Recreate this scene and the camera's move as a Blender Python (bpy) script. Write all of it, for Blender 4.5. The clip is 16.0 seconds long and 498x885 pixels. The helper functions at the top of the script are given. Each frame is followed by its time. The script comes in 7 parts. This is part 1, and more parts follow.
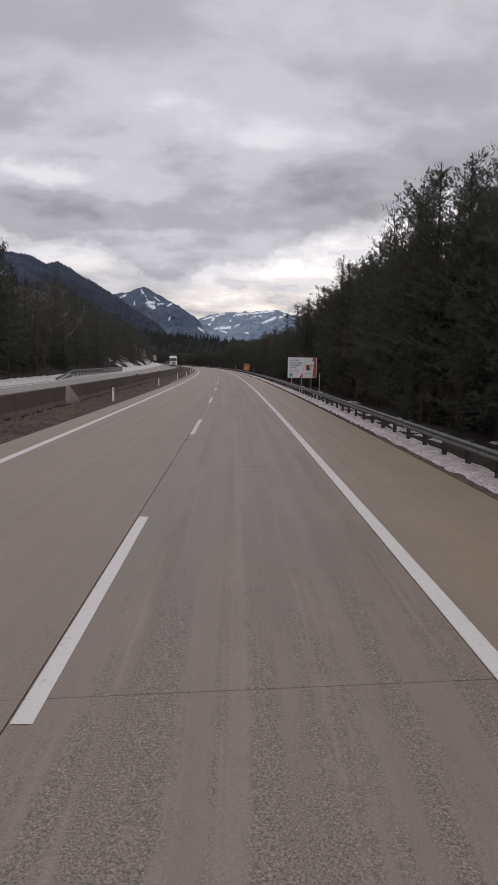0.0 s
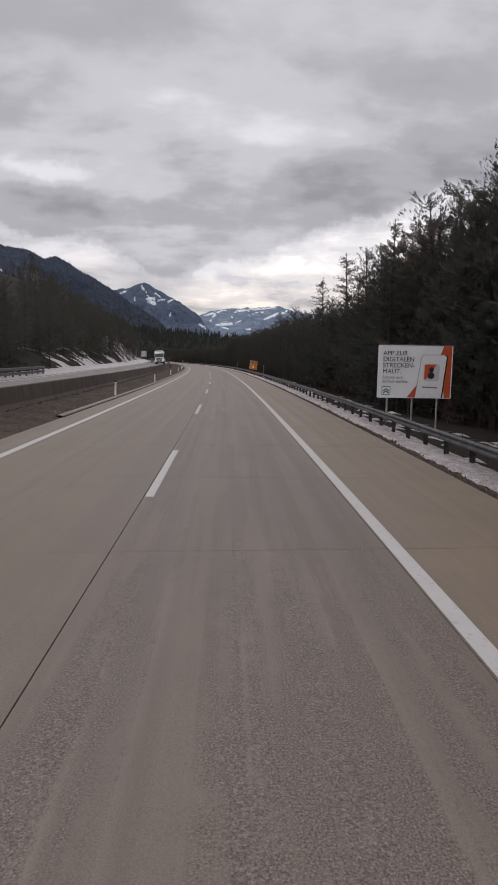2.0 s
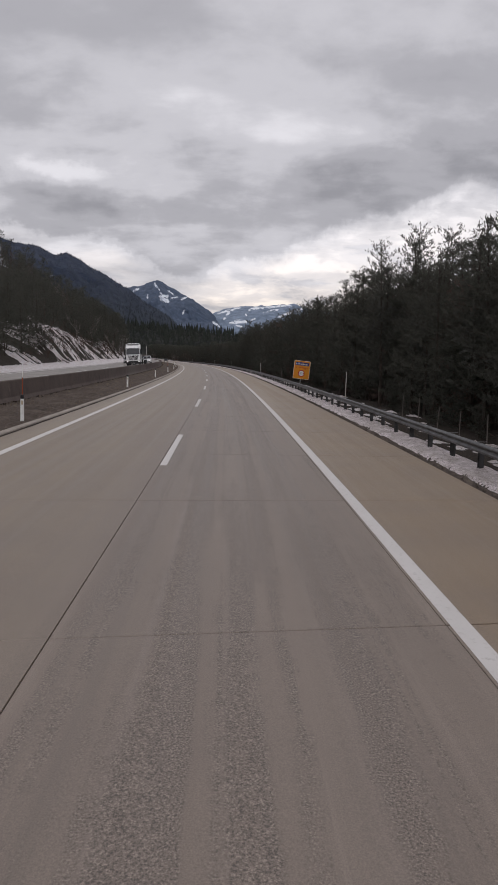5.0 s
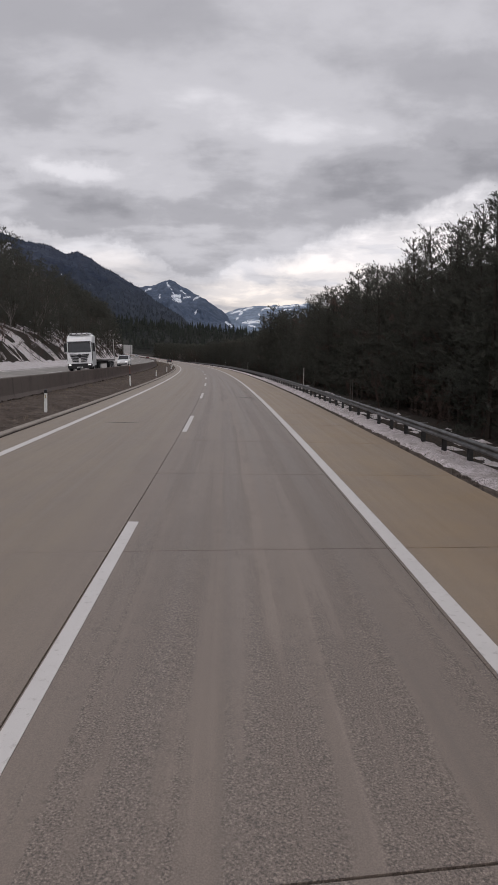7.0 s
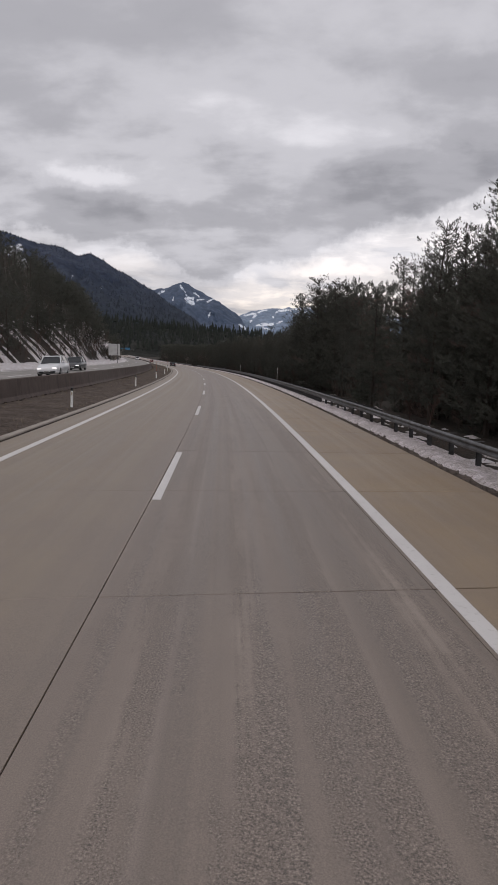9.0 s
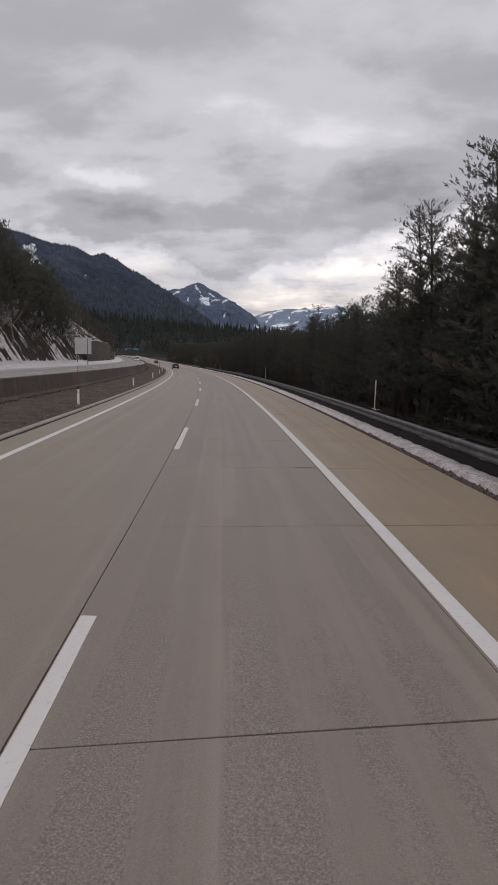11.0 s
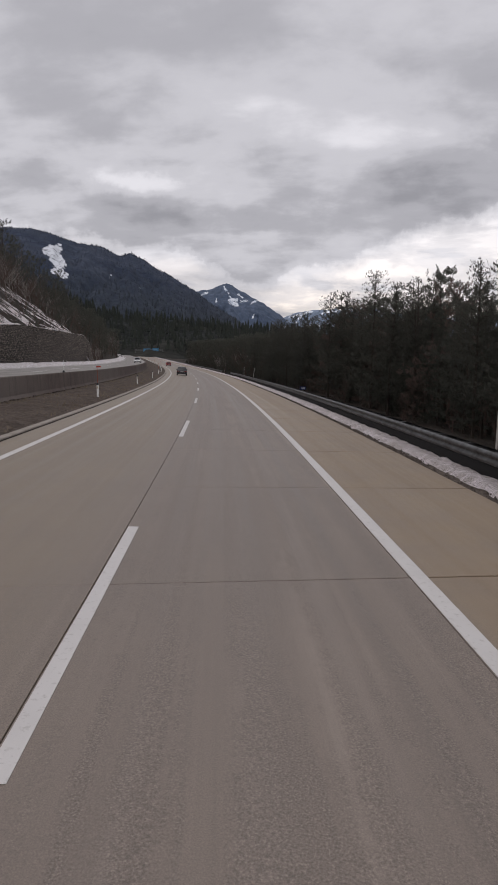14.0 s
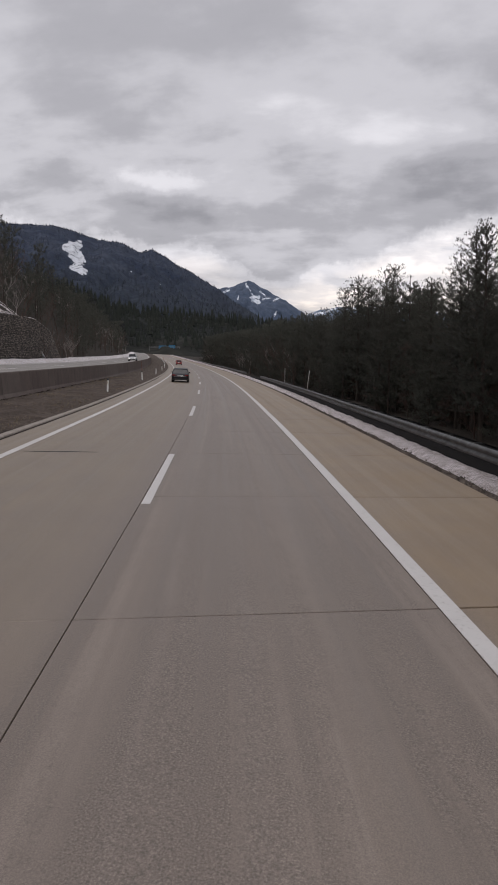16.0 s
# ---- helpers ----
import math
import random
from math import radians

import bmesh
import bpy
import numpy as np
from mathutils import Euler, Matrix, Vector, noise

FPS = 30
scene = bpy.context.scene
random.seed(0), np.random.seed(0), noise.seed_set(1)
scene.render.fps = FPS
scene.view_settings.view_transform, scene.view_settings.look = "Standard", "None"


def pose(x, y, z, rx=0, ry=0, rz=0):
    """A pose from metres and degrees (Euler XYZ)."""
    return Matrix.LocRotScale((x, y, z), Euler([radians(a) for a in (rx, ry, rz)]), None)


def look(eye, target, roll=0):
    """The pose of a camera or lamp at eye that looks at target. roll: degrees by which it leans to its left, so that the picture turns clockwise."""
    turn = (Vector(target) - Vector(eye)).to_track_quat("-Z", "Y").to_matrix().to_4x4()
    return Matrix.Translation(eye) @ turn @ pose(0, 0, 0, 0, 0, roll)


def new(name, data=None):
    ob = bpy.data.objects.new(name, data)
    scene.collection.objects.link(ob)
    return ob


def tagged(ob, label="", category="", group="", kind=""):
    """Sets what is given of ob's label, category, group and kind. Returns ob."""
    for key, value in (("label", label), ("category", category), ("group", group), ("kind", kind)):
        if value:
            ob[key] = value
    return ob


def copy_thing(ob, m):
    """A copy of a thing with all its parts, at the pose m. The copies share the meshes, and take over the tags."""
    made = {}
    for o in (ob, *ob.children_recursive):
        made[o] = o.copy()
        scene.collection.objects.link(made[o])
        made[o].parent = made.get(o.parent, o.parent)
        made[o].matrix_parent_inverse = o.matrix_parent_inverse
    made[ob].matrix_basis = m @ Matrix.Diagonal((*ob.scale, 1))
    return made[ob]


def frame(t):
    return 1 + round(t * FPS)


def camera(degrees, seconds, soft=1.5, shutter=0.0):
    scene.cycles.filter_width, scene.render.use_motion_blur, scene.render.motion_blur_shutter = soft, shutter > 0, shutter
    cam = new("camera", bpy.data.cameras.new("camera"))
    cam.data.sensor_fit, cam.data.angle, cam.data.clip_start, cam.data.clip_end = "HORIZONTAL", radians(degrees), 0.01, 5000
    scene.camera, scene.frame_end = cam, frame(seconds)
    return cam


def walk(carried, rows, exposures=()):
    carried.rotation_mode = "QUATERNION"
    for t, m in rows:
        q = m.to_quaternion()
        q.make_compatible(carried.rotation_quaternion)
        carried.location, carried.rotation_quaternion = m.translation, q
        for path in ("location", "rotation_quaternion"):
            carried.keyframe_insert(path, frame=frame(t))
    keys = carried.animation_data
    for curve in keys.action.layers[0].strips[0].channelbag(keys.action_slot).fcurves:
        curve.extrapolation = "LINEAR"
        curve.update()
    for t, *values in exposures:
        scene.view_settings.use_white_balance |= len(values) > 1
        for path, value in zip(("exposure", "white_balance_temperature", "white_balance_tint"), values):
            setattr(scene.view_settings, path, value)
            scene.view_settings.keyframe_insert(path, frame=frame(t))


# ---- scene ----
cam = camera(42.64, 16.0, soft=1.6)

# The road's axis is the dashed lane line; s runs along it, c to its right, both in metres.
STEP = np.arange(-160.0, 1500.0, 1.0)
BEND = np.interp(STEP, [-160, -40, 80, 160, 240, 320, 400, 480, 560, 700, 900, 1500],
                 [0.10, 0.139, 0.329, 0.44, 0.592, 0.708, 0.637, 0.56, 0.32, 0.10, 0.0, -0.8]) / 1000
HEAD = np.cumsum(BEND)
HEAD -= np.interp(0, STEP, HEAD)
AX_X, AX_Y = np.cumsum(-np.sin(HEAD)), np.cumsum(np.cos(HEAD))
AX_X -= np.interp(0, STEP, AX_X)
AX_Y -= np.interp(0, STEP, AX_Y)
FALL = 0.025


def heading(s):
    return float(np.interp(s, STEP, HEAD))


def rise(s):
    """Height of the near carriageway's axis."""
    return float(np.interp(s, [-160, 400, 480, 560, 640, 720, 880, 1500], [0, 0, 0.3, 1.0, 2.2, 3.7, 7, 20]))


def opp_rise(s):
    """Height of the opposite carriageway."""
    return float(np.interp(s, [-160, 40, 100, 130, 215, 255, 370, 460, 520, 600, 700, 900, 1500],
                           [0.4, 0.5, 0.6, 0.8, 1.1, 1.3, 1.6, 2.0, 2.6, 3.5, 4.9, 8.4, 21]))


def opp_z(s, off):
    """Height of the opposite carriageway, off metres beyond the barrier: it is banked, rising outwards."""
    return opp_rise(s) - 0.05 * (8.2 - off)


def barrier_top(s):
    return float(np.interp(s, [-160, 20, 70, 105, 190, 320, 390, 460, 520, 600, 700, 900, 1500],
                           [1.08, 1.12, 1.18, 1.2, 1.34, 1.5, 1.62, 2.0, 2.6, 3.5, 4.9, 8.4, 21]))


def barrier_at(s):
    """Foot of the median barrier, on the near side."""
    return float(np.interp(s, [-160, -40, 20, 70, 190, 320, 400, 700], [-6.6, -6.9, -7.2, -7.8, -9.3, -9.8, -10.1, -10.4]))


def xy(s, c):
    p = heading(s)
    return (float(np.interp(s, STEP, AX_X)) + c * math.cos(p), float(np.interp(s, STEP, AX_Y)) + c * math.sin(p))


def road_z(s, c):
    return rise(s) - FALL * c


def at(s, c, z=None, turn=0.0):
    """Pose at road place (s, c): local y along the road, x to the right, z up. z None: on the near carriageway."""
    x, y = xy(s, c)
    return pose(x, y, road_z(s, c) if z is None else z, 0, 0, math.degrees(heading(s)) + turn)


# seconds, s, c, yaw against the road, pitch
DRIVE = [
    (0.0, -4.16, 1.449, -1.28, -7.08),
    (0.5, 7.35, 1.437, -1.50, -7.17),
    (1.0, 18.60, 1.422, -1.86, -7.66),
    (1.5, 30.87, 1.424, -1.81, -7.50),
    (2.0, 42.56, 1.427, -1.78, -7.37),
    (2.5, 53.84, 1.461, -1.82, -7.59),
    (3.0, 65.59, 1.484, -1.88, -7.17),
    (3.5, 77.21, 1.494, -1.76, -7.59),
    (4.0, 88.31, 1.517, -1.77, -7.63),
    (4.5, 99.75, 1.497, -1.79, -7.57),
    (5.0, 111.32, 1.478, -1.82, -7.52),
    (5.5, 122.99, 1.459, -1.84, -7.46),
    (6.0, 134.72, 1.440, -1.86, -7.41),
    (6.5, 146.48, 1.421, -1.89, -7.35),
    (7.0, 158.46, 1.421, -1.79, -7.51),
    (7.5, 170.01, 1.392, -2.01, -7.64),
    (8.0, 181.32, 1.358, -1.97, -7.33),
    (8.5, 193.10, 1.305, -1.84, -7.75),
    (9.0, 204.71, 1.249, -1.86, -7.27),
    (9.5, 216.50, 1.265, -1.91, -7.25),
    (10.0, 228.38, 1.282, -1.96, -7.23),
    (10.5, 240.25, 1.299, -2.00, -7.21),
    (11.0, 251.95, 1.316, -2.05, -7.20),
    (11.5, 263.38, 1.332, -2.10, -7.18),
    (12.0, 274.64, 1.341, -2.16, -8.05),
    (12.5, 285.85, 1.382, -2.13, -7.49),
    (13.0, 297.66, 1.393, -2.25, -7.52),
    (13.5, 308.95, 1.345, -2.13, -7.38),
    (14.0, 320.45, 1.350, -2.12, -7.07),
    (14.5, 332.21, 1.360, -2.14, -7.47),
    (15.0, 343.63, 1.355, -2.31, -7.34),
    (15.5, 355.39, 1.355, -2.06, -7.28),
    (16.0, 367.04, 1.356, -2.04, -7.26),
]
EYE = 2.50
ROLL = -0.9
rows = []
for t, s, c, yaw, pitch in DRIVE:
    x, y = xy(s, c)
    rows.append((t, Matrix.Translation((x, y, EYE)) @ pose(0, 0, 0, 0, 0, math.degrees(heading(s)) + yaw)
                 @ pose(0, 0, 0, 90 + pitch) @ pose(0, 0, 0, 0, 0, -ROLL)))
walk(cam, rows, exposures=[(0.0, 0.20, 6550, 15.6), (2.5, 0.19, 6550, 15.6), (4.0, 0.16, 6550, 15.6), (12.5, 0.16, 6550, 15.6), (15.5, 0.19, 6550, 15.6), (16.0, 0.19, 6550, 15.6)])

# ---- sky and light ----
world = bpy.data.worlds.new("overcast_sky")
scene.world = world
world.use_nodes = True
wn, wl = world.node_tree.nodes, world.node_tree.links
wn.clear()


def wnode(kind, **values):
    nd = wn.new(kind)
    for key, value in values.items():
        nd.inputs[key].default_value = value
    return nd


def wmath(op, a, b=None):
    nd = wn.new("ShaderNodeMath")
    nd.operation = op
    for slot, value in ((0, a), (1, b)):
        if value is None:
            continue
        if isinstance(value, (int, float)):
            nd.inputs[slot].default_value = value
        else:
            wl.new(value, nd.inputs[slot])
    return nd.outputs[0]


def wramp(fac, stops, mode="EASE"):
    nd = wn.new("ShaderNodeValToRGB")
    nd.color_ramp.interpolation = mode
    el = nd.color_ramp.elements
    while len(el) < len(stops):
        el.new(0.5)
    for e, (p, col) in zip(el, stops):
        e.position, e.color = p, (*col, 1)
    wl.new(fac, nd.inputs[0])
    return nd.outputs[0]


def wmix(fac, a, b, mode="MIX"):
    nd = wn.new("ShaderNodeMix")
    nd.data_type, nd.blend_type = "RGBA", mode
    for slot, value in ((0, fac), (6, a), (7, b)):
        if isinstance(value, (int, float)):
            nd.inputs[slot].default_value = value
        elif isinstance(value, tuple):
            nd.inputs[slot].default_value = (*value, 1)
        else:
            wl.new(value, nd.inputs[slot])
    return nd.outputs[2]


SUN_AZ, SUN_EL = 160.0, 55.0          # degrees left of the y axis, above the horizon
sky = wn.new("ShaderNodeTexSky")
sky.sky_type, sky.sun_disc = "NISHITA", False
sky.sun_elevation, sky.sun_rotation = radians(SUN_EL), radians(-SUN_AZ)
sky.air_density, sky.dust_density = 1.5, 3.0
geo = wn.new("ShaderNodeTexCoord")
sep = wn.new("ShaderNodeSeparateXYZ")
wl.new(geo.outputs["Generated"], sep.inputs[0])
up = wmath("MAXIMUM", sep.outputs[2], 0.0)
# the cloud sheet: a direction meets a flat layer overhead
flat = wmath("ADD", up, 0.30)
com = wn.new("ShaderNodeCombineXYZ")
wl.new(wmath("DIVIDE", sep.outputs[0], flat), com.inputs[0])
wl.new(wmath("DIVIDE", sep.outputs[1], flat), com.inputs[1])
mapped = wn.new("ShaderNodeMapping")
mapped.inputs["Location"].default_value = (3.7, 9.1, 0.0)
mapped.inputs["Scale"].default_value = (1.0, 1.5, 1.0)
wl.new(com.outputs[0], mapped.inputs[0])
big = wnode("ShaderNodeTexNoise", Scale=1.5, Detail=7.0, Roughness=0.50, Distortion=0.1)
wl.new(mapped.outputs[0], big.inputs["Vector"])
fine = wnode("ShaderNodeTexNoise", Scale=4.6, Detail=6.0, Roughness=0.55, Distortion=0.15)
wl.new(mapped.outputs[0], fine.inputs["Vector"])
lump = wmath("ADD", wmath("MULTIPLY", big.outputs[0], 0.62), wmath("MULTIPLY", fine.outputs[0], 0.38))
# azimuth and elevation in degrees, wavering a little, for the named cloud masses
waver = wnode("ShaderNodeTexNoise", Scale=5.0, Detail=6.0, Roughness=0.6)
wl.new(geo.outputs["Generated"], waver.inputs["Vector"])
shift = wmath("MULTIPLY", wmath("SUBTRACT", waver.outputs[0], 0.5), 9.0)
azi = wmath("ADD", wmath("MULTIPLY", wmath("ARCTAN2", sep.outputs[0], sep.outputs[1]), 57.3), wmath("MULTIPLY", shift, 1.6))
ele = wmath("ADD", wmath("MULTIPLY", wmath("ARCSINE", sep.outputs[2]), 57.3), wmath("MULTIPLY", shift, 0.45))


def mass(a0, e0, wa, we, gain, slant=0.0):
    """A cloud mass: centre and half widths in degrees; slant lifts its right end."""
    da = wmath("DIVIDE", wmath("SUBTRACT", azi, a0), wa)
    de = wmath("DIVIDE", wmath("SUBTRACT", wmath("SUBTRACT", ele, e0), wmath("MULTIPLY", wmath("SUBTRACT", azi, a0), slant)), we)
    r2 = wmath("ADD", wmath("MULTIPLY", da, da), wmath("MULTIPLY", de, de))
    return wmath("MULTIPLY", wmath("POWER", 2.718, wmath("MULTIPLY", r2, -1.0)), gain)


MASSES = [(-16.5, 14.9, 5.0, 0.9, 0.24, 0.02), (-11, 11.9, 7, 1.5, -0.07, -0.05), (8, 15.6, 7, 2.2, -0.10, 0.05), (-6, 19.2, 8, 3.2, 0.08, 0.1), (1, 16.0, 5, 1.3, 0.05, 0.1),
          (-18, 19.0, 6, 2.2, -0.07, 0.0), (13, 22.9, 9, 2.4, -0.08, -0.2), (-30, 13.0, 9, 2.0, 0.07, 0.0), (26, 17.0, 9, 2.0, 0.06, 0.0), (-2, 29.0, 11, 3.5, 0.05, 0.0), (-14, 26.0, 7, 2.5, -0.05, 0.1), (-22, 30.0, 12, 9.0, -0.06, 0.0)]
# the heavy deck ends in a ragged lower edge that climbs to the right; thinner, brighter cloud shows beneath it
span = wmath("ADD", wmath("MULTIPLY", azi, 0.0125), 0.5)
edge = wramp(span, [((a_ + 40) / 80, (e_ / 20,) * 3) for a_, e_ in ((-40, 10.8), (-20, 10.4), (-14, 10.2), (-11.5, 9.0), (-8.5, 7.2), (-3.5, 7.4), (0.3, 9.0), (3.0, 9.7), (8.0, 11.6), (14.4, 13.3), (18, 14.4), (40, 17))], "LINEAR")
torn = wnode("ShaderNodeTexNoise", Scale=13.0, Detail=7.0, Roughness=0.62)
wl.new(geo.outputs["Generated"], torn.inputs["Vector"])
above = wmath("SUBTRACT", wmath("ADD", ele, wmath("MULTIPLY", wmath("SUBTRACT", torn.outputs[0], 0.5), 4.5)), wmath("MULTIPLY", edge, 20.0))
height = wmath("ADD", wmath("MULTIPLY", above, 0.05), 0.5)
deck = wramp(height, [(0.475, (0, 0, 0)), (0.53, (1, 1, 1)), (0.62, (0.75, 0.75, 0.75)), (0.80, (0, 0, 0))])
under = wramp(height, [(0.40, (1, 1, 1)), (0.515, (0, 0, 0))])
open_to = wramp(span, [((a_ + 40) / 80, (v_,) * 3) for a_, v_ in ((-40, 0.30), (-22, 0.42), (-13, 0.40), (-9, 0.12), (-5, 0.50), (-1, 0.95), (6, 0.92), (12, 0.80), (20, 0.6), (40, 0.4))], "LINEAR")
calm = wramp(wmath("MULTIPLY", sep.outputs[2], 1.0), [(0.26, (1, 1, 1)), (0.40, (0.62, 0.62, 0.62))])
density = wmath("SUBTRACT", wmath("ADD", wmath("MULTIPLY", wmath("SUBTRACT", lump, 0.51), calm), 0.51), wmath("MULTIPLY", deck, 0.105))
for row in MASSES:
    density = wmath("ADD", density, mass(*row))
cloud = wramp(density, [(0.28, (0.270, 0.278, 0.299)), (0.40, (0.370, 0.380, 0.403)), (0.52, (0.508, 0.521, 0.546)), (0.64, (0.672, 0.687, 0.711)), (0.78, (0.866, 0.876, 0.892))])
# streaked thin cloud beneath the deck, warm low over the valley's end
streaky = wn.new("ShaderNodeMapping")
streaky.inputs["Scale"].default_value = (1.0, 1.0, 3.2)
wl.new(geo.outputs["Generated"], streaky.inputs[0])
thin = wnode("ShaderNodeTexNoise", Scale=9.0, Detail=6.0, Roughness=0.55, Distortion=0.3)
wl.new(streaky.outputs[0], thin.inputs["Vector"])
veil = wramp(thin.outputs[0], [(0.38, (0.08, 0.08, 0.08)), (0.50, (0.52, 0.52, 0.52)), (0.62, (1, 1, 1))])
low = wramp(wmath("MULTIPLY", ele, 0.05), [(0.24, (0.93, 0.86, 0.76)), (0.42, (0.98, 0.95, 0.91)), (0.62, (0.95, 0.955, 0.96))], "LINEAR")
cloud = wmix(wmath("MULTIPLY", wmath("MULTIPLY", under, open_to), veil), cloud, low)
# the cloud is thinner behind and overhead, where the sun stands
open_sky = wmath("ADD", 1.0, wmath("MULTIPLY", wmath("MULTIPLY", wmath("MAXIMUM", wmath("SUBTRACT", 0.25, sep.outputs[1]), 0.0), 0.55), wmath("MINIMUM", wmath("MULTIPLY", up, 4.0), 1.0)))
bright = wn.new("ShaderNodeVectorMath")
bright.operation = "SCALE"
wl.new(cloud, bright.inputs[0])
wl.new(open_sky, bright.inputs[3])
tinted = wmix(0.0012, bright.outputs[0], sky.outputs[0])
bg = wnode("ShaderNodeBackground", Strength=1.0)
wl.new(tinted, bg.inputs[0])
wo = wn.new("ShaderNodeOutputWorld")
wl.new(bg.outputs[0], wo.inputs[0])

sun = new("sun", bpy.data.lights.new("sun", "SUN"))
sun.data.energy, sun.data.angle, sun.data.color = 0.35, radians(40), (1.0, 0.96, 0.90)
sun.matrix_world = look((0, 0, 60), (math.sin(radians(SUN_AZ)) * 60, -math.cos(radians(SUN_AZ)) * 60, 60 - 60 * math.tan(radians(SUN_EL))))

# ---- materials ----


class Mat:
    """A node material under construction."""

    def __init__(self, name, rough=0.8, metal=0.0, spec=0.4):
        self.m = bpy.data.materials.new(name)
        self.m.use_nodes = True
        self.n, self.l = self.m.node_tree.nodes, self.m.node_tree.links
        self.b = self.n["Principled BSDF"]
        self.b.inputs["Roughness"].default_value = rough
        self.b.inputs["Metallic"].default_value = metal
        self.b.inputs["Specular IOR Level"].default_value = spec

    def put(self, value, slot):
        if isinstance(value, (int, float)):
            slot.default_value = value
        elif isinstance(value, (tuple, list)):
            slot.default_value = (*value, 1) if len(value) == 3 and slot.type == "RGBA" else value
        else:
            self.l.new(value, slot)

    def where(self, kind="Position"):
        if kind == "Position":
            return self.n.new("ShaderNodeNewGeometry").outputs["Position"]
        return self.n.new("ShaderNodeTexCoord").outputs[kind]

    def noise(self, scale, detail=4.0, rough=0.55, vec=None, stretch=None):
        nd = self.n.new("ShaderNodeTexNoise")
        nd.inputs["Scale"].default_value, nd.inputs["Detail"].default_value, nd.inputs["Roughness"].default_value = scale, detail, rough
        vec = self.where() if vec is None else vec
        if stretch:
            mp = self.n.new("ShaderNodeMapping")
            mp.inputs["Scale"].default_value = stretch
            self.l.new(vec, mp.inputs[0])
            vec = mp.outputs[0]
        self.l.new(vec, nd.inputs["Vector"])
        return nd.outputs[0]

    def cells(self, scale, vec=None, feature="F1", out="Distance"):
        nd = self.n.new("ShaderNodeTexVoronoi")
        nd.feature = feature
        nd.inputs["Scale"].default_value = scale
        self.l.new(self.where() if vec is None else vec, nd.inputs["Vector"])
        return nd.outputs[out]

    def attr(self, name):
        nd = self.n.new("ShaderNodeAttribute")
        nd.attribute_name = name
        return nd.outputs["Fac"]

    def rnd(self, island=False):
        if island:
            return self.n.new("ShaderNodeNewGeometry").outputs["Random Per Island"]
        return self.n.new("ShaderNodeObjectInfo").outputs["Random"]

    def math(self, op, a, b=0.0):
        nd = self.n.new("ShaderNodeMath")
        nd.operation = op
        self.put(a, nd.inputs[0])
        self.put(b, nd.inputs[1])
        return nd.outputs[0]

    def ramp(self, fac, stops, mode="LINEAR"):
        nd = self.n.new("ShaderNodeValToRGB")
        nd.color_ramp.interpolation = mode
        el = nd.color_ramp.elements
        while len(el) < len(stops):
            el.new(0.5)
        for e, (p, col) in zip(el, stops):
            e.position, e.color = p, (*col, 1) if isinstance(col, tuple) else (col, col, col, 1)
        self.l.new(fac, nd.inputs[0])
        return nd.outputs[0]

    def mix(self, fac, a, b, mode="MIX"):
        nd = self.n.new("ShaderNodeMix")
        nd.data_type, nd.blend_type = "RGBA", mode
        for slot, value in ((0, fac), (6, a), (7, b)):
            self.put(value, nd.inputs[slot])
        return nd.outputs[2]

    def color(self, value):
        self.put(value, self.b.inputs["Base Color"])
        return self

    def rough(self, value):
        self.put(value, self.b.inputs["Roughness"])
        return self

    def bump(self, height, strength=0.3, distance=0.01):
        nd = self.n.new("ShaderNodeBump")
        nd.inputs["Strength"].default_value, nd.inputs["Distance"].default_value = strength, distance
        self.l.new(height, nd.inputs["Height"])
        self.l.new(nd.outputs[0], self.b.inputs["Normal"])
        return self


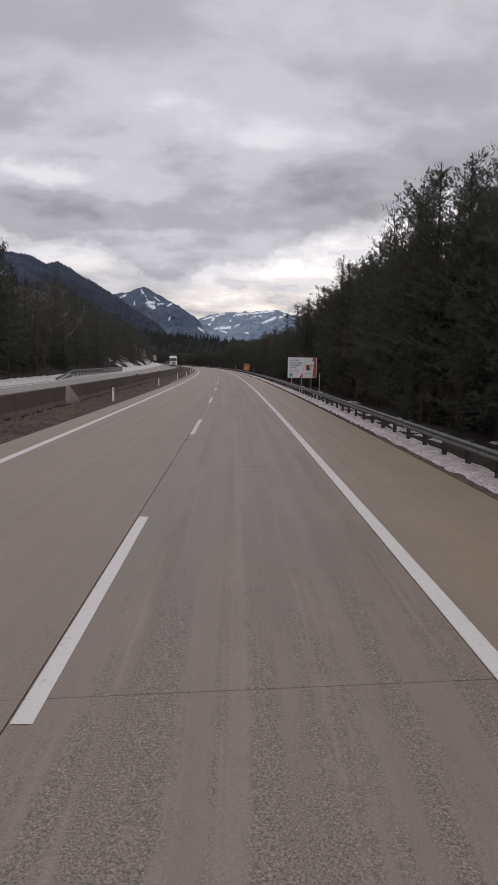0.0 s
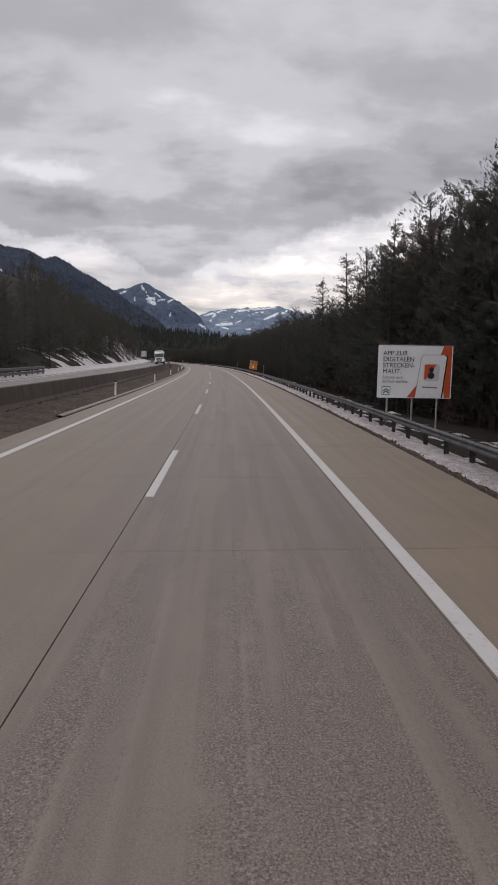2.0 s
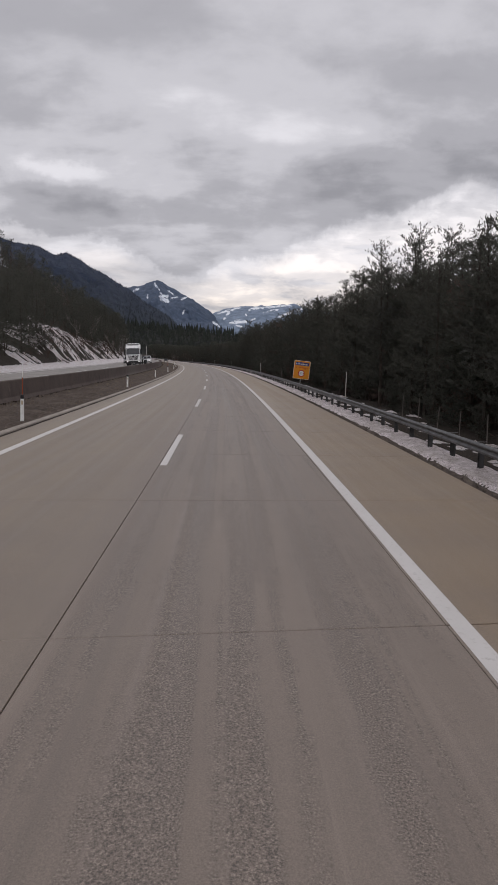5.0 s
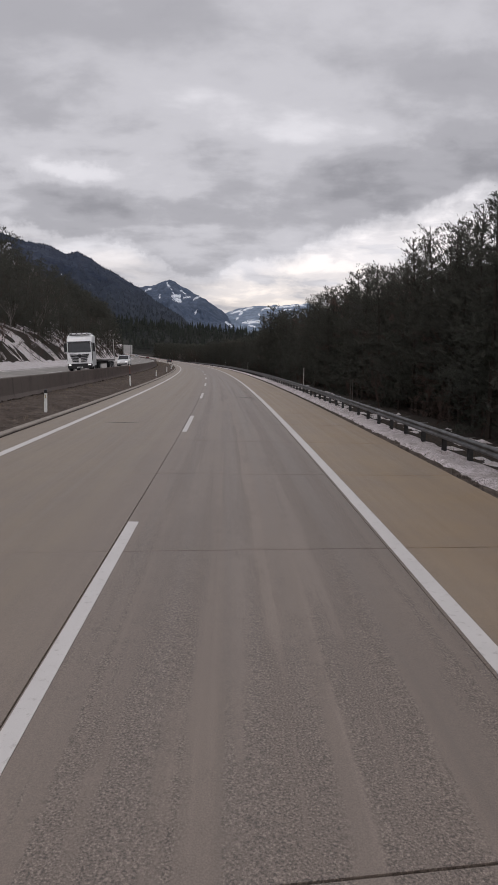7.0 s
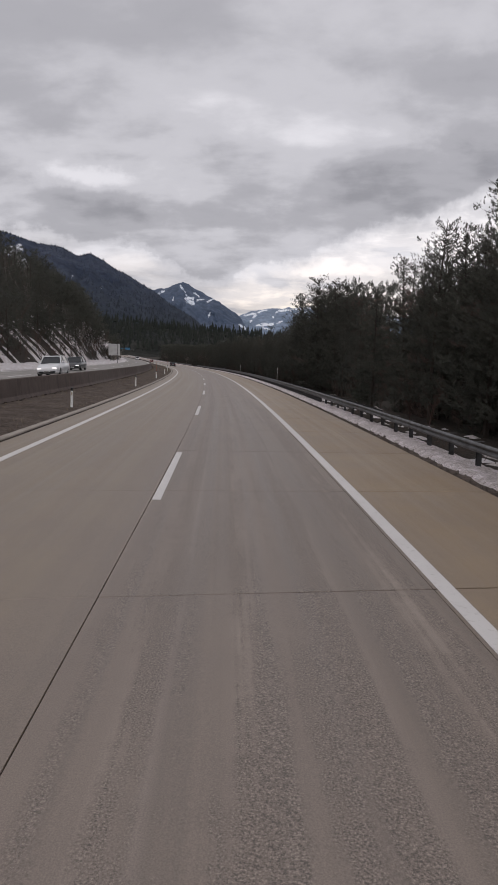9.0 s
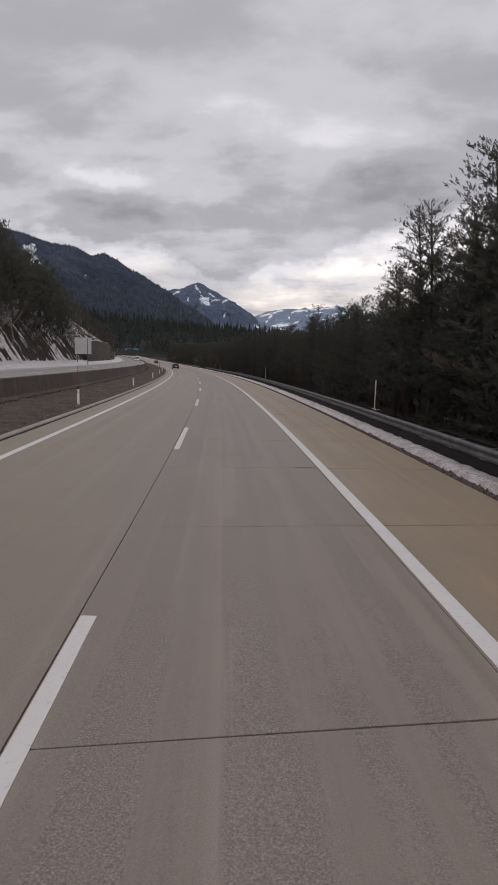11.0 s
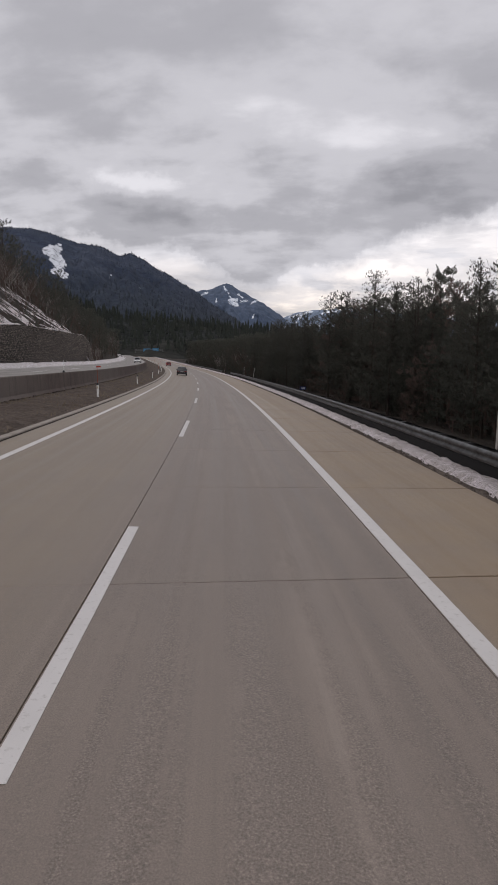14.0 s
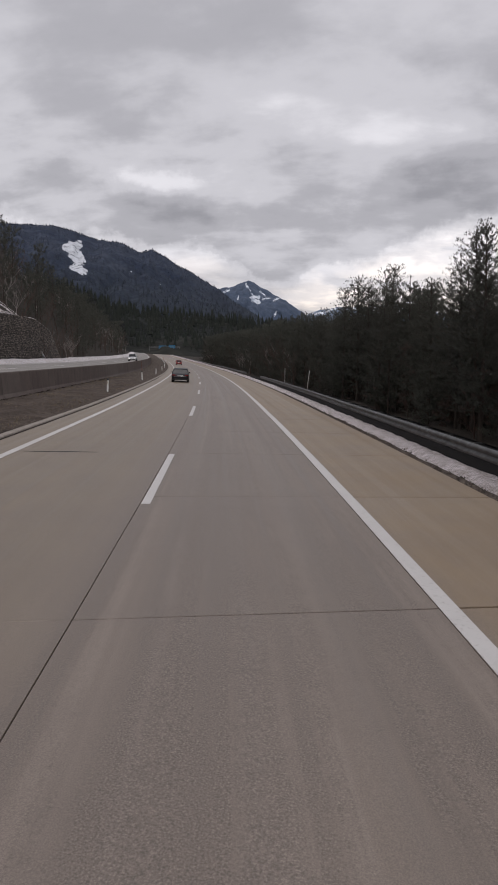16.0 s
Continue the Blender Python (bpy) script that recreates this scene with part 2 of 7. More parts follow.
def concrete_road():
    k = Mat("carriageway_concrete", 0.58, spec=0.7)
    lat = k.attr("lat")
    com = k.n.new("ShaderNodeCombineXYZ")
    k.l.new(lat, com.inputs[0])
    wander = k.n.new("ShaderNodeSeparateXYZ")
    k.l.new(k.where(), wander.inputs[0])
    k.l.new(k.math("MULTIPLY", wander.outputs[1], 0.006), com.inputs[1])
    streak = k.noise(2.6, 5.0, 0.66, com.outputs[0])
    broad = k.noise(0.55, 3.0, 0.5, com.outputs[0])
    worn = k.ramp(streak, [(0.34, (0.164, 0.130, 0.105)), (0.46, (0.199, 0.158, 0.127)), (0.54, (0.216, 0.172, 0.140)), (0.66, (0.268, 0.217, 0.179))])
    worn = k.mix(k.ramp(broad, [(0.42, 0.0), (0.62, 0.25)]), worn, (0.197, 0.156, 0.131))
    # hard shoulder keeps its sandy, less worn tone; the fast lane lies between
    sandy = k.mix(k.ramp(k.noise(0.30, 4.0), [(0.35, 0.0), (0.7, 1.0)]), (0.256, 0.181, 0.108), (0.268, 0.200, 0.133))
    pale = k.ramp(k.math("MULTIPLY", wander.outputs[1], 0.004), [(0.25, 1.0), (0.70, 0.0)])
    sandy = k.mix(k.math("MULTIPLY", pale, 0.6), sandy, (0.246, 0.193, 0.147))
    place = k.math("ADD", k.math("MULTIPLY", lat, 0.05), 0.5)
    far_side = k.ramp(place, [(0.684, 0.0), (0.70, 1.0)])
    fast = k.ramp(place, [(0.25, 0.8), (0.45, 0.5), (0.50, 0.0)])
    col = k.mix(far_side, worn, sandy)
    # pale lines worn along the lane
    col = k.mix(k.ramp(place, [(0.5365, 0.0), (0.540, 0.50), (0.5425, 0.0), (0.570, 0.0), (0.580, 0.30), (0.588, 0.0), (0.612, 0.0), (0.622, 0.22), (0.630, 0.0)]), col, (0.285, 0.234, 0.200))
    col = k.mix(fast, col, (0.237, 0.185, 0.124))
    col = k.mix(k.ramp(k.noise(0.7, 5.0, 0.6), [(0.32, 0.30), (0.60, 0.0)]), col, (0.163, 0.130, 0.111))
    grit = k.noise(95.0, 2.0, 0.7)
    col = k.mix(0.45, col, k.ramp(grit, [(0.32, 0.25), (0.68, 0.75)]), "OVERLAY")
    # exposed aggregate where the wheels have worn the skin off
    speck = k.noise(64.0, 2.0, 0.75)
    chip = k.ramp(speck, [(0.38, (0.058, 0.045, 0.036)), (0.46, (0.148, 0.117, 0.096)), (0.56, (0.193, 0.153, 0.126)), (0.66, (0.335, 0.274, 0.228))])
    track = k.n.new("ShaderNodeCombineXYZ")
    k.l.new(lat, track.inputs[0])
    k.l.new(k.math("MULTIPLY", wander.outputs[1], 0.10), track.inputs[1])
    stretch = k.noise(2.1, 4.0, 0.65, com.outputs[0])
    along = k.math("ADD", k.math("MULTIPLY", k.noise(1.7, 4.0, 0.6, track.outputs[0]), 0.75), k.math("MULTIPLY", k.noise(3.6, 4.0, 0.7), 0.25))
    bare = k.ramp(k.math("ADD", k.math("MULTIPLY", stretch, 0.55), k.math("MULTIPLY", along, 0.50)), [(0.488, 0.0), (0.545, 0.92)])
    bare = k.math("MULTIPLY", bare, k.ramp(place, [(0.30, 0.25), (0.495, 0.35), (0.51, 1.0), (0.68, 1.0), (0.70, 0.15)]))
    bare = k.math("MULTIPLY", bare, k.ramp(k.math("MULTIPLY", wander.outputs[1], 0.002), [(0.40, 1.0), (0.54, 0.62)]))
    col = k.mix(bare, col, chip)
    col = k.mix(k.math("MULTIPLY", k.rnd(), 0.08), col, (0.172, 0.138, 0.112))
    k.color(col).rough(k.ramp(streak, [(0.3, 0.44), (0.7, 0.60)]))
    k.bump(k.math("ADD", grit, k.math("MULTIPLY", speck, 0.6)), 0.35, 0.006)
    return k.m


def plain_concrete(name, base, dark, scale=1.0, streaks=0.6):
    k = Mat(name, 0.85)
    col = k.mix(k.ramp(k.noise(0.9 * scale, 6.0, 0.65), [(0.35, 0.0), (0.68, 1.0)]), base, dark)
    drip = k.noise(1.7 * scale, 5.0, 0.6, stretch=(1.0, 1.0, 0.15))
    col = k.mix(k.ramp(drip, [(0.52, 0.0), (0.72, streaks)]), col, tuple(v * 0.55 for v in dark))
    if streaks < 0.5:
        col = k.mix(k.ramp(k.noise(1.1 * scale, 7.0, 0.7, stretch=(1.0, 1.0, 0.5)), [(0.60, 0.0), (0.70, 0.5)]), col, tuple(v * 1.7 for v in base))
    grain = k.noise(40.0 * scale, 3.0)
    k.color(k.mix(0.35, col, k.ramp(grain, [(0.3, 0.3), (0.7, 0.7)]), "OVERLAY"))
    return k.bump(grain, 0.35, 0.01).m


def marking_paint():
    k = Mat("road_marking_paint", 0.6)
    wear = k.noise(14.0, 6.0, 0.7)
    k.color(k.mix(k.ramp(wear, [(0.30, 0.7), (0.44, 0.0)]), k.mix(k.noise(2.0), (0.54, 0.515, 0.495), (0.63, 0.605, 0.585)), (0.36, 0.33, 0.31)))
    return k.bump(k.noise(70.0, 2.0), 0.3, 0.004).m


def snow(name, clean, grit):
    k = Mat(name, 0.6, spec=0.3)
    dirt = k.noise(3.0, 7.0, 0.7)
    col = k.mix(k.ramp(dirt, [(0.40, 1.0), (0.62, 0.0)]), clean, (0.50, 0.44, 0.42))
    col = k.mix(k.ramp(k.noise(26.0, 5.0, 0.75), [(0.34 + grit, 0.85), (0.45 + grit, 0.0)]), col, (0.13, 0.105, 0.085))
    k.color(col)
    return k.bump(k.math("ADD", k.noise(13.0, 6.0, 0.75), k.noise(34.0, 4.0, 0.7)), 1.0, 0.05).m


def broken_snow():
    """Old snow that has thawed away in spots, down to the dark litter."""
    k = Mat("thawing_snow", 0.65, spec=0.25)
    spots = k.math("ADD", k.math("MULTIPLY", k.noise(1.6, 6.0, 0.75), 0.55), k.math("MULTIPLY", k.noise(7.0, 5.0, 0.75), 0.45))
    col = k.mix(k.ramp(k.noise(3.0, 6.0, 0.7), [(0.38, 1.0), (0.65, 0.0)]), (0.68, 0.65, 0.67), (0.46, 0.41, 0.40))
    col = k.mix(k.ramp(spots, [(0.485, 1.0), (0.535, 0.0)]), col, (0.050, 0.038, 0.031))
    k.color(col)
    return k.bump(k.math("ADD", spots, k.noise(16.0, 6.0, 0.75)), 1.0, 0.10).m


def earth(name, a, b, c, patches=0.0):
    k = Mat(name, 0.95, spec=0.2)
    col = k.mix(k.ramp(k.noise(0.8, 6.0, 0.65), [(0.35, 0.0), (0.65, 1.0)]), a, b)
    col = k.mix(k.ramp(k.noise(7.0, 6.0, 0.7), [(0.46, 0.0), (0.62, 0.8)]), col, c)
    if patches:
        mask = k.ramp(k.noise(0.42, 7.0, 0.7), [(0.60 - patches, 0.0), (0.66 - patches, 1.0)])
        col = k.mix(mask, col, (0.70, 0.71, 0.74))
    k.color(col)
    return k.bump(k.noise(11.0, 6.0, 0.75), 0.9, 0.06).m


def steel(name, value=0.42, rough=0.45):
    k = Mat(name, rough, 0.85)
    k.color(k.mix(k.ramp(k.noise(2.2, 6.0, 0.6), [(0.35, 0.0), (0.7, 1.0)]), (value, value, value * 1.02), (value * 0.55, value * 0.53, value * 0.5)))
    k.rough(k.ramp(k.noise(6.0, 4.0), [(0.3, rough - 0.1), (0.7, rough + 0.2)]))
    return k.m


def simple(name, col, rough=0.5, metal=0.0, var=0.15, scale=6.0):
    k = Mat(name, rough, metal)
    k.color(k.mix(k.ramp(k.noise(scale, 5.0, 0.6), [(0.35, 0.0), (0.7, 1.0)]), col, tuple(v * (1 - var) for v in col)))
    return k.m


def needles(name, a, b, frost=0.0, thin=0.0):
    k = Mat(name, 0.85, spec=0.10)
    col = k.mix(k.math("ADD", k.math("MULTIPLY", k.rnd(True), 0.6), 0.2), a, b)
    col = k.mix(k.math("MULTIPLY", k.rnd(), 0.5), col, tuple(0.6 * v for v in a))
    if frost:
        col = k.mix(k.ramp(k.noise(0.5, 3.0), [(0.5, 0.0), (0.7, frost)]), col, (0.55, 0.56, 0.58))
    k.color(col)
    if thin:
        # sprays of needles let light through as much as they throw it back
        tr, mx = k.n.new("ShaderNodeBsdfTranslucent"), k.n.new("ShaderNodeMixShader")
        k.l.new(col, tr.inputs["Color"])
        mx.inputs[0].default_value = thin
        k.l.new(k.b.outputs[0], mx.inputs[1])
        k.l.new(tr.outputs[0], mx.inputs[2])
        # each spray is broken up into needle bundles with gaps
        gap, cut = k.n.new("ShaderNodeBsdfTransparent"), k.n.new("ShaderNodeMixShader")
        k.l.new(k.ramp(k.noise(16.0, 2.0, 0.6), [(0.455, 0.0), (0.500, 1.0)]), cut.inputs[0])
        k.l.new(gap.outputs[0], cut.inputs[1])
        k.l.new(mx.outputs[0], cut.inputs[2])
        k.l.new(cut.outputs[0], k.n["Material Output"].inputs["Surface"])
    return k.m


def bark(name, a, b):
    k = Mat(name, 0.9, spec=0.2)
    k.color(k.mix(k.noise(5.0, 6.0, 0.7, stretch=(1, 1, 0.25)), a, b))
    return k.bump(k.noise(9.0, 5.0, 0.7, stretch=(1, 1, 0.2)), 0.8, 0.03).m


def mountain(name, wood_a, wood_b, rock, snow_from, snow_amount, fields=None, ragged=0.5, grain=0.02, low=None):
    """Wooded slope with rock and snow; snow thickens with height and in gullies."""
    k = Mat(name, 0.95, spec=0.1)
    sepn = k.n.new("ShaderNodeSeparateXYZ")
    k.l.new(k.where(), sepn.inputs[0])
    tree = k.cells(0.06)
    col = k.mix(k.ramp(k.noise(0.0045, 7.0, 0.62), [(0.40, 0.0), (0.58, 1.0)]), wood_a, wood_b)
    # haze put into the colour thins downhill, towards the clearer tone low
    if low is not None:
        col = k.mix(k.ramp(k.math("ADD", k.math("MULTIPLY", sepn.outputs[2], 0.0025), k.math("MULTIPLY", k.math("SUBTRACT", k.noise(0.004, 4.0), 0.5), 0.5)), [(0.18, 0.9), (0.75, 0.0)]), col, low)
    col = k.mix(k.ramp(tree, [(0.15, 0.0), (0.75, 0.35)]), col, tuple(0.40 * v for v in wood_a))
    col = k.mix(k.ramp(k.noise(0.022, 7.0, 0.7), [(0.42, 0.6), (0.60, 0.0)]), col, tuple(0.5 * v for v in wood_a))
    if snow_amount > 0:
        gully = k.noise(0.0058, 8.0, 0.66, stretch=(1.0, 1.0, 0.45))
        high = k.math("MULTIPLY", k.math("SUBTRACT", sepn.outputs[2], snow_from), 0.00045)
        mask = k.math("ADD", gully, k.math("MINIMUM", k.math("MAXIMUM", high, -0.2), 0.10))
        col = k.mix(k.ramp(mask, [(0.62 - 0.1 * snow_amount, 0.0), (0.70 - 0.1 * snow_amount, 0.8)]), col, rock)
        col = k.mix(k.ramp(mask, [(0.685 - 0.1 * snow_amount, 0.0), (0.70 - 0.1 * snow_amount, 1.0)]), col, (0.80, 0.83, 0.88))
    if fields:
        # named snow fields and rock faces, with torn edges and streaks of rock running downhill
        torn = k.math("ADD", k.math("MULTIPLY", k.noise(grain, 7.0, 0.68, stretch=(1.0, 1.0, 0.45)), 0.65), k.math("MULTIPLY", k.noise(grain * 3.5, 5.0, 0.65, stretch=(1.0, 1.0, 0.3)), 0.35))
        inside = k.math("ADD", k.attr("bare"), k.math("MULTIPLY", k.math("SUBTRACT", torn, 0.5), ragged))
        face = k.ramp(k.noise(grain * 2.2, 6.0, 0.7, stretch=(1.0, 1.0, 0.2)), [(0.38, fields[0]), (0.50, fields[1])])
        col = k.mix(k.ramp(inside, [(0.49, 0.0), (0.51, 1.0)]), col, face)
    k.color(col)
    return k.bump(k.math("ADD", k.math("MULTIPLY", tree, -1.0), k.noise(0.03, 4.0)), 0.35, 6.0).m


ROAD = concrete_road()
PAINT = marking_paint()
SNOW = snow("old_snow", (0.68, 0.66, 0.68), 0.0)
DIRTY_SNOW = snow("dirty_roadside_snow", (0.85, 0.77, 0.79), 0.062)
BROKEN_SNOW = broken_snow()
BASE = simple("joint_filler", (0.035, 0.032, 0.030), 0.9)
ASPHALT = plain_concrete("opposite_concrete", (0.30, 0.28, 0.26), (0.22, 0.205, 0.19), 0.5)
KERB = plain_concrete("kerb_concrete", (0.33, 0.29, 0.255), (0.24, 0.21, 0.18), 2.0)


def barrier_concrete():
    """Weathered concrete, brown with road dirt, greyer where it has washed clean."""
    k = Mat("barrier_concrete", 0.88)
    col = k.mix(k.ramp(k.noise(0.9, 6.0, 0.65), [(0.35, 0.0), (0.68, 1.0)]), (0.128, 0.097, 0.084), (0.086, 0.064, 0.056))
    col = k.mix(k.ramp(k.noise(0.035, 4.0, 0.6), [(0.48, 0.0), (0.66, 0.7)]), col, (0.165, 0.140, 0.124))
    col = k.mix(k.ramp(k.noise(1.5, 6.0, 0.65, stretch=(1.0, 1.0, 0.12)), [(0.52, 0.0), (0.70, 0.55)]), col, (0.040, 0.031, 0.027))
    col = k.mix(k.ramp(k.noise(0.8, 7.0, 0.7, stretch=(1.0, 1.0, 0.5)), [(0.60, 0.0), (0.70, 0.55)]), col, (0.215, 0.172, 0.148))
    col = k.mix(k.math("MULTIPLY", k.rnd(), 0.30), col, (0.085, 0.065, 0.057))
    grain = k.noise(32.0, 3.0)
    k.color(k.mix(0.35, col, k.ramp(grain, [(0.3, 0.3), (0.7, 0.7)]), "OVERLAY"))
    return k.bump(grain, 0.35, 0.01).m


BARRIER = barrier_concrete()
SOIL = earth("median_soil", (0.066, 0.049, 0.040), (0.134, 0.106, 0.086), (0.030, 0.022, 0.018))
LITTER = earth("forest_floor", (0.032, 0.025, 0.020), (0.022, 0.019, 0.015), (0.052, 0.040, 0.032))
GRAVEL = earth("verge_gravel", (0.085, 0.066, 0.054), (0.150, 0.122, 0.100), (0.045, 0.035, 0.030))
STEEL = steel("galvanised_steel", 0.175, 0.50)
DARK_STEEL = steel("weathered_steel", 0.10, 0.65)
WHITE = simple("white_plastic", (0.82, 0.82, 0.80), 0.5, 0.0, 0.25)
BLACK = simple("black_plastic", (0.02, 0.02, 0.022), 0.45)
ORANGE = simple("orange_paint", (0.34, 0.075, 0.030), 0.6, 0.0, 0.4, 9.0)

# ---- building helpers ----


def part(name, bm, material, parent, label=""):
    """Link a bmesh as one mesh object under a thing or a part."""
    me = bpy.data.meshes.new(name)
    bm.to_mesh(me)
    bm.free()
    return mesh_part(name, me, material, parent, label)


def mesh_part(name, me, material, parent, label=""):
    if material is not None and not me.materials:
        me.materials.append(material)
    ob = new(name, me)
    ob.parent = parent
    if label:
        tagged(ob, label)
    return ob


def from_lists(name, verts, faces, smooth=False, **attributes):
    me = bpy.data.meshes.new(name)
    me.from_pydata(verts, [], faces)
    if smooth:
        me.polygons.foreach_set("use_smooth", [True] * len(me.polygons))
    for key, values in attributes.items():
        me.attributes.new(key, "FLOAT", "POINT").data.foreach_set("value", values)
    me.update()
    return me


def ribbon(name, profile, stations, smooth=False):
    """Sweep a cross-section along the road. profile(s) gives (c, z) pairs; keeps c as the attribute lat."""
    verts, faces, lat = [], [], []
    count = 0
    for i, s in enumerate(stations):
        pts = profile(s)
        count = len(pts)
        for c, z in pts:
            x, y = xy(s, c)
            verts.append((x, y, z))
            lat.append(c)
        if i:
            a, b = (i - 1) * count, i * count
            faces += [(a + j, a + j + 1, b + j + 1, b + j) for j in range(count - 1)]
    return from_lists(name, verts, faces, smooth, lat=lat)


def box(bm, x0, x1, y0, y1, z0, z1, bevel=0.0):
    vs = [bm.verts.new((x, y, z)) for z in (z0, z1) for y in (y0, y1) for x in (x0, x1)]
    fs = [bm.faces.new([vs[i] for i in q]) for q in ((0, 2, 3, 1), (4, 5, 7, 6), (0, 1, 5, 4), (2, 6, 7, 3), (0, 4, 6, 2), (1, 3, 7, 5))]
    if bevel:
        bmesh.ops.bevel(bm, geom=list({e for f in fs for e in f.edges}), offset=bevel, segments=2, affect="EDGES")
    return bm


def tube(bm, a, b, ra, rb=None, seg=8, caps=True):
    a, b = Vector(a), Vector(b)
    rb = ra if rb is None else rb
    d = (b - a).normalized()
    u = d.orthogonal().normalized()
    v = d.cross(u)
    ring = [[bm.verts.new(p + r * (math.cos(k * math.tau / seg) * u + math.sin(k * math.tau / seg) * v)) for k in range(seg)] for p, r in ((a, ra), (b, rb))]
    for k in range(seg):
        bm.faces.new((ring[0][k], ring[0][(k + 1) % seg], ring[1][(k + 1) % seg], ring[1][k]))
    if caps:
        bm.faces.new(ring[0][::-1])
        bm.faces.new(ring[1])
    return bm


def thing(name, m, label, category, group="", kind=""):
    ob = new(name)
    ob.matrix_basis = m
    return tagged(ob, label, category, group, kind)


# ---- ground and carriageways ----
LINE_R, LINE_L, EDGE_R, EDGE_L = 3.77, -4.07, 6.78, -5.10
NEAR = [s * 2.0 for s in range(-25, 230)]
FAR = [460 + 8.0 * i for i in range(100)]
ALONG = NEAR + FAR


def hill_left(s):
    """Slope of the bank beyond the opposite carriageway."""
    return float(np.interp(s, [-160, 60, 160, 230, 330, 480, 560, 800], [0.14, 0.14, 0.22, 0.30, 0.62, 0.74, 0.80, 0.45]))


def wall_h(s):
    """Height of the stone-basket wall at the foot of the bank."""
    return float(np.interp(s, [386, 388.5, 402, 440, 455, 464, 470, 473], [0, 4.3, 5.0, 5.4, 5.6, 4.4, 1.2, 0]))


def cutting(s):
    """Height of the steep cut face at the foot of the bank."""
    return float(np.interp(s, [90, 120, 170, 195, 203, 228, 240, 262, 300, 335, 374, 383, 387], [0.6, 1.5, 1.8, 2.0, 3.8, 4.0, 2.8, 2.4, 2.6, 3.6, 4.0, 2.6, 0]))


def bank_z(s, c):
    """Height of the land left of the opposite carriageway."""
    edge = barrier_at(s) - 8.8
    d = max(0.0, edge - 2.0 - c)
    face = min(1.0, d / 4.6)
    return opp_rise(s) + 0.05 + cutting(s) * face * (1.35 - 0.35 * face) + (0.22 * math.sin(s * 1.7) + 0.18 * math.sin(s * 0.63 + c)) * min(1.0, cutting(s) / 4) * math.sin(math.pi * face) + wall_h(s) * min(1.0, max(0.0, d - 1.0) / 1.5) + hill_left(s) * max(0.0, min(d, 52.0) - 2.5 * min(1.0, wall_h(s) / 3.0)) + 0.06 * max(0, min(d - 52.0, 300)) + 0.25 * math.sin(s * 0.11 + c * 0.4) * min(1, d / 4)


def land_right(s, c):
    """Height of the land right of the guardrail."""
    d = c - 8.2
    return road_z(s, 8.2) - 0.05 - 0.10 * min(d, 6) - 0.03 * max(0, d - 6) + 0.12 * math.sin(s * 0.37 + c * 0.9) * min(1.0, d / 3)


def ground_profile(s):
    e = barrier_at(s) - 8.8
    left = [e - d for d in (420, 240, 140, 90, 62, 45, 33, 25, 18, 13, 9, 6.5, 4.5, 3.1, 2)]
    right = [8.2 + d for d in (0, 0.8, 1.6, 2.6, 4, 6, 9, 14, 22, 40, 80, 160, 320)]
    pts = [(c, bank_z(s, c)) for c in left] + [(e, opp_rise(s) - 0.12), (barrier_at(s) - 0.4, opp_z(s, 0.4) - 0.12)]
    pts += [(barrier_at(s) - 0.3, road_z(s, barrier_at(s)) - 0.4), (EDGE_L - 0.1, road_z(s, EDGE_L) - 0.16), (7.0, road_z(s, 7.0) - 0.14)]
    return pts + [(c, land_right(s, c)) for c in right]


gm = ribbon("ground", ground_profile, [s for s in ALONG if s < 900], True)
# the valley floor out to the horizon, in the same sheet
bmg = bmesh.new()
bmg.from_mesh(gm)
ring = [bmg.verts.new((4700 * math.cos(k * math.tau / 48), 300 + 4700 * math.sin(k * math.tau / 48), -6)) for k in range(48)]
hub = bmg.verts.new((0, 300, -6))
for k in range(48):
    bmg.faces.new((hub, ring[k], ring[(k + 1) % 48]))
bmg.to_mesh(gm)
bmg.free()
ground = mesh_part("ground", gm, LITTER, None)
tagged(ground, "dark forest floor with leaf litter and thin old snow patches", "ground", kind="structure")

road = thing("road", Matrix.Identity(4), "worn grey-brown concrete motorway carriageway with sandy hard shoulder", "road", kind="structure")
mesh_part("road_base", ribbon("road_base", lambda s: [(EDGE_L - 0.05, road_z(s, EDGE_L) - 0.035), (EDGE_R + 0.05, road_z(s, EDGE_R) - 0.035)], [s * 4.0 for s in range(-12, 108)]), BASE, road)
JOINT, PHASE, LAST = 5.556, 0.29, 72
far_start = 395.0


def lane_strip(s):
    return [(c, road_z(s, c)) for c in (EDGE_L, -3.5, -1.5, -0.1, 1.2, 2.5, 3.66, 5.2, EDGE_R)]


mesh_part("far_surface", ribbon("far_surface", lambda s: [(c, z - (0.012 if s < 400 else 0.0)) for c, z in lane_strip(s)], [far_start + 6.0 * i for i in range(120)]), ROAD, road)


def line(name, c, width, s0, s1, step=3.0):
    n = max(1, round((s1 - s0) / step))
    st = [s0 + (s1 - s0) * i / n for i in range(n + 1)]
    mid_c = c if callable(c) else lambda s: c
    me = ribbon(name, lambda s: [(q, road_z(s, q) + z) for q, z in ((mid_c(s) - width / 2, 0.001), (mid_c(s) - width / 2, 0.005), (mid_c(s) + width / 2, 0.005), (mid_c(s) + width / 2, 0.001))], st)
    return mesh_part(name, me, PAINT, road)


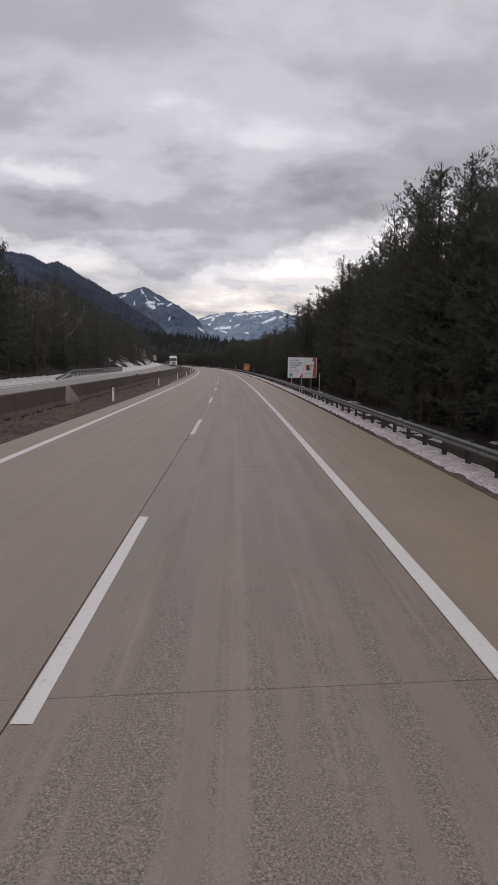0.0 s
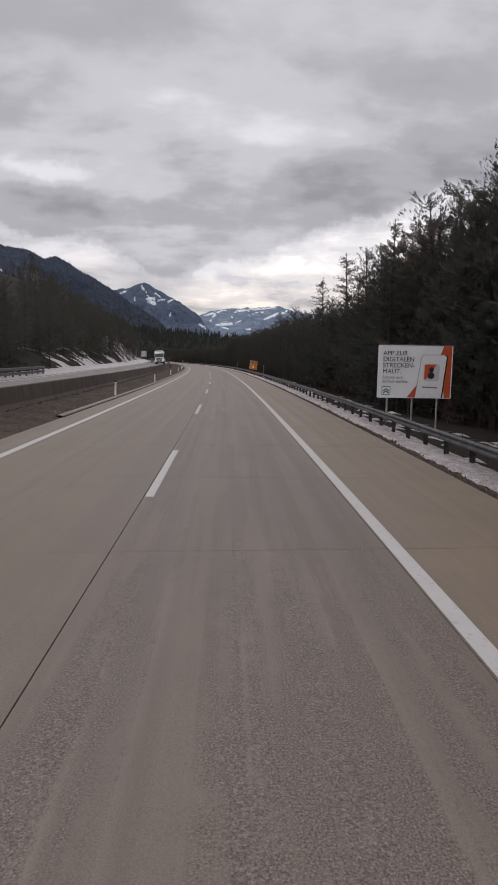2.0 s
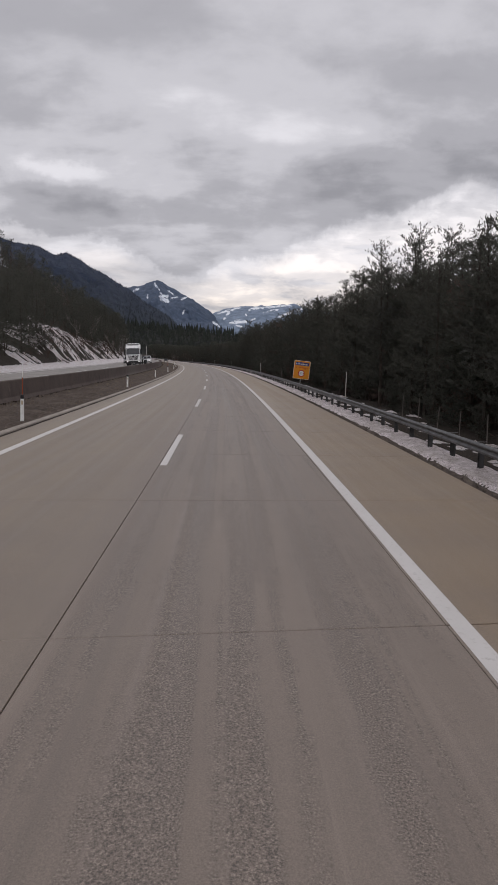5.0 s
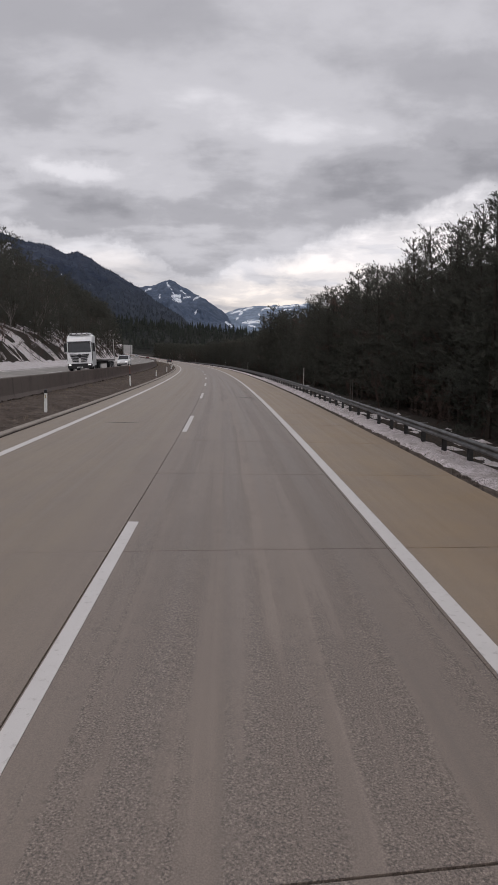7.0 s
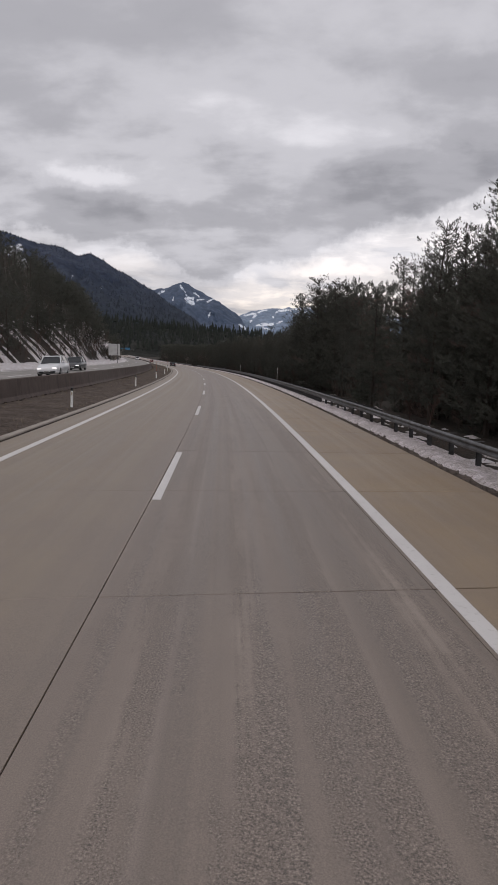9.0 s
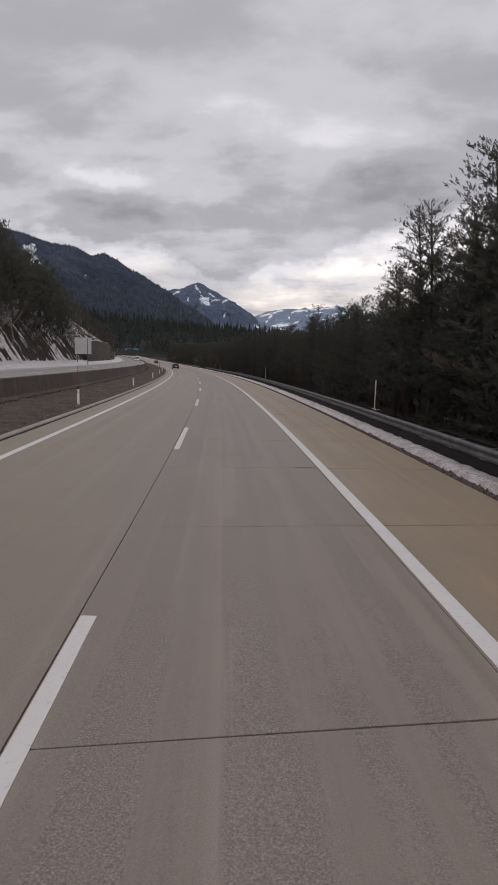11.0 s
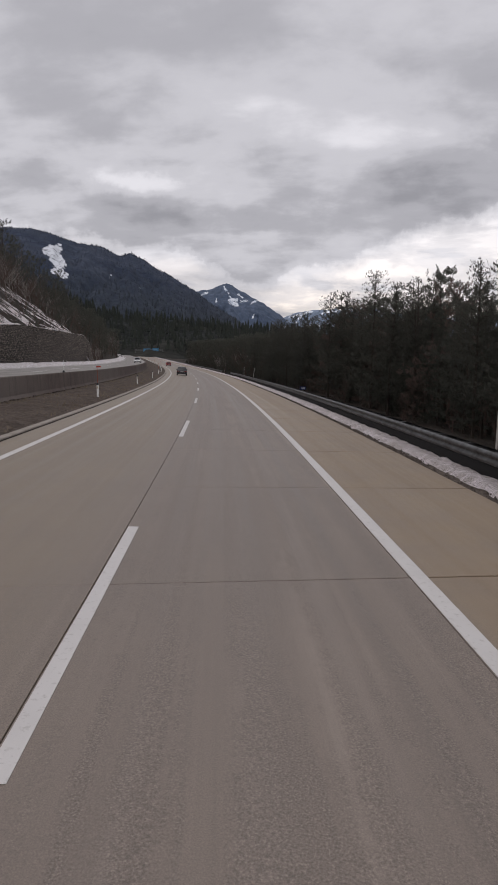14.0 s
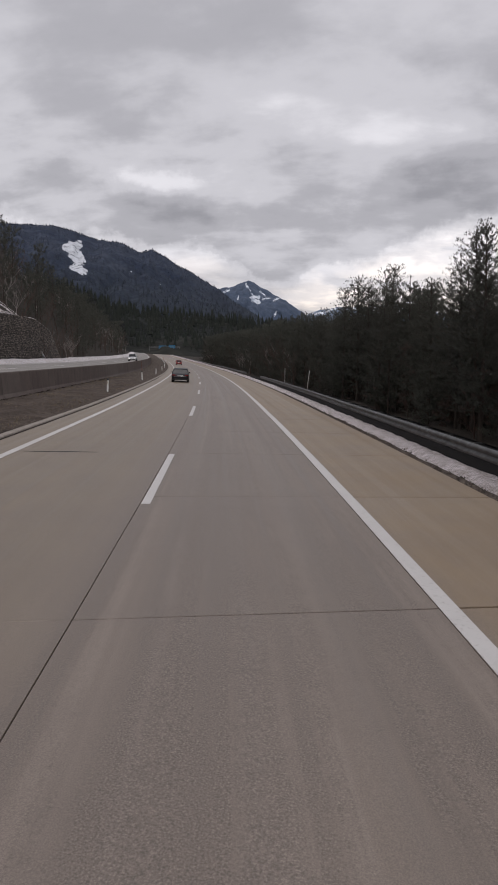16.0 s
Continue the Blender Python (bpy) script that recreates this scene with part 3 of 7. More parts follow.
line("edge_line", lambda s: float(np.interp(s, [0, 60, 150, 215, 290, 370], [3.78, 3.80, 3.81, 3.82, 3.79, 3.78])), 0.22, -30, 760)
line("edge_line", LINE_L, 0.20, -30, 760)
for k in range(-1, 40):
    line("lane_dash", 0.0, 0.155, 18.0 * k, 18.0 * k + 6.0, 3.0)

kerb = mesh_part("kerb", ribbon("kerb", lambda s: [(EDGE_L, road_z(s, EDGE_L) - 0.1), (EDGE_L, road_z(s, EDGE_L) + 0.05), (EDGE_L - 0.04, road_z(s, EDGE_L) + 0.08),
                                                   (EDGE_L - 0.24, road_z(s, EDGE_L) + 0.08), (EDGE_L - 0.28, road_z(s, EDGE_L) + 0.05), (EDGE_L - 0.28, road_z(s, EDGE_L) - 0.1)],
                                [s for s in ALONG if s >= 68]), KERB, None)
tagged(kerb, "low rounded concrete kerb along the median strip", "kerb", kind="structure")

# narrow dark strip on the road along the kerb's foot
GUTTER = earth("gutter_dirt", (0.040, 0.032, 0.027), (0.075, 0.060, 0.050), (0.022, 0.017, 0.014))
mesh_part("gutter_dirt", ribbon("gutter_dirt", lambda s: [(EDGE_L + 0.005, road_z(s, EDGE_L) + 0.022), (EDGE_L + 0.05 + 0.03 * noise.noise(Vector((s * 0.9, 3, 0))), road_z(s, EDGE_L) + 0.003)], [68 + 0.8 * i for i in range(480)]), GUTTER, road)

rng = random.Random(4)


def median_profile(s):
    b = barrier_at(s)
    a = EDGE_L - (0.26 if s >= 68 else 0.0)
    pts = []
    for i in range(13):
        c = a + (b - a) * i / 12
        lift = 0.07 * math.sin(math.pi * i / 12) + 0.03 if i else 0.0
        pts.append((c, road_z(s, c) + lift * (0.6 if s < 60 else 1.0) + (rng.uniform(-0.05, 0.05) if 0 < i < 12 else 0)))
    return pts


median = mesh_part("median", ribbon("median", median_profile, [-50 + 0.7 * i for i in range(720)] + FAR[1:]), SOIL, None)
tagged(median, "bare brown soil and gravel median strip", "median strip", kind="structure")

opp = thing("opposite_road", Matrix.Identity(4), "pale concrete opposite carriageway beyond the median barrier", "road", kind="structure")
mesh_part("surface", ribbon("surface", lambda s: [(barrier_at(s) - 0.4 - 1.95 * i, opp_z(s, 0.4 + 1.95 * i)) for i in range(5)], ALONG), ASPHALT, opp)
for off, wid in ((1.0, 0.15), (7.5, 0.2)):
    mesh_part("edge_line", ribbon("edge_line", lambda s: [(barrier_at(s) - off - wid, opp_z(s, off + wid) + 0.006), (barrier_at(s) - off, opp_z(s, off) + 0.006)], ALONG), PAINT, opp)
for k in range(0, 40):
    sa = 18.0 * k
    mesh_part("lane_dash", ribbon("lane_dash", lambda s: [(barrier_at(s) - 4.65, opp_z(s, 4.65) + 0.006), (barrier_at(s) - 4.5, opp_z(s, 4.5) + 0.006)], [sa, sa + 3, sa + 6]), PAINT, opp)


# ---- snow beside the road ----
def noisy(x, y, z=0.0, scale=1.0):
    return noise.noise(Vector((x * scale, y * scale, z)))


def snow_right(s):
    pts = []
    for i in range(15):
        c = 7.04 + 0.10 * noisy(s, 0.0, 8, 1.1) + 0.05 * noisy(s, 4.0, 8, 4.0) + 1.35 * i / 14
        env = min(1.0, i / 2.0) * min(1.0, (14 - i) / 5.0)
        full = float(np.interp(s, [-50, 60, 150, 240, 480, 600], [0.07, 0.09, 0.10, 0.14, 0.17, 0.40]))
        h = env * (full + 0.06 * noisy(s, c, 0, 1.7) + 0.05 * noisy(s, c, 3, 4.3) + 0.02 * noisy(s, c, 6, 9.0))
        pts.append((c, road_z(s, c) - 0.05 + max(h, -0.06)))
    return pts


snow_r = mesh_part("snow_bank", ribbon("snow_bank", snow_right, [-4 + 0.20 * i for i in range(1750)] + [346 + 0.5 * i for i in range(1, 220)] + [458 + 2.0 * i for i in range(190)], True), DIRTY_SNOW, None)
tagged(snow_r, "low crusty bank of old roadside snow under the guardrail", "snow", kind="stuff")
verge = mesh_part("verge", ribbon("verge", lambda s: [(EDGE_R, road_z(s, EDGE_R) - 0.01)] + [(EDGE_R + 0.09 * i, road_z(s, EDGE_R) - 0.03 + 0.03 * noisy(s, i * 0.7, 9, 3.0)) for i in range(1, 8)],
                                  [-20 + 0.5 * i for i in range(950)] + FAR[3:]), GRAVEL, None)
tagged(verge, "narrow dark gravel and dirt verge beside the hard shoulder", "verge", kind="structure")


def snow_left(s):
    e = barrier_at(s) - 8.1
    pts = []
    full = float(np.interp(s, [-50, 60, 150, 330, 700], [0.20, 0.22, 0.30, 0.40, 0.40]))
    for i in range(10):
        c = e - 3.2 * i / 9
        env = min(1.0, i / 1.5)
        base = opp_rise(s) if i < 3 else max(opp_rise(s), bank_z(s, c) - 0.05)
        pts.append((c, base + env * (full + 0.16 * noisy(s, c, 5, 0.9) - (0.5 if i == 9 else 0))))
    return pts


snow_l = mesh_part("snow_bank", ribbon("snow_bank", snow_left, [-20 + 1.0 * i for i in range(560)] + FAR[12:], True), SNOW, None)
tagged(snow_l, "ploughed snow bank along the opposite hard shoulder", "snow", kind="stuff")

# ---- median barrier ----
SEG = 6.0


def barrier_mesh(s0, s1):
    verts, faces = [], []
    for s in (s0 + 0.012, s1 - 0.012):
        f, zt, zf = barrier_at(s), barrier_top(s), road_z(s, barrier_at(s)) - 0.1
        h = zt - zf
        prof = [(0.0, 0.0), (0.0, 0.08 / h), (-0.16, 0.34 / h), (-0.235, 0.97), (-0.26, 1.0), (-0.42, 1.0), (-0.445, 0.97), (-0.50, 0.34 / h), (-0.62, 0.0)]
        for c, u in prof:
            x, y = xy(s, f + c)
            verts.append((x, y, zf + u * h))
    n = 9
    faces = [(j, j + 1, n + j + 1, n + j) for j in range(n - 1)] + [tuple(range(n))[::-1], tuple(range(n, 2 * n))]
    return from_lists("barrier_segment", verts, faces)


for k in range(-7, 110):
    ob = mesh_part("barrier_segment", barrier_mesh(SEG * k, SEG * (k + 1)), BARRIER, None)
    tagged(ob, "dark weathered concrete median barrier segment", "barrier", "median barrier")

PALE_CONCRETE = plain_concrete("connector_concrete", (0.27, 0.235, 0.205), (0.19, 0.160, 0.138), 1.2, 0.4)


def connector(s0):
    """A pale concrete shoe leaning against the barrier where two runs of it meet."""
    f, zt, zf = barrier_at(s0), barrier_top(s0), road_z(s0, barrier_at(s0)) - 0.1
    bm = bmesh.new()
    rows = []
    for z, c_out, half in ((zf, 0.22, 1.05), (zf + 0.30, 0.16, 0.95), (zt - 0.10, -0.16, 0.50), (zt + 0.03, -0.22, 0.42)):
        rows.append([(s0 + ds, f + cc, z) for ds, cc in ((-half, -0.30), (-half + 0.06, c_out), (half - 0.06, c_out), (half, -0.30))])
    rings = [[bm.verts.new((*xy(ss, cc), z)) for ss, cc, z in row] for row in rows]
    for a, b in zip(rings, rings[1:]):
        for i in range(4):
            bm.faces.new((a[i], a[(i + 1) % 4], b[(i + 1) % 4], b[i]))
    bm.faces.new(rings[-1])
    bmesh.ops.bevel(bm, geom=bm.edges[:], offset=0.02, segments=1, affect="EDGES")
    bmesh.ops.recalc_face_normals(bm, faces=bm.faces[:])
    return tagged(part("barrier_shoe", bm, PALE_CONCRETE, None), "pale concrete shoe leaning on the median barrier", "barrier")


connector(31.0)

# ---- delineator posts and marker poles ----


def delineator():
    bm = bmesh.new()
    w, d, h = 0.06, 0.05, 1.0
    for z0, z1, k0, k1 in ((0.0, 0.86, 1.0, 0.95),):
        prof = [(-w, -d), (0.0, -d * 1.6), (w, -d), (w * 0.8, d), (-w * 0.8, d)]
        lo = [bm.verts.new((x, y, z0)) for x, y in prof]
        hi = [bm.verts.new((x * k1, y * k1, z1)) for x, y in prof]
        for i in range(5):
            bm.faces.new((lo[i], lo[(i + 1) % 5], hi[(i + 1) % 5], hi[i]))
        bm.faces.new(hi)
    return bm


def delineator_cap():
    bm = bmesh.new()
    prof = [(-0.060, -0.05), (0.0, -0.084), (0.060, -0.05), (0.048, 0.052), (-0.048, 0.052)]
    lo = [bm.verts.new((x, y, 0.862)) for x, y in prof]
    hi = [bm.verts.new((x * 0.92, y * 0.92, 0.99 + (0.03 if y > 0 else 0))) for x, y in prof]
    for i in range(5):
        bm.faces.new((lo[i], lo[(i + 1) % 5], hi[(i + 1) % 5], hi[i]))
    bm.faces.new(hi)
    bm.faces.new(lo[::-1])
    return bm


post0 = None
RED_FLAG = simple("red_flag_plastic", (0.42, 0.05, 0.03), 0.5)
for k in range(0, 28):
    s = 8.3 + 25.2 * k + {2: -0.5, 3: -0.7, 4: -1.2, 5: -0.5, 6: 0.5, 7: -0.2, 11: -0.4, 12: -0.8, 13: 1.0}.get(k, 0.0)
    c = float(np.interp(s, [30, 110, 185, 300, 400], [-5.55, -5.55, -5.85, -5.95, -6.2]))
    m = at(s, c, road_z(s, c) - 0.02) @ pose(0, 0, 0, random.uniform(-1.5, 1.5), random.uniform(-2, 2), random.uniform(-8, 8))
    if post0 is None:
        post0 = thing("delineator_post", m, "white plastic delineator post with black cap in the median soil", "delineator post", "median delineators")
        part("post", delineator(), WHITE, post0)
        part("cap", delineator_cap(), BLACK, post0, "black plastic cap")
        bm = bmesh.new()
        box(bm, -0.028, 0.028, -0.092, -0.078, 0.66, 0.80, 0.004)
        part("reflector", bm, simple("amber_reflector", (0.5, 0.42, 0.30), 0.2), post0, "small pale reflector")
    else:
        copy_thing(post0, m)
    if k % 3 == 2:
        pole = thing("snow_pole", m @ pose(0, 0, 1.0), "orange snow marker rod standing in the top of a delineator post", "marker pole", "median snow poles")
        bm = bmesh.new()
        tube(bm, (0, 0, -0.02), (0, 0, 0.60), 0.020, 0.018)
        part("rod", bm, ORANGE, pole)
        bm = bmesh.new()
        tube(bm, (0, 0, 0.60), (0, 0, 1.00 if k > 10 else 1.10), 0.018, 0.015)
        part("tip", bm, ORANGE if k > 10 else WHITE, pole, "" if k > 10 else "pale tip")
        if k == 14:
            bm = bmesh.new()
            box(bm, -0.06, 0.24, -0.015, 0.015, 0.97, 1.05, 0.006)
            part("flag", bm, RED_FLAG, pole, "small bent red flag at the top")

for s in (61, 140, 371):
    pole = thing("marker_pole", at(s, barrier_at(s) - 0.34, barrier_top(s)), "thin pale marker pole with a black foot on the barrier", "marker pole", "barrier marker poles")
    bm = bmesh.new()
    tube(bm, (0, 0, 0), (0, 0, 0.06), 0.12, 0.10, 10)
    tube(bm, (0, 0, 0.06), (0, 0, 0.16), 0.06, 0.03, 10)
    part("foot", bm, BLACK, pole, "black rubber foot")
    bm = bmesh.new()
    tube(bm, (0, 0, 0.1), (0, 0, 0.95), 0.018)
    part("pole", bm, WHITE, pole)

# ---- guardrail on the right ----
RAIL_C = 7.75


def beam_profile(s, z0, c0, sign=-1, tall=0.84):
    """W-beam: two ridges towards the road."""
    out = []
    for u, v in ((0.0, 0.0), (0.045, 0.02), (0.075, 0.065), (0.075, 0.09), (0.008, 0.135), (0.008, 0.175), (0.075, 0.22), (0.075, 0.245), (0.045, 0.29), (0.0, 0.31)):
        out.append((c0 + sign * u, z0 + tall * v))
    return out


def rail_ground(s):
    return road_z(s, 7.9) - 0.04


guard = thing("guardrail", at(0, RAIL_C, 0), "galvanised steel guardrail with W-beam along the hard shoulder", "guardrail")
inv0 = guard.matrix_basis.inverted()
RAIL_S = [-24 + 4.0 * i for i in range(120)] + FAR[1:60]


def rail_part(name, profile, stations, material):
    me = ribbon(name, profile, stations, True)
    me.transform(inv0)
    return mesh_part(name, me, material, guard)


for i in range(0, 118):
    sa = -24 + 4.0 * i
    low, tall = (0.49, 0.84) if sa < 236 else (0.425, 1.05)
    rail_part("beam", lambda s: beam_profile(s, rail_ground(s) + low, RAIL_C, -1, tall), [sa, sa + 2, sa + 4.06], STEEL)
rail_part("far_beam", lambda s: beam_profile(s, rail_ground(s) + 0.49, RAIL_C), FAR[1:60], STEEL)
POST_ME = None
for i in range(0, 236):
    s = -23.0 + 2.0 * i
    late = s > 236
    if POST_ME is None:
        bm = bmesh.new()
        box(bm, -0.012, 0.0, -0.06, 0.06, -0.35, 0.70)
        box(bm, -0.06, 0.06, -0.06, -0.05, -0.35, 0.70)
        box(bm, -0.06, 0.06, 0.05, 0.06, -0.35, 0.70)
        POST_ME = bpy.data.meshes.new("rail_post")
        bm.to_mesh(POST_ME)
        bm.free()
        POST_ME.materials.append(DARK_STEEL)
        bm = bmesh.new()
        box(bm, -0.13, 0.02, -0.045, 0.045, 0.51, 0.71)
        box(bm, -0.15, 0.12, -0.028, 0.028, 0.738, 0.750)
        SPACER_ME = bpy.data.meshes.new("spacer")
        bm.to_mesh(SPACER_ME)
        bm.free()
        SPACER_ME.materials.append(STEEL)
    for name, me in (("rail_post", POST_ME), ("spacer", SPACER_ME)):
        ob = new(name, me)
        ob.parent = guard
        ob.matrix_basis = inv0 @ at(s, RAIL_C + 0.14, rail_ground(s))
# from here on a near-black strip stands in for the shade below the beam
rail_part("lower_beam", lambda s: [(RAIL_C + 0.02, rail_ground(s) + 0.02), (RAIL_C - 0.03, rail_ground(s) + 0.06), (RAIL_C - 0.03, rail_ground(s) + 0.37), (RAIL_C + 0.02, rail_ground(s) + 0.41)], [246 + 4.0 * i for i in range(55)], simple("beam_shade_black", (0.012, 0.011, 0.011), 0.95))
# second beam behind, as the far side of the same rail
rail_part("rear_beam", lambda s: beam_profile(s, rail_ground(s) + 0.49, RAIL_C + 0.27, 1), RAIL_S[64:110], DARK_STEEL)

# ---- marker poles behind the guardrail ----
for s, c, lean in ((50.8, 9.0, 0.5), (150.8, 9.0, 1.0), (216, 8.9, -0.5), (283, 8.9, 1.0), (337.5, 8.9, 0.5), (434, 8.9, 0.0), (420, 8.9, 6.0)):
    pole = thing("snow_pole", at(s, c, land_right(s, c) - 0.2) @ pose(0, 0, 0, 0, lean, 0), "thin pale wooden snow pole behind the guardrail", "marker pole", "roadside snow poles")
    bm = bmesh.new()
    tube(bm, (0, 0, 0), (0, 0, 1.55), 0.035, 0.03)
    part("lower_pole", bm, simple("pale_pole_wood", (0.45, 0.42, 0.38), 0.8), pole)
    bm = bmesh.new()
    tube(bm, (0, 0, 1.55), (0, 0, 2.25), 0.03, 0.028)
    part("upper_pole", bm, simple("grey_pole_top", (0.55, 0.53, 0.5), 0.8), pole)

# ---- trees ----
PINE_A = needles("pine_needles", (0.088, 0.089, 0.075), (0.106, 0.107, 0.090), 0.0, 0.62)
DEAD = needles("dead_inner_sprays", (0.125, 0.093, 0.081), (0.155, 0.116, 0.100), 0.0, 0.5)
PINE_F = needles("frosted_pine_needles", (0.089, 0.090, 0.077), (0.107, 0.108, 0.092), 0.06, 0.62)
SPRUCE = needles("spruce_needles", (0.070, 0.074, 0.062), (0.086, 0.089, 0.074), 0.0, 0.6)
BARK = bark("pine_bark", (0.030, 0.024, 0.020), (0.058, 0.045, 0.037))
PALE_BARK = bark("birch_bark", (0.17, 0.15, 0.135), (0.31, 0.28, 0.255))
RED_TWIG = bark("reddish_twigs", (0.060, 0.040, 0.034), (0.100, 0.064, 0.054))
TWIG = bark("bare_twigs", (0.058, 0.042, 0.036), (0.105, 0.074, 0.062))


class Soup:
    """Triangles collected for one mesh."""

    def __init__(self):
        self.v, self.f = [], []

    def tri(self, a, b, c):
        n = len(self.v)
        self.v += [tuple(a), tuple(b), tuple(c)]
        self.f.append((n, n + 1, n + 2))

    def quad(self, a, b, c, d):
        n = len(self.v)
        self.v += [tuple(a), tuple(b), tuple(c), tuple(d)]
        self.f.append((n, n + 1, n + 2, n + 3))

    def limb(self, pts, radii, seg=5):
        base = len(self.v)
        for i, (p, r) in enumerate(zip(pts, radii)):
            d = (pts[min(i + 1, len(pts) - 1)] - pts[max(i - 1, 0)]).normalized()
            u = d.orthogonal().normalized()
            w = d.cross(u)
            for k in range(seg):
                a = k * math.tau / seg
                self.v.append(tuple(p + r * (math.cos(a) * u + math.sin(a) * w)))
        for i in range(len(pts) - 1):
            for k in range(seg):
                a, b = base + i * seg + k, base + i * seg + (k + 1) % seg
                self.f.append((a, b, b + seg, a + seg))

    def mesh(self, name, material):
        me = from_lists(name, self.v, self.f)
        me.materials.append(material)
        return me


def tuft(soup, r, p, d, size, blades, width=1.0):
    """A few broad sprays of needles in the shaded heart of a branch."""
    d = (d + Vector((r.gauss(0, 0.25), r.gauss(0, 0.25), 0.55))).normalized()
    for k in range(blades):
        q = (d * r.uniform(0.35, 1.0) + Vector((r.gauss(0, 0.5), r.gauss(0, 0.5), r.gauss(0.05, 0.45)))).normalized()
        side = q.cross(Vector((r.gauss(0, 1), r.gauss(0, 1), r.gauss(0, 1)))).normalized() * size * r.uniform(0.12, 0.22) * width
        o = p + d * size * 1.1 * (k / blades - 0.35)
        soup.tri(o - side, o + side, o + q * size * r.uniform(0.6, 1.0))


def shoots(soup, r, p, d, size, count, width=0.17, up=0.65):
    """Brush-like shoots round a twig's end, most of them turned upwards."""
    for _ in range(count):
        q = (d * 0.55 + Vector((r.gauss(0, 0.33), r.gauss(0, 0.33), up + r.gauss(0, 0.25)))).normalized()
        ln = size * r.uniform(0.7, 1.2)
        side = q.cross(Vector((r.gauss(0, 1), r.gauss(0, 1), r.gauss(0, 1)))).normalized() * ln * width * r.uniform(0.7, 1.25)
        o = p + Vector((r.gauss(0, 0.42), r.gauss(0, 0.42), r.gauss(0, 0.30))) * size
        m = o + q * ln * 0.5
        soup.quad(o, m + side, o + q * ln, m - side)


def pine(seed, height, bare, detail=1.0, spread=0.26, droop=0.0, spire=False, twigs=True, coarse=1.0, airy=0.72):
    """Trunk and crown of a conifer: whorls of branches, each with a shaded heart and upturned shoots along its outer part.
    bare: share of the trunk with no living branches; airy: where the open top begins."""
    r = random.Random(seed)
    wood, leaf = Soup(), Soup()
    bend = Vector((r.gauss(0, 0.3), r.gauss(0, 0.3), 0))
    spine = lambda u: Vector((bend.x * u * u, bend.y * u * u, height * u))
    wood.limb([spine(i / 4) - Vector((0, 0, 0.3 if i == 0 else 0)) for i in range(5)], [0.010 * height * (1 - 0.94 * i / 4) + 0.008 for i in range(5)], 5)
    u = bare
    size = (0.19 if twigs else 0.58) * (0.75 + 0.25 * height / 12) * coarse ** 0.6
    while u < 0.975:
        k = (u - bare) / (1 - bare)
        reach = height * spread * ((1 - k) ** (0.95 if spire else 0.50)) * (0.75 + 0.25 * min(1, k * 4)) + 0.12
        for b in range((5 if not spire else 6) if twigs else 4):
            a = r.uniform(0, math.tau)
            ln = reach * r.uniform(0.6, 1.12)
            lift = (0.10 + 0.75 * k if not spire else -0.30 + 0.8 * k) + r.gauss(0, 0.12)
            d = Vector((math.cos(a), math.sin(a), lift)).normalized()
            p0 = spine(min(0.98, u + r.uniform(-0.015, 0.015)))
            bow = Vector((0, 0, -droop * ln + 0.12 * ln))
            if twigs and k > 0.35:
                wood.limb([p0, p0 + d * ln * 0.95 + bow * 0.9], [0.007 * ln + 0.010, 0.005], 3)
            for _ in range((7 if k < 0.55 else 4 if k < airy else 2) if twigs else 2):
                w = r.uniform(0.08, 0.80) if k < 0.6 else r.uniform(0.05, 0.45)
                tuft(leaf, r, p0 + d * ln * w + bow * w * w, d, (0.30 + 0.15 * ln) * (1.0 if twigs else 1.25), 2)
            count = max(2, int((1.2 + ln * 1.7) * detail + r.random()))
            for j in range(count):
                w = 1.05 - 0.72 * (j + 0.5 * r.random()) / count
                side = Vector((-math.sin(a), math.cos(a), 0)) * r.gauss(0, 0.20) * ln * (1.25 - w * 0.55)
                p = p0 + d * ln * w + bow * w * w + side + Vector((0, 0, r.gauss(0.02, 0.05) * ln))
                way = (d + side * 0.7).normalized()
                if not twigs:
                    shoots(leaf, r, p, way, size * r.uniform(0.8, 1.2), 3, 0.26)
                elif k < 0.45:
                    shoots(leaf, r, p, way, size * r.uniform(1.4, 2.2), 3, 0.20, 0.4)
                else:
                    shoots(leaf, r, p, way, size * r.uniform(0.9, 1.35), 7 if k > 0.6 else 5, 0.18, 0.15 if spire else 0.65)
        u += 0.044 * r.uniform(0.8, 1.25) * (1.0 if twigs else 1.3) * coarse
    shoots(leaf, r, spine(0.985), Vector((0, 0, 1)), size * (1.1 if twigs else 0.6), 7, 0.13, 1.0)
    return wood, leaf


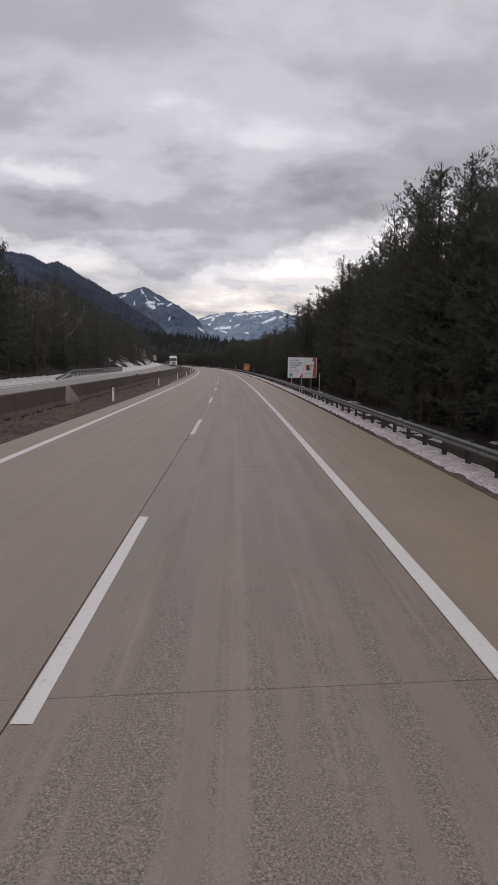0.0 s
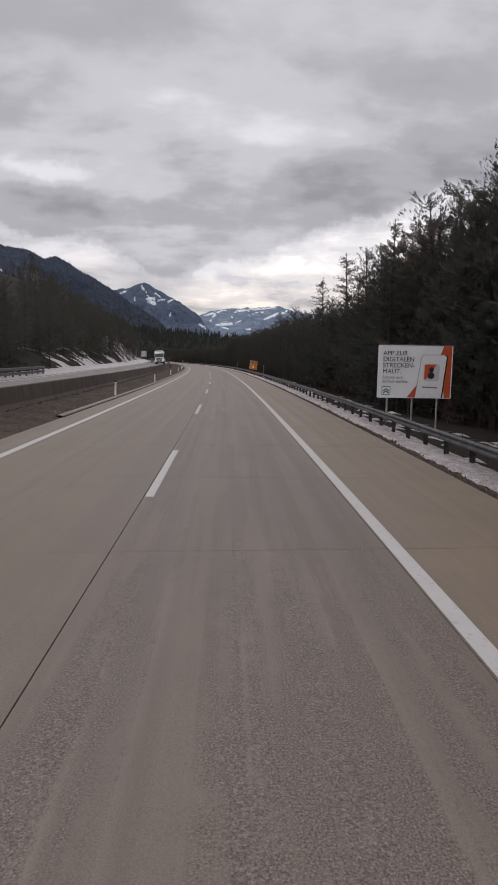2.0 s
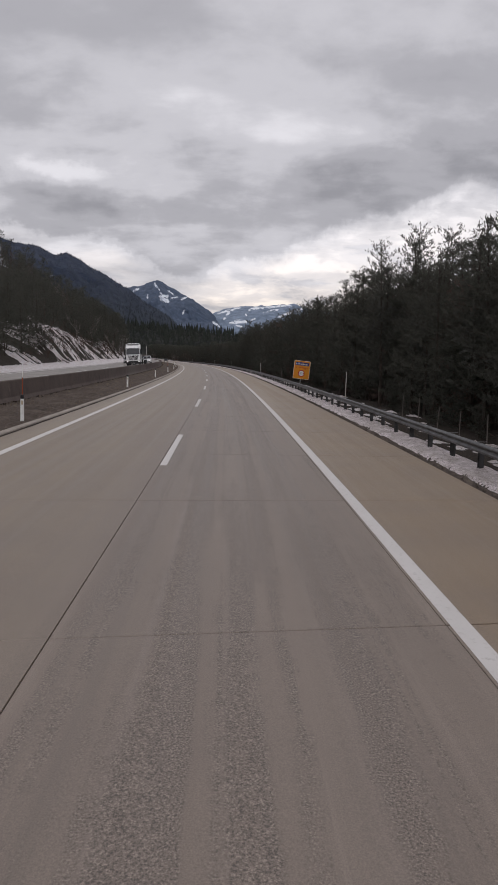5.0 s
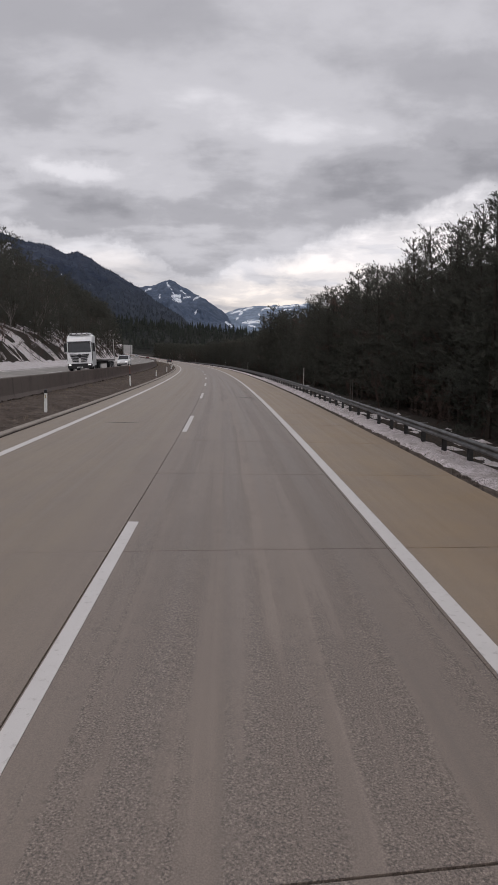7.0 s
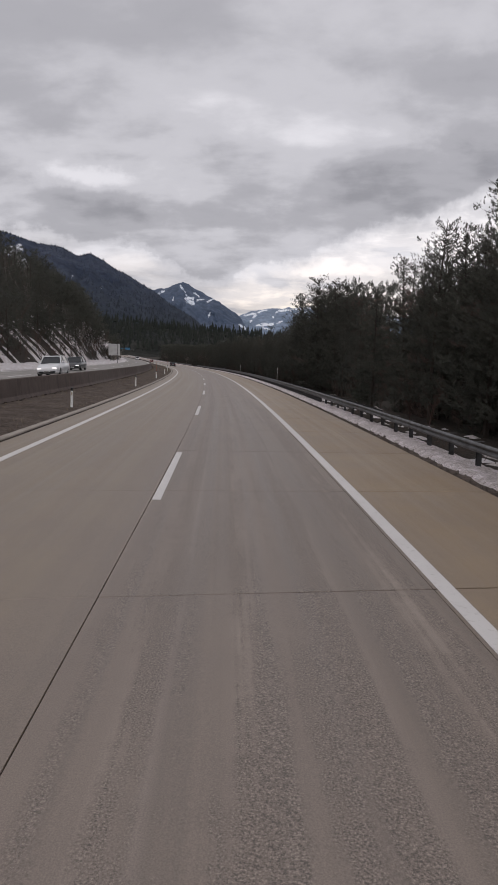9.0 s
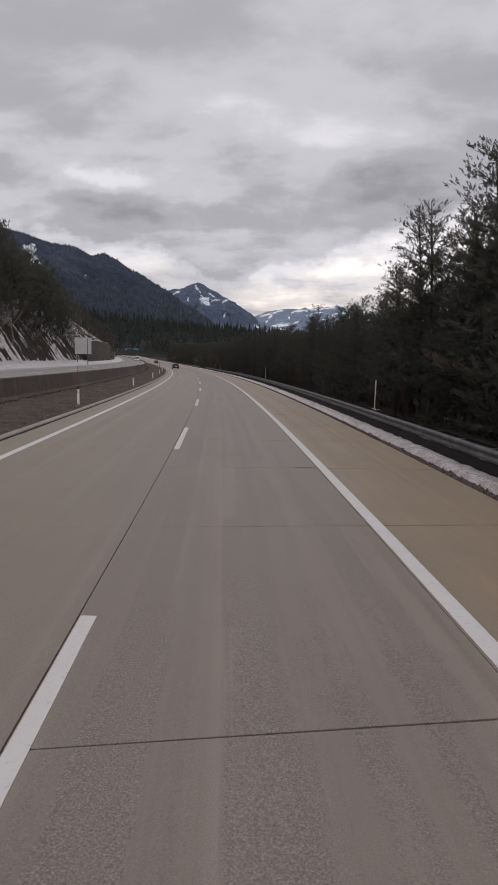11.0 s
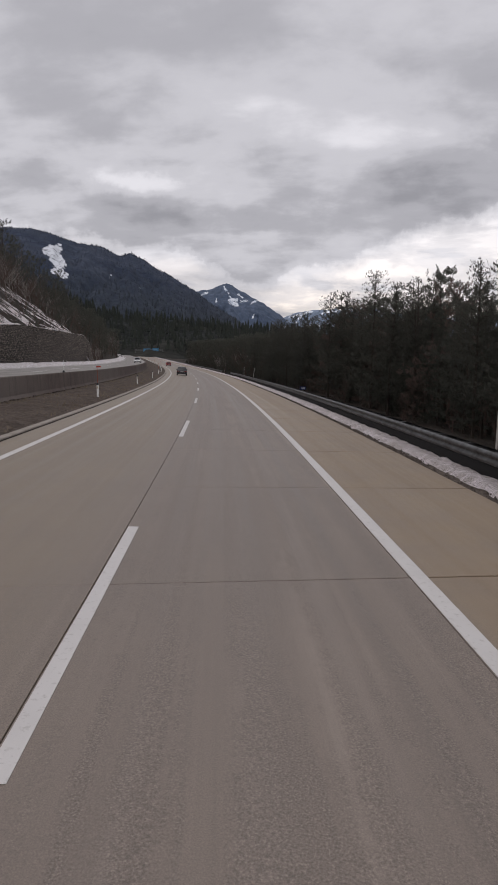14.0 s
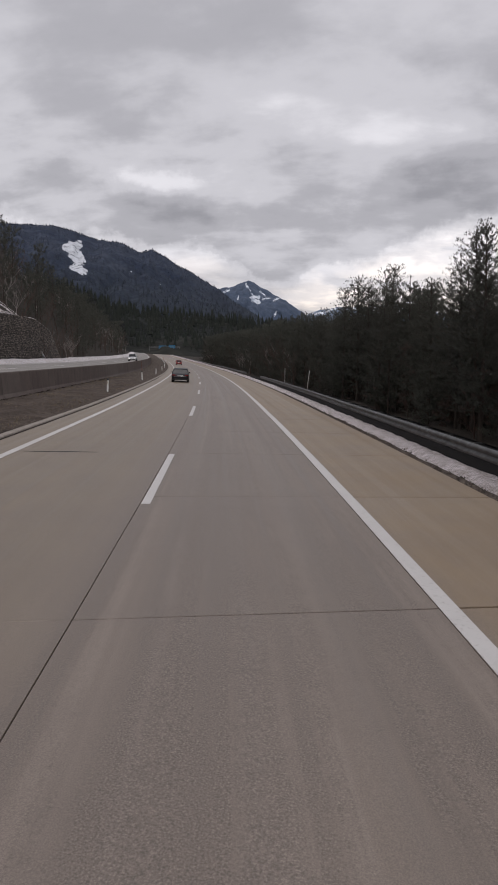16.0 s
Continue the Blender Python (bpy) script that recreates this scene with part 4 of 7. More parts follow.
def bare_tree(seed, height, depth0=4):
    """A leafless broadleaf tree with forking branches."""
    r = random.Random(seed)
    wood = Soup()

    def grow(p, d, ln, rad, depth):
        n = 3 if depth > 1 else 2
        pts, q, dd = [p], p, d
        for _ in range(n):
            dd = (dd + Vector((r.gauss(0, 0.12), r.gauss(0, 0.12), 0.07))).normalized()
            q = q + dd * ln / n
            pts.append(q)
        wood.limb(pts, [max(0.009, rad * (1 - 0.2 * i)) for i in range(n + 1)], 4 if depth > 2 else 3)
        if depth == 0:
            return
        for _ in range(3 if depth > 1 else 4):
            a = r.uniform(0, math.tau)
            side = Vector((math.cos(a), math.sin(a), r.uniform(0.1, 0.8)))
            grow(pts[r.choice((1, 2, n))], (dd * 0.85 + side * 0.65).normalized(), ln * r.uniform(0.48, 0.74), rad * 0.5, depth - 1)

    grow(Vector((0, 0, -0.3)), Vector((0, 0, 1)), height * 0.42, 0.011 * height, depth0)
    return wood


def plant(name, kind, m, scale, label, group):
    ob = copy_thing(kind, m)
    ob.scale = scale
    ob.name = name
    return tagged(ob, label, "tree", group)


def kind_of_tree(name, wood, leaf, bark_mat, leaf_mat):
    ob = new(name)
    mesh_part("trunk", wood.mesh("trunk", bark_mat), None, ob)
    if leaf:
        mesh_part("crown", leaf.mesh("crown", leaf_mat), None, ob)
    return ob


class Woods:
    """Back rows of a forest, joined into one mesh."""

    def __init__(self):
        self.v, self.f, self.m, self.mats = [], [], [], []

    def add(self, soups, m, scale):
        mm = np.array(m @ Matrix.Diagonal((*scale, 1)))
        for soup, mat in soups:
            if soup is None:
                continue
            if mat not in self.mats:
                self.mats.append(mat)
            n = sum(len(a) for a in self.v)
            self.v.append(np.array(soup.v) @ mm[:3, :3].T + mm[:3, 3])
            self.f += [tuple(i + n for i in f) for f in soup.f]
            self.m += [self.mats.index(mat)] * len(soup.f)

    def link(self, name, label):
        me = bpy.data.meshes.new(name)
        me.from_pydata(np.concatenate(self.v).tolist(), [], self.f)
        for mat in self.mats:
            me.materials.append(mat)
        me.polygons.foreach_set("material_index", self.m)
        return tagged(new(name, me), label, "forest", kind="stuff")


PINES = [kind_of_tree("pine_tree", *pine(10 + i, 12, b, 0.80, sp), BARK, mt) for i, (b, sp, mt) in enumerate(((0.10, 0.24, PINE_A), (0.14, 0.22, PINE_F), (0.08, 0.25, PINE_A), (0.16, 0.23, PINE_F), (0.10, 0.21, PINE_A)))]
SPRUCES = [kind_of_tree("spruce_tree", *pine(30 + i, 13, 0.08, 0.72, 0.25, 0.16, True), BARK, SPRUCE) for i in range(2)]
YOUNG = [kind_of_tree("young_pine", *pine(60 + i, 5, 0.04, 0.4, 0.34, coarse=2.6), BARK, PINE_A) for i in range(2)]
SHRUBS = [kind_of_tree("bare_shrub", bare_tree(90 + i, 4.2, 4), None, RED_TWIG, None) for i in range(3)]
BARES = [kind_of_tree("bare_tree", bare_tree(70 + i, 11), None, b, None) for i, b in enumerate((TWIG, PALE_BARK, TWIG))]
PINES_L = [kind_of_tree("pine_tree", *pine(40 + i, 12, 0.05, 0.42, 0.26, coarse=1.6), BARK, mt) for i, mt in enumerate((PINE_A, PINE_F, PINE_A))]
INNER = [tuple(zip(pine(55 + i, 12, 0.04, 0.34, 0.25, twigs=False, coarse=2.1), (BARK, DEAD))) for i in range(3)]
BACK = [tuple(zip(pine(50 + i, 12, 0.10, 0.55, 0.23, twigs=False, coarse=1.2), (BARK, PINE_A))) for i in range(4)]
FILL = [tuple(zip(pine(20 + i, 12, 0.24, 0.42, 0.25, coarse=1.75), (BARK, PINE_A))) for i in range(3)]
LOW = [tuple(zip(pine(55 + i, 12, 0.04, 0.34, 0.25, twigs=False, coarse=2.1), (BARK, PINE_A))) for i in range(3)]
BACK_BARE = [((bare_tree(80 + i, 11, 3), TWIG if i else PALE_BARK),) for i in range(4)]

rt = random.Random(21)


WOOD_S = [-60, 34, 36, 41, 43, 46, 48.6, 52, 62, 71, 77, 82, 94, 101, 104, 108, 113, 117, 122, 125, 130, 133, 140, 149, 156, 160, 173, 187, 194, 199, 206, 213, 222, 235, 242, 248, 253, 256, 261, 266, 270, 279, 288, 291, 294, 297, 301, 305, 311, 315, 316, 319, 321, 324, 329, 333, 339, 345, 349, 351, 353, 357, 360, 363, 366, 369, 370.5, 372, 373.7, 376.7, 380, 384, 389, 392, 395, 399, 401, 404, 406, 409, 414, 421, 427, 430, 439, 450, 600]
WOOD_H = [14, 14.5, 15.2, 14.6, 11.8, 11.8, 13.9, 13.4, 13.8, 14.1, 14.2, 13.5, 12.9, 11.0, 9.9, 9.8, 9.0, 8.7, 9.4, 10.0, 11.2, 10.5, 10, 10.1, 12, 11.2, 11.5, 10.9, 11.3, 11.4, 10.8, 11.3, 11.3, 11.5, 10.8, 10.6, 9.6, 8.4, 7.2, 9, 10.6, 13.2, 13.0, 10.4, 9.4, 8.6, 8.8, 9, 8.3, 7.2, 8.6, 8.6, 8.6, 10.2, 9.9, 9.0, 9.0, 8.2, 8.5, 8, 7.2, 6.5, 8.6, 10.4, 9.9, 8.6, 7.3, 8.2, 9.8, 8.4, 10.8, 11, 10.0, 10.4, 9.4, 9.4, 8.9, 8.2, 7, 8.6, 10.2, 9.9, 9.4, 8.7, 9, 9.2, 11]


def wood_height(s):
    """Height of the forest on the right along the road."""
    return float(np.interp(s, WOOD_S, WOOD_H))


woods_r, woods_l = Woods(), Woods()
s = 8.0
while s < 640:
    for c0, row in ((13.0, 0), (14.8, 4), (17.5, 1), (22.0, 2)):
        if row > 1 and row != 4 and rt.random() < 0.6:
            continue
        if 251.5 < s < 259.5 or 259 < s < 274 and row in (1, 2) or 384 < s < 391 and row in (0, 1) or 368.4 < s < 372.8 and row in (0, 4):
            continue
        c0 = max(c0, 15.5) if 62 < s < 84 else c0
        cc, ss = c0 + rt.uniform(-0.9, 1.1), s + rt.uniform(-1.3, 1.3)
        h = wood_height(ss) * (rt.uniform(0.84, 0.98) if row == 0 else rt.uniform(0.88, 1.02) if row == 4 else rt.uniform(0.82, 0.98))
        w = h / 12 * rt.uniform(1.02, 1.28)
        m = at(ss, cc, land_right(ss, cc), rt.uniform(0, 360))
        if row == 0 and ss < 440:
            spruce = rt.random() < (0.07 if ss < 300 else 0.03)
            kd = rt.choice(SPRUCES if spruce else PINES)
            plant("spruce_tree" if spruce else "pine_tree", kd, m, (w, w, h / (13 if spruce else 12)),
                  "dark green spruce at the forest edge" if spruce else "dark green pine tree at the roadside forest edge", "roadside forest edge")
        else:
            woods_r.add(rt.choice(FILL if row == 4 and ss < 440 else BACK if row == 4 and ss < 480 or row == 1 and rt.random() < 0.4 else LOW), m, (w * 1.2, w * 1.2, h / 12))
    s += rt.uniform(2.3, 3.1)
for s, c, h in ((37.4, 13.6, 15.4), (40.2, 14.2, 14.6), (49, 14.0, 14.2), (82, 15.0, 13.6), (107.2, 13.8, 13.8), (120.1, 13.5, 13.2), (157, 15, 12.8), (280, 15.5, 12.6), (286, 15.5, 12.4), (415, 14.5, 10.6)):
    spruce = s in (107.2, 120.1)
    w = h / 12 * (0.95 if not spruce else 1.3)
    plant("spruce_tree" if spruce else "pine_tree", SPRUCES[0] if spruce else rt.choice(PINES), at(s, c, land_right(s, c), rt.uniform(0, 360)), (w, w, h / (13 if spruce else 12)),
          "tall spruce standing above the forest edge" if spruce else "tall pine tree rising above the roadside forest", "tall roadside trees")
for s, c, h in ((99, 16.0, 13.4), (116.6, 15.5, 12.4), (58, 12.4, 9.5), (53, 12.6, 8.5), (330, 14, 8.6), (352, 15, 9.0), (84, 12.6, 9)):
    plant("bare_tree", BARES[0], at(s, c, land_right(s, c), rt.uniform(0, 360)), (h / 11,) * 3, "leafless grey-brown broadleaf tree among the pines", "bare trees")
for s, c, h in ((91.5, -23.2, 10.5), (93.0, -23.8, 11.5)):
    plant("birch_tree", BARES[1], at(s, c, bank_z(s, c) - 0.1, rt.uniform(0, 360)), (h / 11,) * 3, "leafless birch with a pale slender trunk on the bank", "birch trees")
for s, c, h in ((60, -21.0, 13.0), (64, -22.5, 12.6), (67, -22.0, 11.6)):
    plant("spruce_tree", SPRUCES[0], at(s, c, bank_z(s, c) - 0.1, rt.uniform(0, 360)), (h / 12, h / 12, h / 13), "tall dark spruce on the bank beyond the opposite carriageway", "tall bank trees")
# young growth under the forest edge
s = 10.0
while s < 470:
    if 60 < s < 74:
        s = 74.0
    c = rt.uniform(11.4, 12.8)
    h = rt.uniform(2.2, 4.4) if not 100 < s < 160 else rt.uniform(1.2, 2.0)
    m = at(s, c, land_right(s, c) - 0.15, rt.uniform(0, 360))
    if rt.random() < 0.4:
        plant("young_pine", rt.choice(YOUNG), m, (h / 5 * 1.1, h / 5 * 1.1, h / 5), "low dark young pine at the edge of the forest", "young pines")
    else:
        plant("bare_shrub", rt.choice(SHRUBS), m, (h / 4.2, h / 4.2, h / 4.2), "leafless reddish brown shrub at the edge of the forest", "bare shrubs")
    s += rt.uniform(3.8, 5.6)

# left: forest on the bank
s = 20.0
while s < 700:
    for off, row in ((4.5, 0), (8.5, 1), (13.0, 2), (19, 3), (26, 4), (36, 5), (48, 6), (60, 7)):
        if row > 4 and s < 300 or row > 3 and rt.random() < 0.5:
            continue
        e = barrier_at(s) - 8.8 - off
        cc, ss = e + rt.uniform(-2, 2), s + rt.uniform(-2.5, 2.5)
        if row < 2 and 203 < ss < 246:
            cc -= 5.0
        if 374 < ss < 452 and row < 3 or 340 < ss < 474 and row < 1:
            continue
        h = float(np.interp(ss, [20, 100, 140, 200, 255, 320, 400, 640], [10.5, 10, 8.0, 7.3, 7.6, 9, 10, 12])) * rt.uniform(0.75, 1.0)
        brown = rt.random() < float(np.interp(ss, [20, 150, 260, 330, 640], [0.06, 0.15, 0.25, 0.45, 0.70]))
        w = h / 12 * rt.uniform(0.85, 1.1)
        m = at(ss, cc, bank_z(ss, cc) - 0.1, rt.uniform(0, 360))
        if row < 2 and ss < 330:
            kd = rt.choice(BARES) if brown else rt.choice(PINES_L)
            w *= 1.0 if brown else 1.25
            plant("bare_tree" if brown else "pine_tree", kd, m, (w, w, h / (11 if brown else 12)),
                  "leafless brown tree on the bank" if brown else "dark pine tree on the bank beyond the opposite carriageway", "bank forest edge")
        else:
            woods_l.add(rt.choice(BACK_BARE if brown else BACK if row < 3 and 300 < ss < 560 else LOW), m, (w * 1.3, w * 1.3, h / (11 if brown else 12)))
    s += rt.uniform(5.2, 7.0)
# a lower storey closes the wood behind its edge
rl = random.Random(33)
s = 30.0
while s < 470:
    if not (250 < s < 261 or 384 < s < 391):
        cc = rl.uniform(15.2, 17.6) if not 60 < s < 82 else rl.uniform(17, 19)
        h = wood_height(s) * rl.uniform(0.72, 0.88) * (1.1 if 74 < s < 98 else 1.0)
        woods_r.add(rl.choice(INNER if rl.random() < 0.55 else LOW), at(s, cc, land_right(s, cc) - 0.2, rl.uniform(0, 360)), (h / 12 * 1.7, h / 12 * 1.7, h / 12))
    s += rl.uniform(1.6, 2.3)
# dense young growth between the stems
s = 12.0
while s < 520:
    for _ in range(2):
        ss, cc = s + rt.uniform(-2, 2), rt.uniform(13.5, 18)
        h = rt.uniform(2.5, 5.5)
        if 60 < ss < 80:
            cc += 2.5
        if 250 < ss < 261 or 384 < ss < 392:
            continue
        woods_r.add(rt.choice(INNER), at(ss, cc, land_right(ss, cc) - 0.3, rt.uniform(0, 360)), (h / 6.5, h / 6.5, h / 12))
    s += 3.0
s = 20.0
while s < 372:
    for _ in range(2):
        ss = s + rt.uniform(-2, 2)
        cc = barrier_at(ss) - 8.8 - rt.uniform(4.0, 13) - (4.5 if 204 < ss < 246 else 0)
        h = rt.uniform(2.0, 5.5)
        woods_l.add(rt.choice(LOW), at(ss, cc, bank_z(ss, cc) - 0.3, rt.uniform(0, 360)), (h / 6, h / 6, h / 12))
    s += 3.6
# thicker wood before the open slope
rw = random.Random(61)
for k in range(70):
    ss, off = rw.uniform(235, 312), rw.uniform(12, 40)
    cc, h = barrier_at(ss) - 8.8 - off, rw.uniform(6.5, 9.3)
    woods_l.add(rw.choice(LOW), at(ss, cc, bank_z(ss, cc) - 0.2, rw.uniform(0, 360)), (h / 9, h / 9, h / 12))
for k in range(85):
    ss, off = rw.uniform(252, 335), rw.uniform(5.0, 15)
    cc, h = barrier_at(ss) - 8.8 - off, rw.uniform(2.5, 5.5)
    woods_l.add(rw.choice(LOW if k % 3 else BACK_BARE), at(ss, cc, bank_z(ss, cc) - 0.3, rw.uniform(0, 360)), (h / 6, h / 6, h / 12) if k % 3 else (h / 7, h / 7, h / 7))
for k in range(70):
    ss, off = rw.uniform(70, 205), rw.uniform(3.4, 9.0)
    cc, h = barrier_at(ss) - 8.8 - off, rw.uniform(2.0, 5.0)
    woods_l.add(rw.choice(LOW), at(ss, cc, bank_z(ss, cc) - 0.4, rw.uniform(0, 360)), (h / 6, h / 6, h / 12))
# brown leafless wood high above the stone wall
for k in range(210):
    ss, off = rw.uniform(372, 585), rw.uniform(16, 62)
    cc, h = barrier_at(ss) - 8.8 - off, rw.uniform(8.5, 13.0)
    woods_l.add(rw.choice(BACK_BARE if rw.random() < 0.62 else LOW), at(ss, cc, bank_z(ss, cc) - 0.3, rw.uniform(0, 360)), (h / 10, h / 10, h / 11))
# dark trees beside the open slope
for k in range(85):
    ss, off = rt.uniform(332, 381), rt.uniform(5.0, 15.0)
    cc, h = barrier_at(ss) - 8.8 - off, rt.uniform(5.5, 10.0)
    woods_l.add(rt.choice(LOW if k % 2 else BACK), at(ss, cc, bank_z(ss, cc) - 0.3, rt.uniform(0, 360)), (h / 7.5, h / 7.5, h / 12))
for k in range(110):
    ss, off = rt.uniform(376, 470), rt.uniform(9.5, 24.0)
    cc, h = barrier_at(ss) - 8.8 - off, rt.uniform(6.5, 10.0)
    woods_l.add(rt.choice(BACK_BARE), at(ss, cc, bank_z(ss, cc) - 0.3, rt.uniform(0, 360)), (h / 10, h / 10, h / 11))
# low dark brush on the open slope
SCRUB = [((bare_tree(95 + i, 2.2, 2), TWIG),) for i in range(3)]
for k in range(230):
    ss, off = rt.uniform(368, 462), rt.uniform(4.2, 13.0)
    cc, h = barrier_at(ss) - 8.8 - off, rt.uniform(0.35, 0.9)
    woods_l.add(rt.choice(SCRUB), at(ss, cc, bank_z(ss, cc), rt.uniform(0, 360)), (h * 2.0, h * 2.0, h))
rb = random.Random(52)
for k in range(430):
    ss, off = rb.uniform(188, 385), 2.6 + abs(rb.gauss(0, 2.4))
    cc, h = barrier_at(ss) - 8.8 - off, rb.uniform(0.5, 1.5)
    if k % 4 == 0:
        woods_l.add(rb.choice(LOW), at(ss, cc, bank_z(ss, cc) - 0.2, rb.uniform(0, 360)), (h / 7, h / 7, h / 12))
    else:
        woods_l.add(rb.choice(SCRUB), at(ss, cc, bank_z(ss, cc) - 0.1, rb.uniform(0, 360)), (h * 1.6, h * 1.6, h))
for k in range(90):
    ss, off = rt.uniform(366, 462), rt.uniform(4.4, 13.0)
    cc, h = barrier_at(ss) - 8.8 - off, rt.uniform(0.6, 1.6)
    woods_l.add(rt.choice(LOW), at(ss, cc, bank_z(ss, cc) - 0.2, rt.uniform(0, 360)), (h / 7, h / 7, h / 12))
for k in range(14):
    ss, off = rt.uniform(379, 388), rt.uniform(2.6, 5.0)
    cc, h = barrier_at(ss) - 8.8 - off, rt.uniform(2.0, 4.5)
    woods_l.add(rt.choice(LOW), at(ss, cc, opp_rise(ss) - 0.2, rt.uniform(0, 360)), (h / 8, h / 8, h / 12))
for k in range(34):
    ss, off = rw.uniform(452, 486), rw.uniform(1.9, 4.5)
    cc, h = barrier_at(ss) - 8.8 - off, rw.uniform(2.5, 6.5)
    woods_l.add(rw.choice(BACK_BARE), at(ss, cc, opp_rise(ss) - 0.2, rw.uniform(0, 360)), (h / 9, h / 9, h / 11))
# leafless brown wood with pale stems where the road bends away
for k in range(95):
    ss, cc, h = rw.uniform(425, 640), rw.uniform(10.8, 14.0), rw.uniform(4.5, 10.0)
    woods_r.add(rw.choice(BACK_BARE), at(ss, cc, land_right(ss, cc) - 0.2, rw.uniform(0, 360)), (h / 9.5, h / 9.5, h / 11))
woods_r.link("forest_right", "dense dark pine forest behind the roadside trees")
woods_l.link("forest_left", "mixed pine and bare brown forest covering the bank")

# ---- hills and mountains ----


SLOPES = {}


def ridge(name, az, el, dist, depth, material, label, seed, rough=0.05, foot=-8.0, step=0.25, relief=0.10, fields=(), soft_edge=0.4, rows=26):
    """A mountain from its skyline: azimuths (degrees right of the y axis from the middle of the drive), elevations, distance."""
    ox, oy = xy(180, 1.4)
    a0, a1 = az[0], az[-1]
    n = int((a1 - a0) / step)
    m = rows
    verts, faces, bare = [], [], []
    for j in range(m + 1):
        v = j / m
        for i in range(n + 1):
            a = a0 + (a1 - a0) * i / n
            top = dist * math.tan(radians(float(np.interp(a, az, el)))) + 2.5
            top += dist * 0.0016 * noise.fractal(Vector((a * 1.7, seed, 0)), 0.9, 2.1, 5)
            d = dist - depth * v
            fold = noise.fractal(Vector((a * 0.35, v * 3.0, seed)), 1.0, 2.0, 6)
            z = foot + (top - foot) * (1 - v) ** 0.85
            bulge = math.sin(math.pi * v)
            d += depth * relief * fold * bulge
            z += (top - foot) * rough * noise.fractal(Vector((a * 0.8, v * 6.0, seed + 5)), 0.9, 2.0, 6) * bulge
            ra = radians(a)
            verts.append((ox + d * math.sin(ra), oy + d * math.cos(ra), z))
    w = n + 1
    faces = [(j * w + i, j * w + i + 1, (j + 1) * w + i + 1, (j + 1) * w + i) for j in range(m) for i in range(n)]
    mask = []
    for x, y, z in verts:
        a, e = math.degrees(math.atan2(x - ox, y - oy)), math.degrees(math.atan2(z - 2.5, math.hypot(x - ox, y - oy)))
        near = 9.0
        for a1_, e1_, a2_, e2_, wd in fields:
            px, py, dx, dy = a - a1_, e - e1_, a2_ - a1_, e2_ - e1_
            h = min(1.0, max(0.0, (px * dx + py * dy) / (dx * dx + dy * dy)))
            near = min(near, (math.hypot(px - h * dx, py - h * dy) - wd) / soft_edge)
        mask.append(max(0.0, min(1.0, 0.5 - near)))
    bare = [1 if sum(mask[i] for i in f) / 4 > 0.42 else 0 for f in faces]
    me = from_lists(name, verts, faces, True, bare=mask)
    ob = mesh_part(name, me, material, None)
    SLOPES[name] = (verts, faces, bare)
    return tagged(ob, label, "mountain", kind="structure")


# ---- signs ----


def lettering(name, text, size, x, z, material, parent, align="LEFT", stretch=1.0):
    """Raised letters in the xz plane, facing -y."""
    cu = bpy.data.curves.new(name, "FONT")
    cu.body, cu.size, cu.align_x, cu.extrude = text, size, align, 0.004
    tmp = new(name, cu)
    me = bpy.data.meshes.new_from_object(tmp.evaluated_get(bpy.context.evaluated_depsgraph_get()))
    bpy.data.objects.remove(tmp)
    me.transform(Matrix.Translation((x, 0, z)) @ Matrix.Diagonal((stretch, 1, 1, 1)) @ pose(0, 0, 0, 90, 0, 0))
    me.materials.clear()
    me.materials.append(material)
    return mesh_part(name, me, None, parent)


def panel(bm, pts, y0, y1):
    """A plate in the xz plane from y0 (front) to y1."""
    a = [bm.verts.new((x, y0, z)) for x, z in pts]
    b = [bm.verts.new((x, y1, z)) for x, z in pts]
    bm.faces.new(a)
    bm.faces.new(b[::-1])
    n = len(pts)
    for i in range(n):
        bm.faces.new((a[i], b[i], b[(i + 1) % n], a[(i + 1) % n]))
    return bm


def round_rect(w, h, r, x=0.0, z=0.0, n=5):
    out = []
    for cx, cz, a0 in ((w / 2 - r, -h / 2 + r, -90), (w / 2 - r, h / 2 - r, 0), (-w / 2 + r, h / 2 - r, 90), (-w / 2 + r, -h / 2 + r, 180)):
        for k in range(n):
            a = radians(a0 + 90 * k / (n - 1))
            out.append((x + cx + r * math.cos(a), z + cz + r * math.sin(a)))
    return out


def plate(name, pts, y0, y1, material, parent, label=""):
    return part(name, panel(bmesh.new(), pts, y0, y1), material, parent, label)


SIGN_WHITE = simple("billboard_white", (0.74, 0.74, 0.76), 0.45, 0.0, 0.1, 1.5)
SIGN_RED = simple("billboard_red", (0.52, 0.085, 0.030), 0.45, 0.0, 0.12, 2.0)
INK = simple("sign_black", (0.020, 0.020, 0.024), 0.5)
GREY_INK = simple("sign_grey", (0.22, 0.22, 0.23), 0.5)
GREEN_INK = simple("emblem_green", (0.03, 0.13, 0.09), 0.5)
SIGN_YELLOW = simple("temporary_sign_orange", (0.66, 0.25, 0.012), 0.5, 0.0, 0.15, 2.0)
SIGN_BLUE = simple("sign_blue", (0.018, 0.032, 0.16), 0.45, 0.0, 0.1)
SIGN_PALE = simple("sign_white", (0.72, 0.72, 0.72), 0.45, 0.0, 0.08)
RING_RED = simple("roundel_red", (0.42, 0.022, 0.018), 0.45)
GANTRY_BLUE = simple("gantry_blue", (0.025, 0.13, 0.24), 0.5)
GANTRY_TEXT = simple("gantry_lettering", (0.20, 0.30, 0.36), 0.5)
POST_GREY = steel("sign_post_steel", 0.50, 0.5)

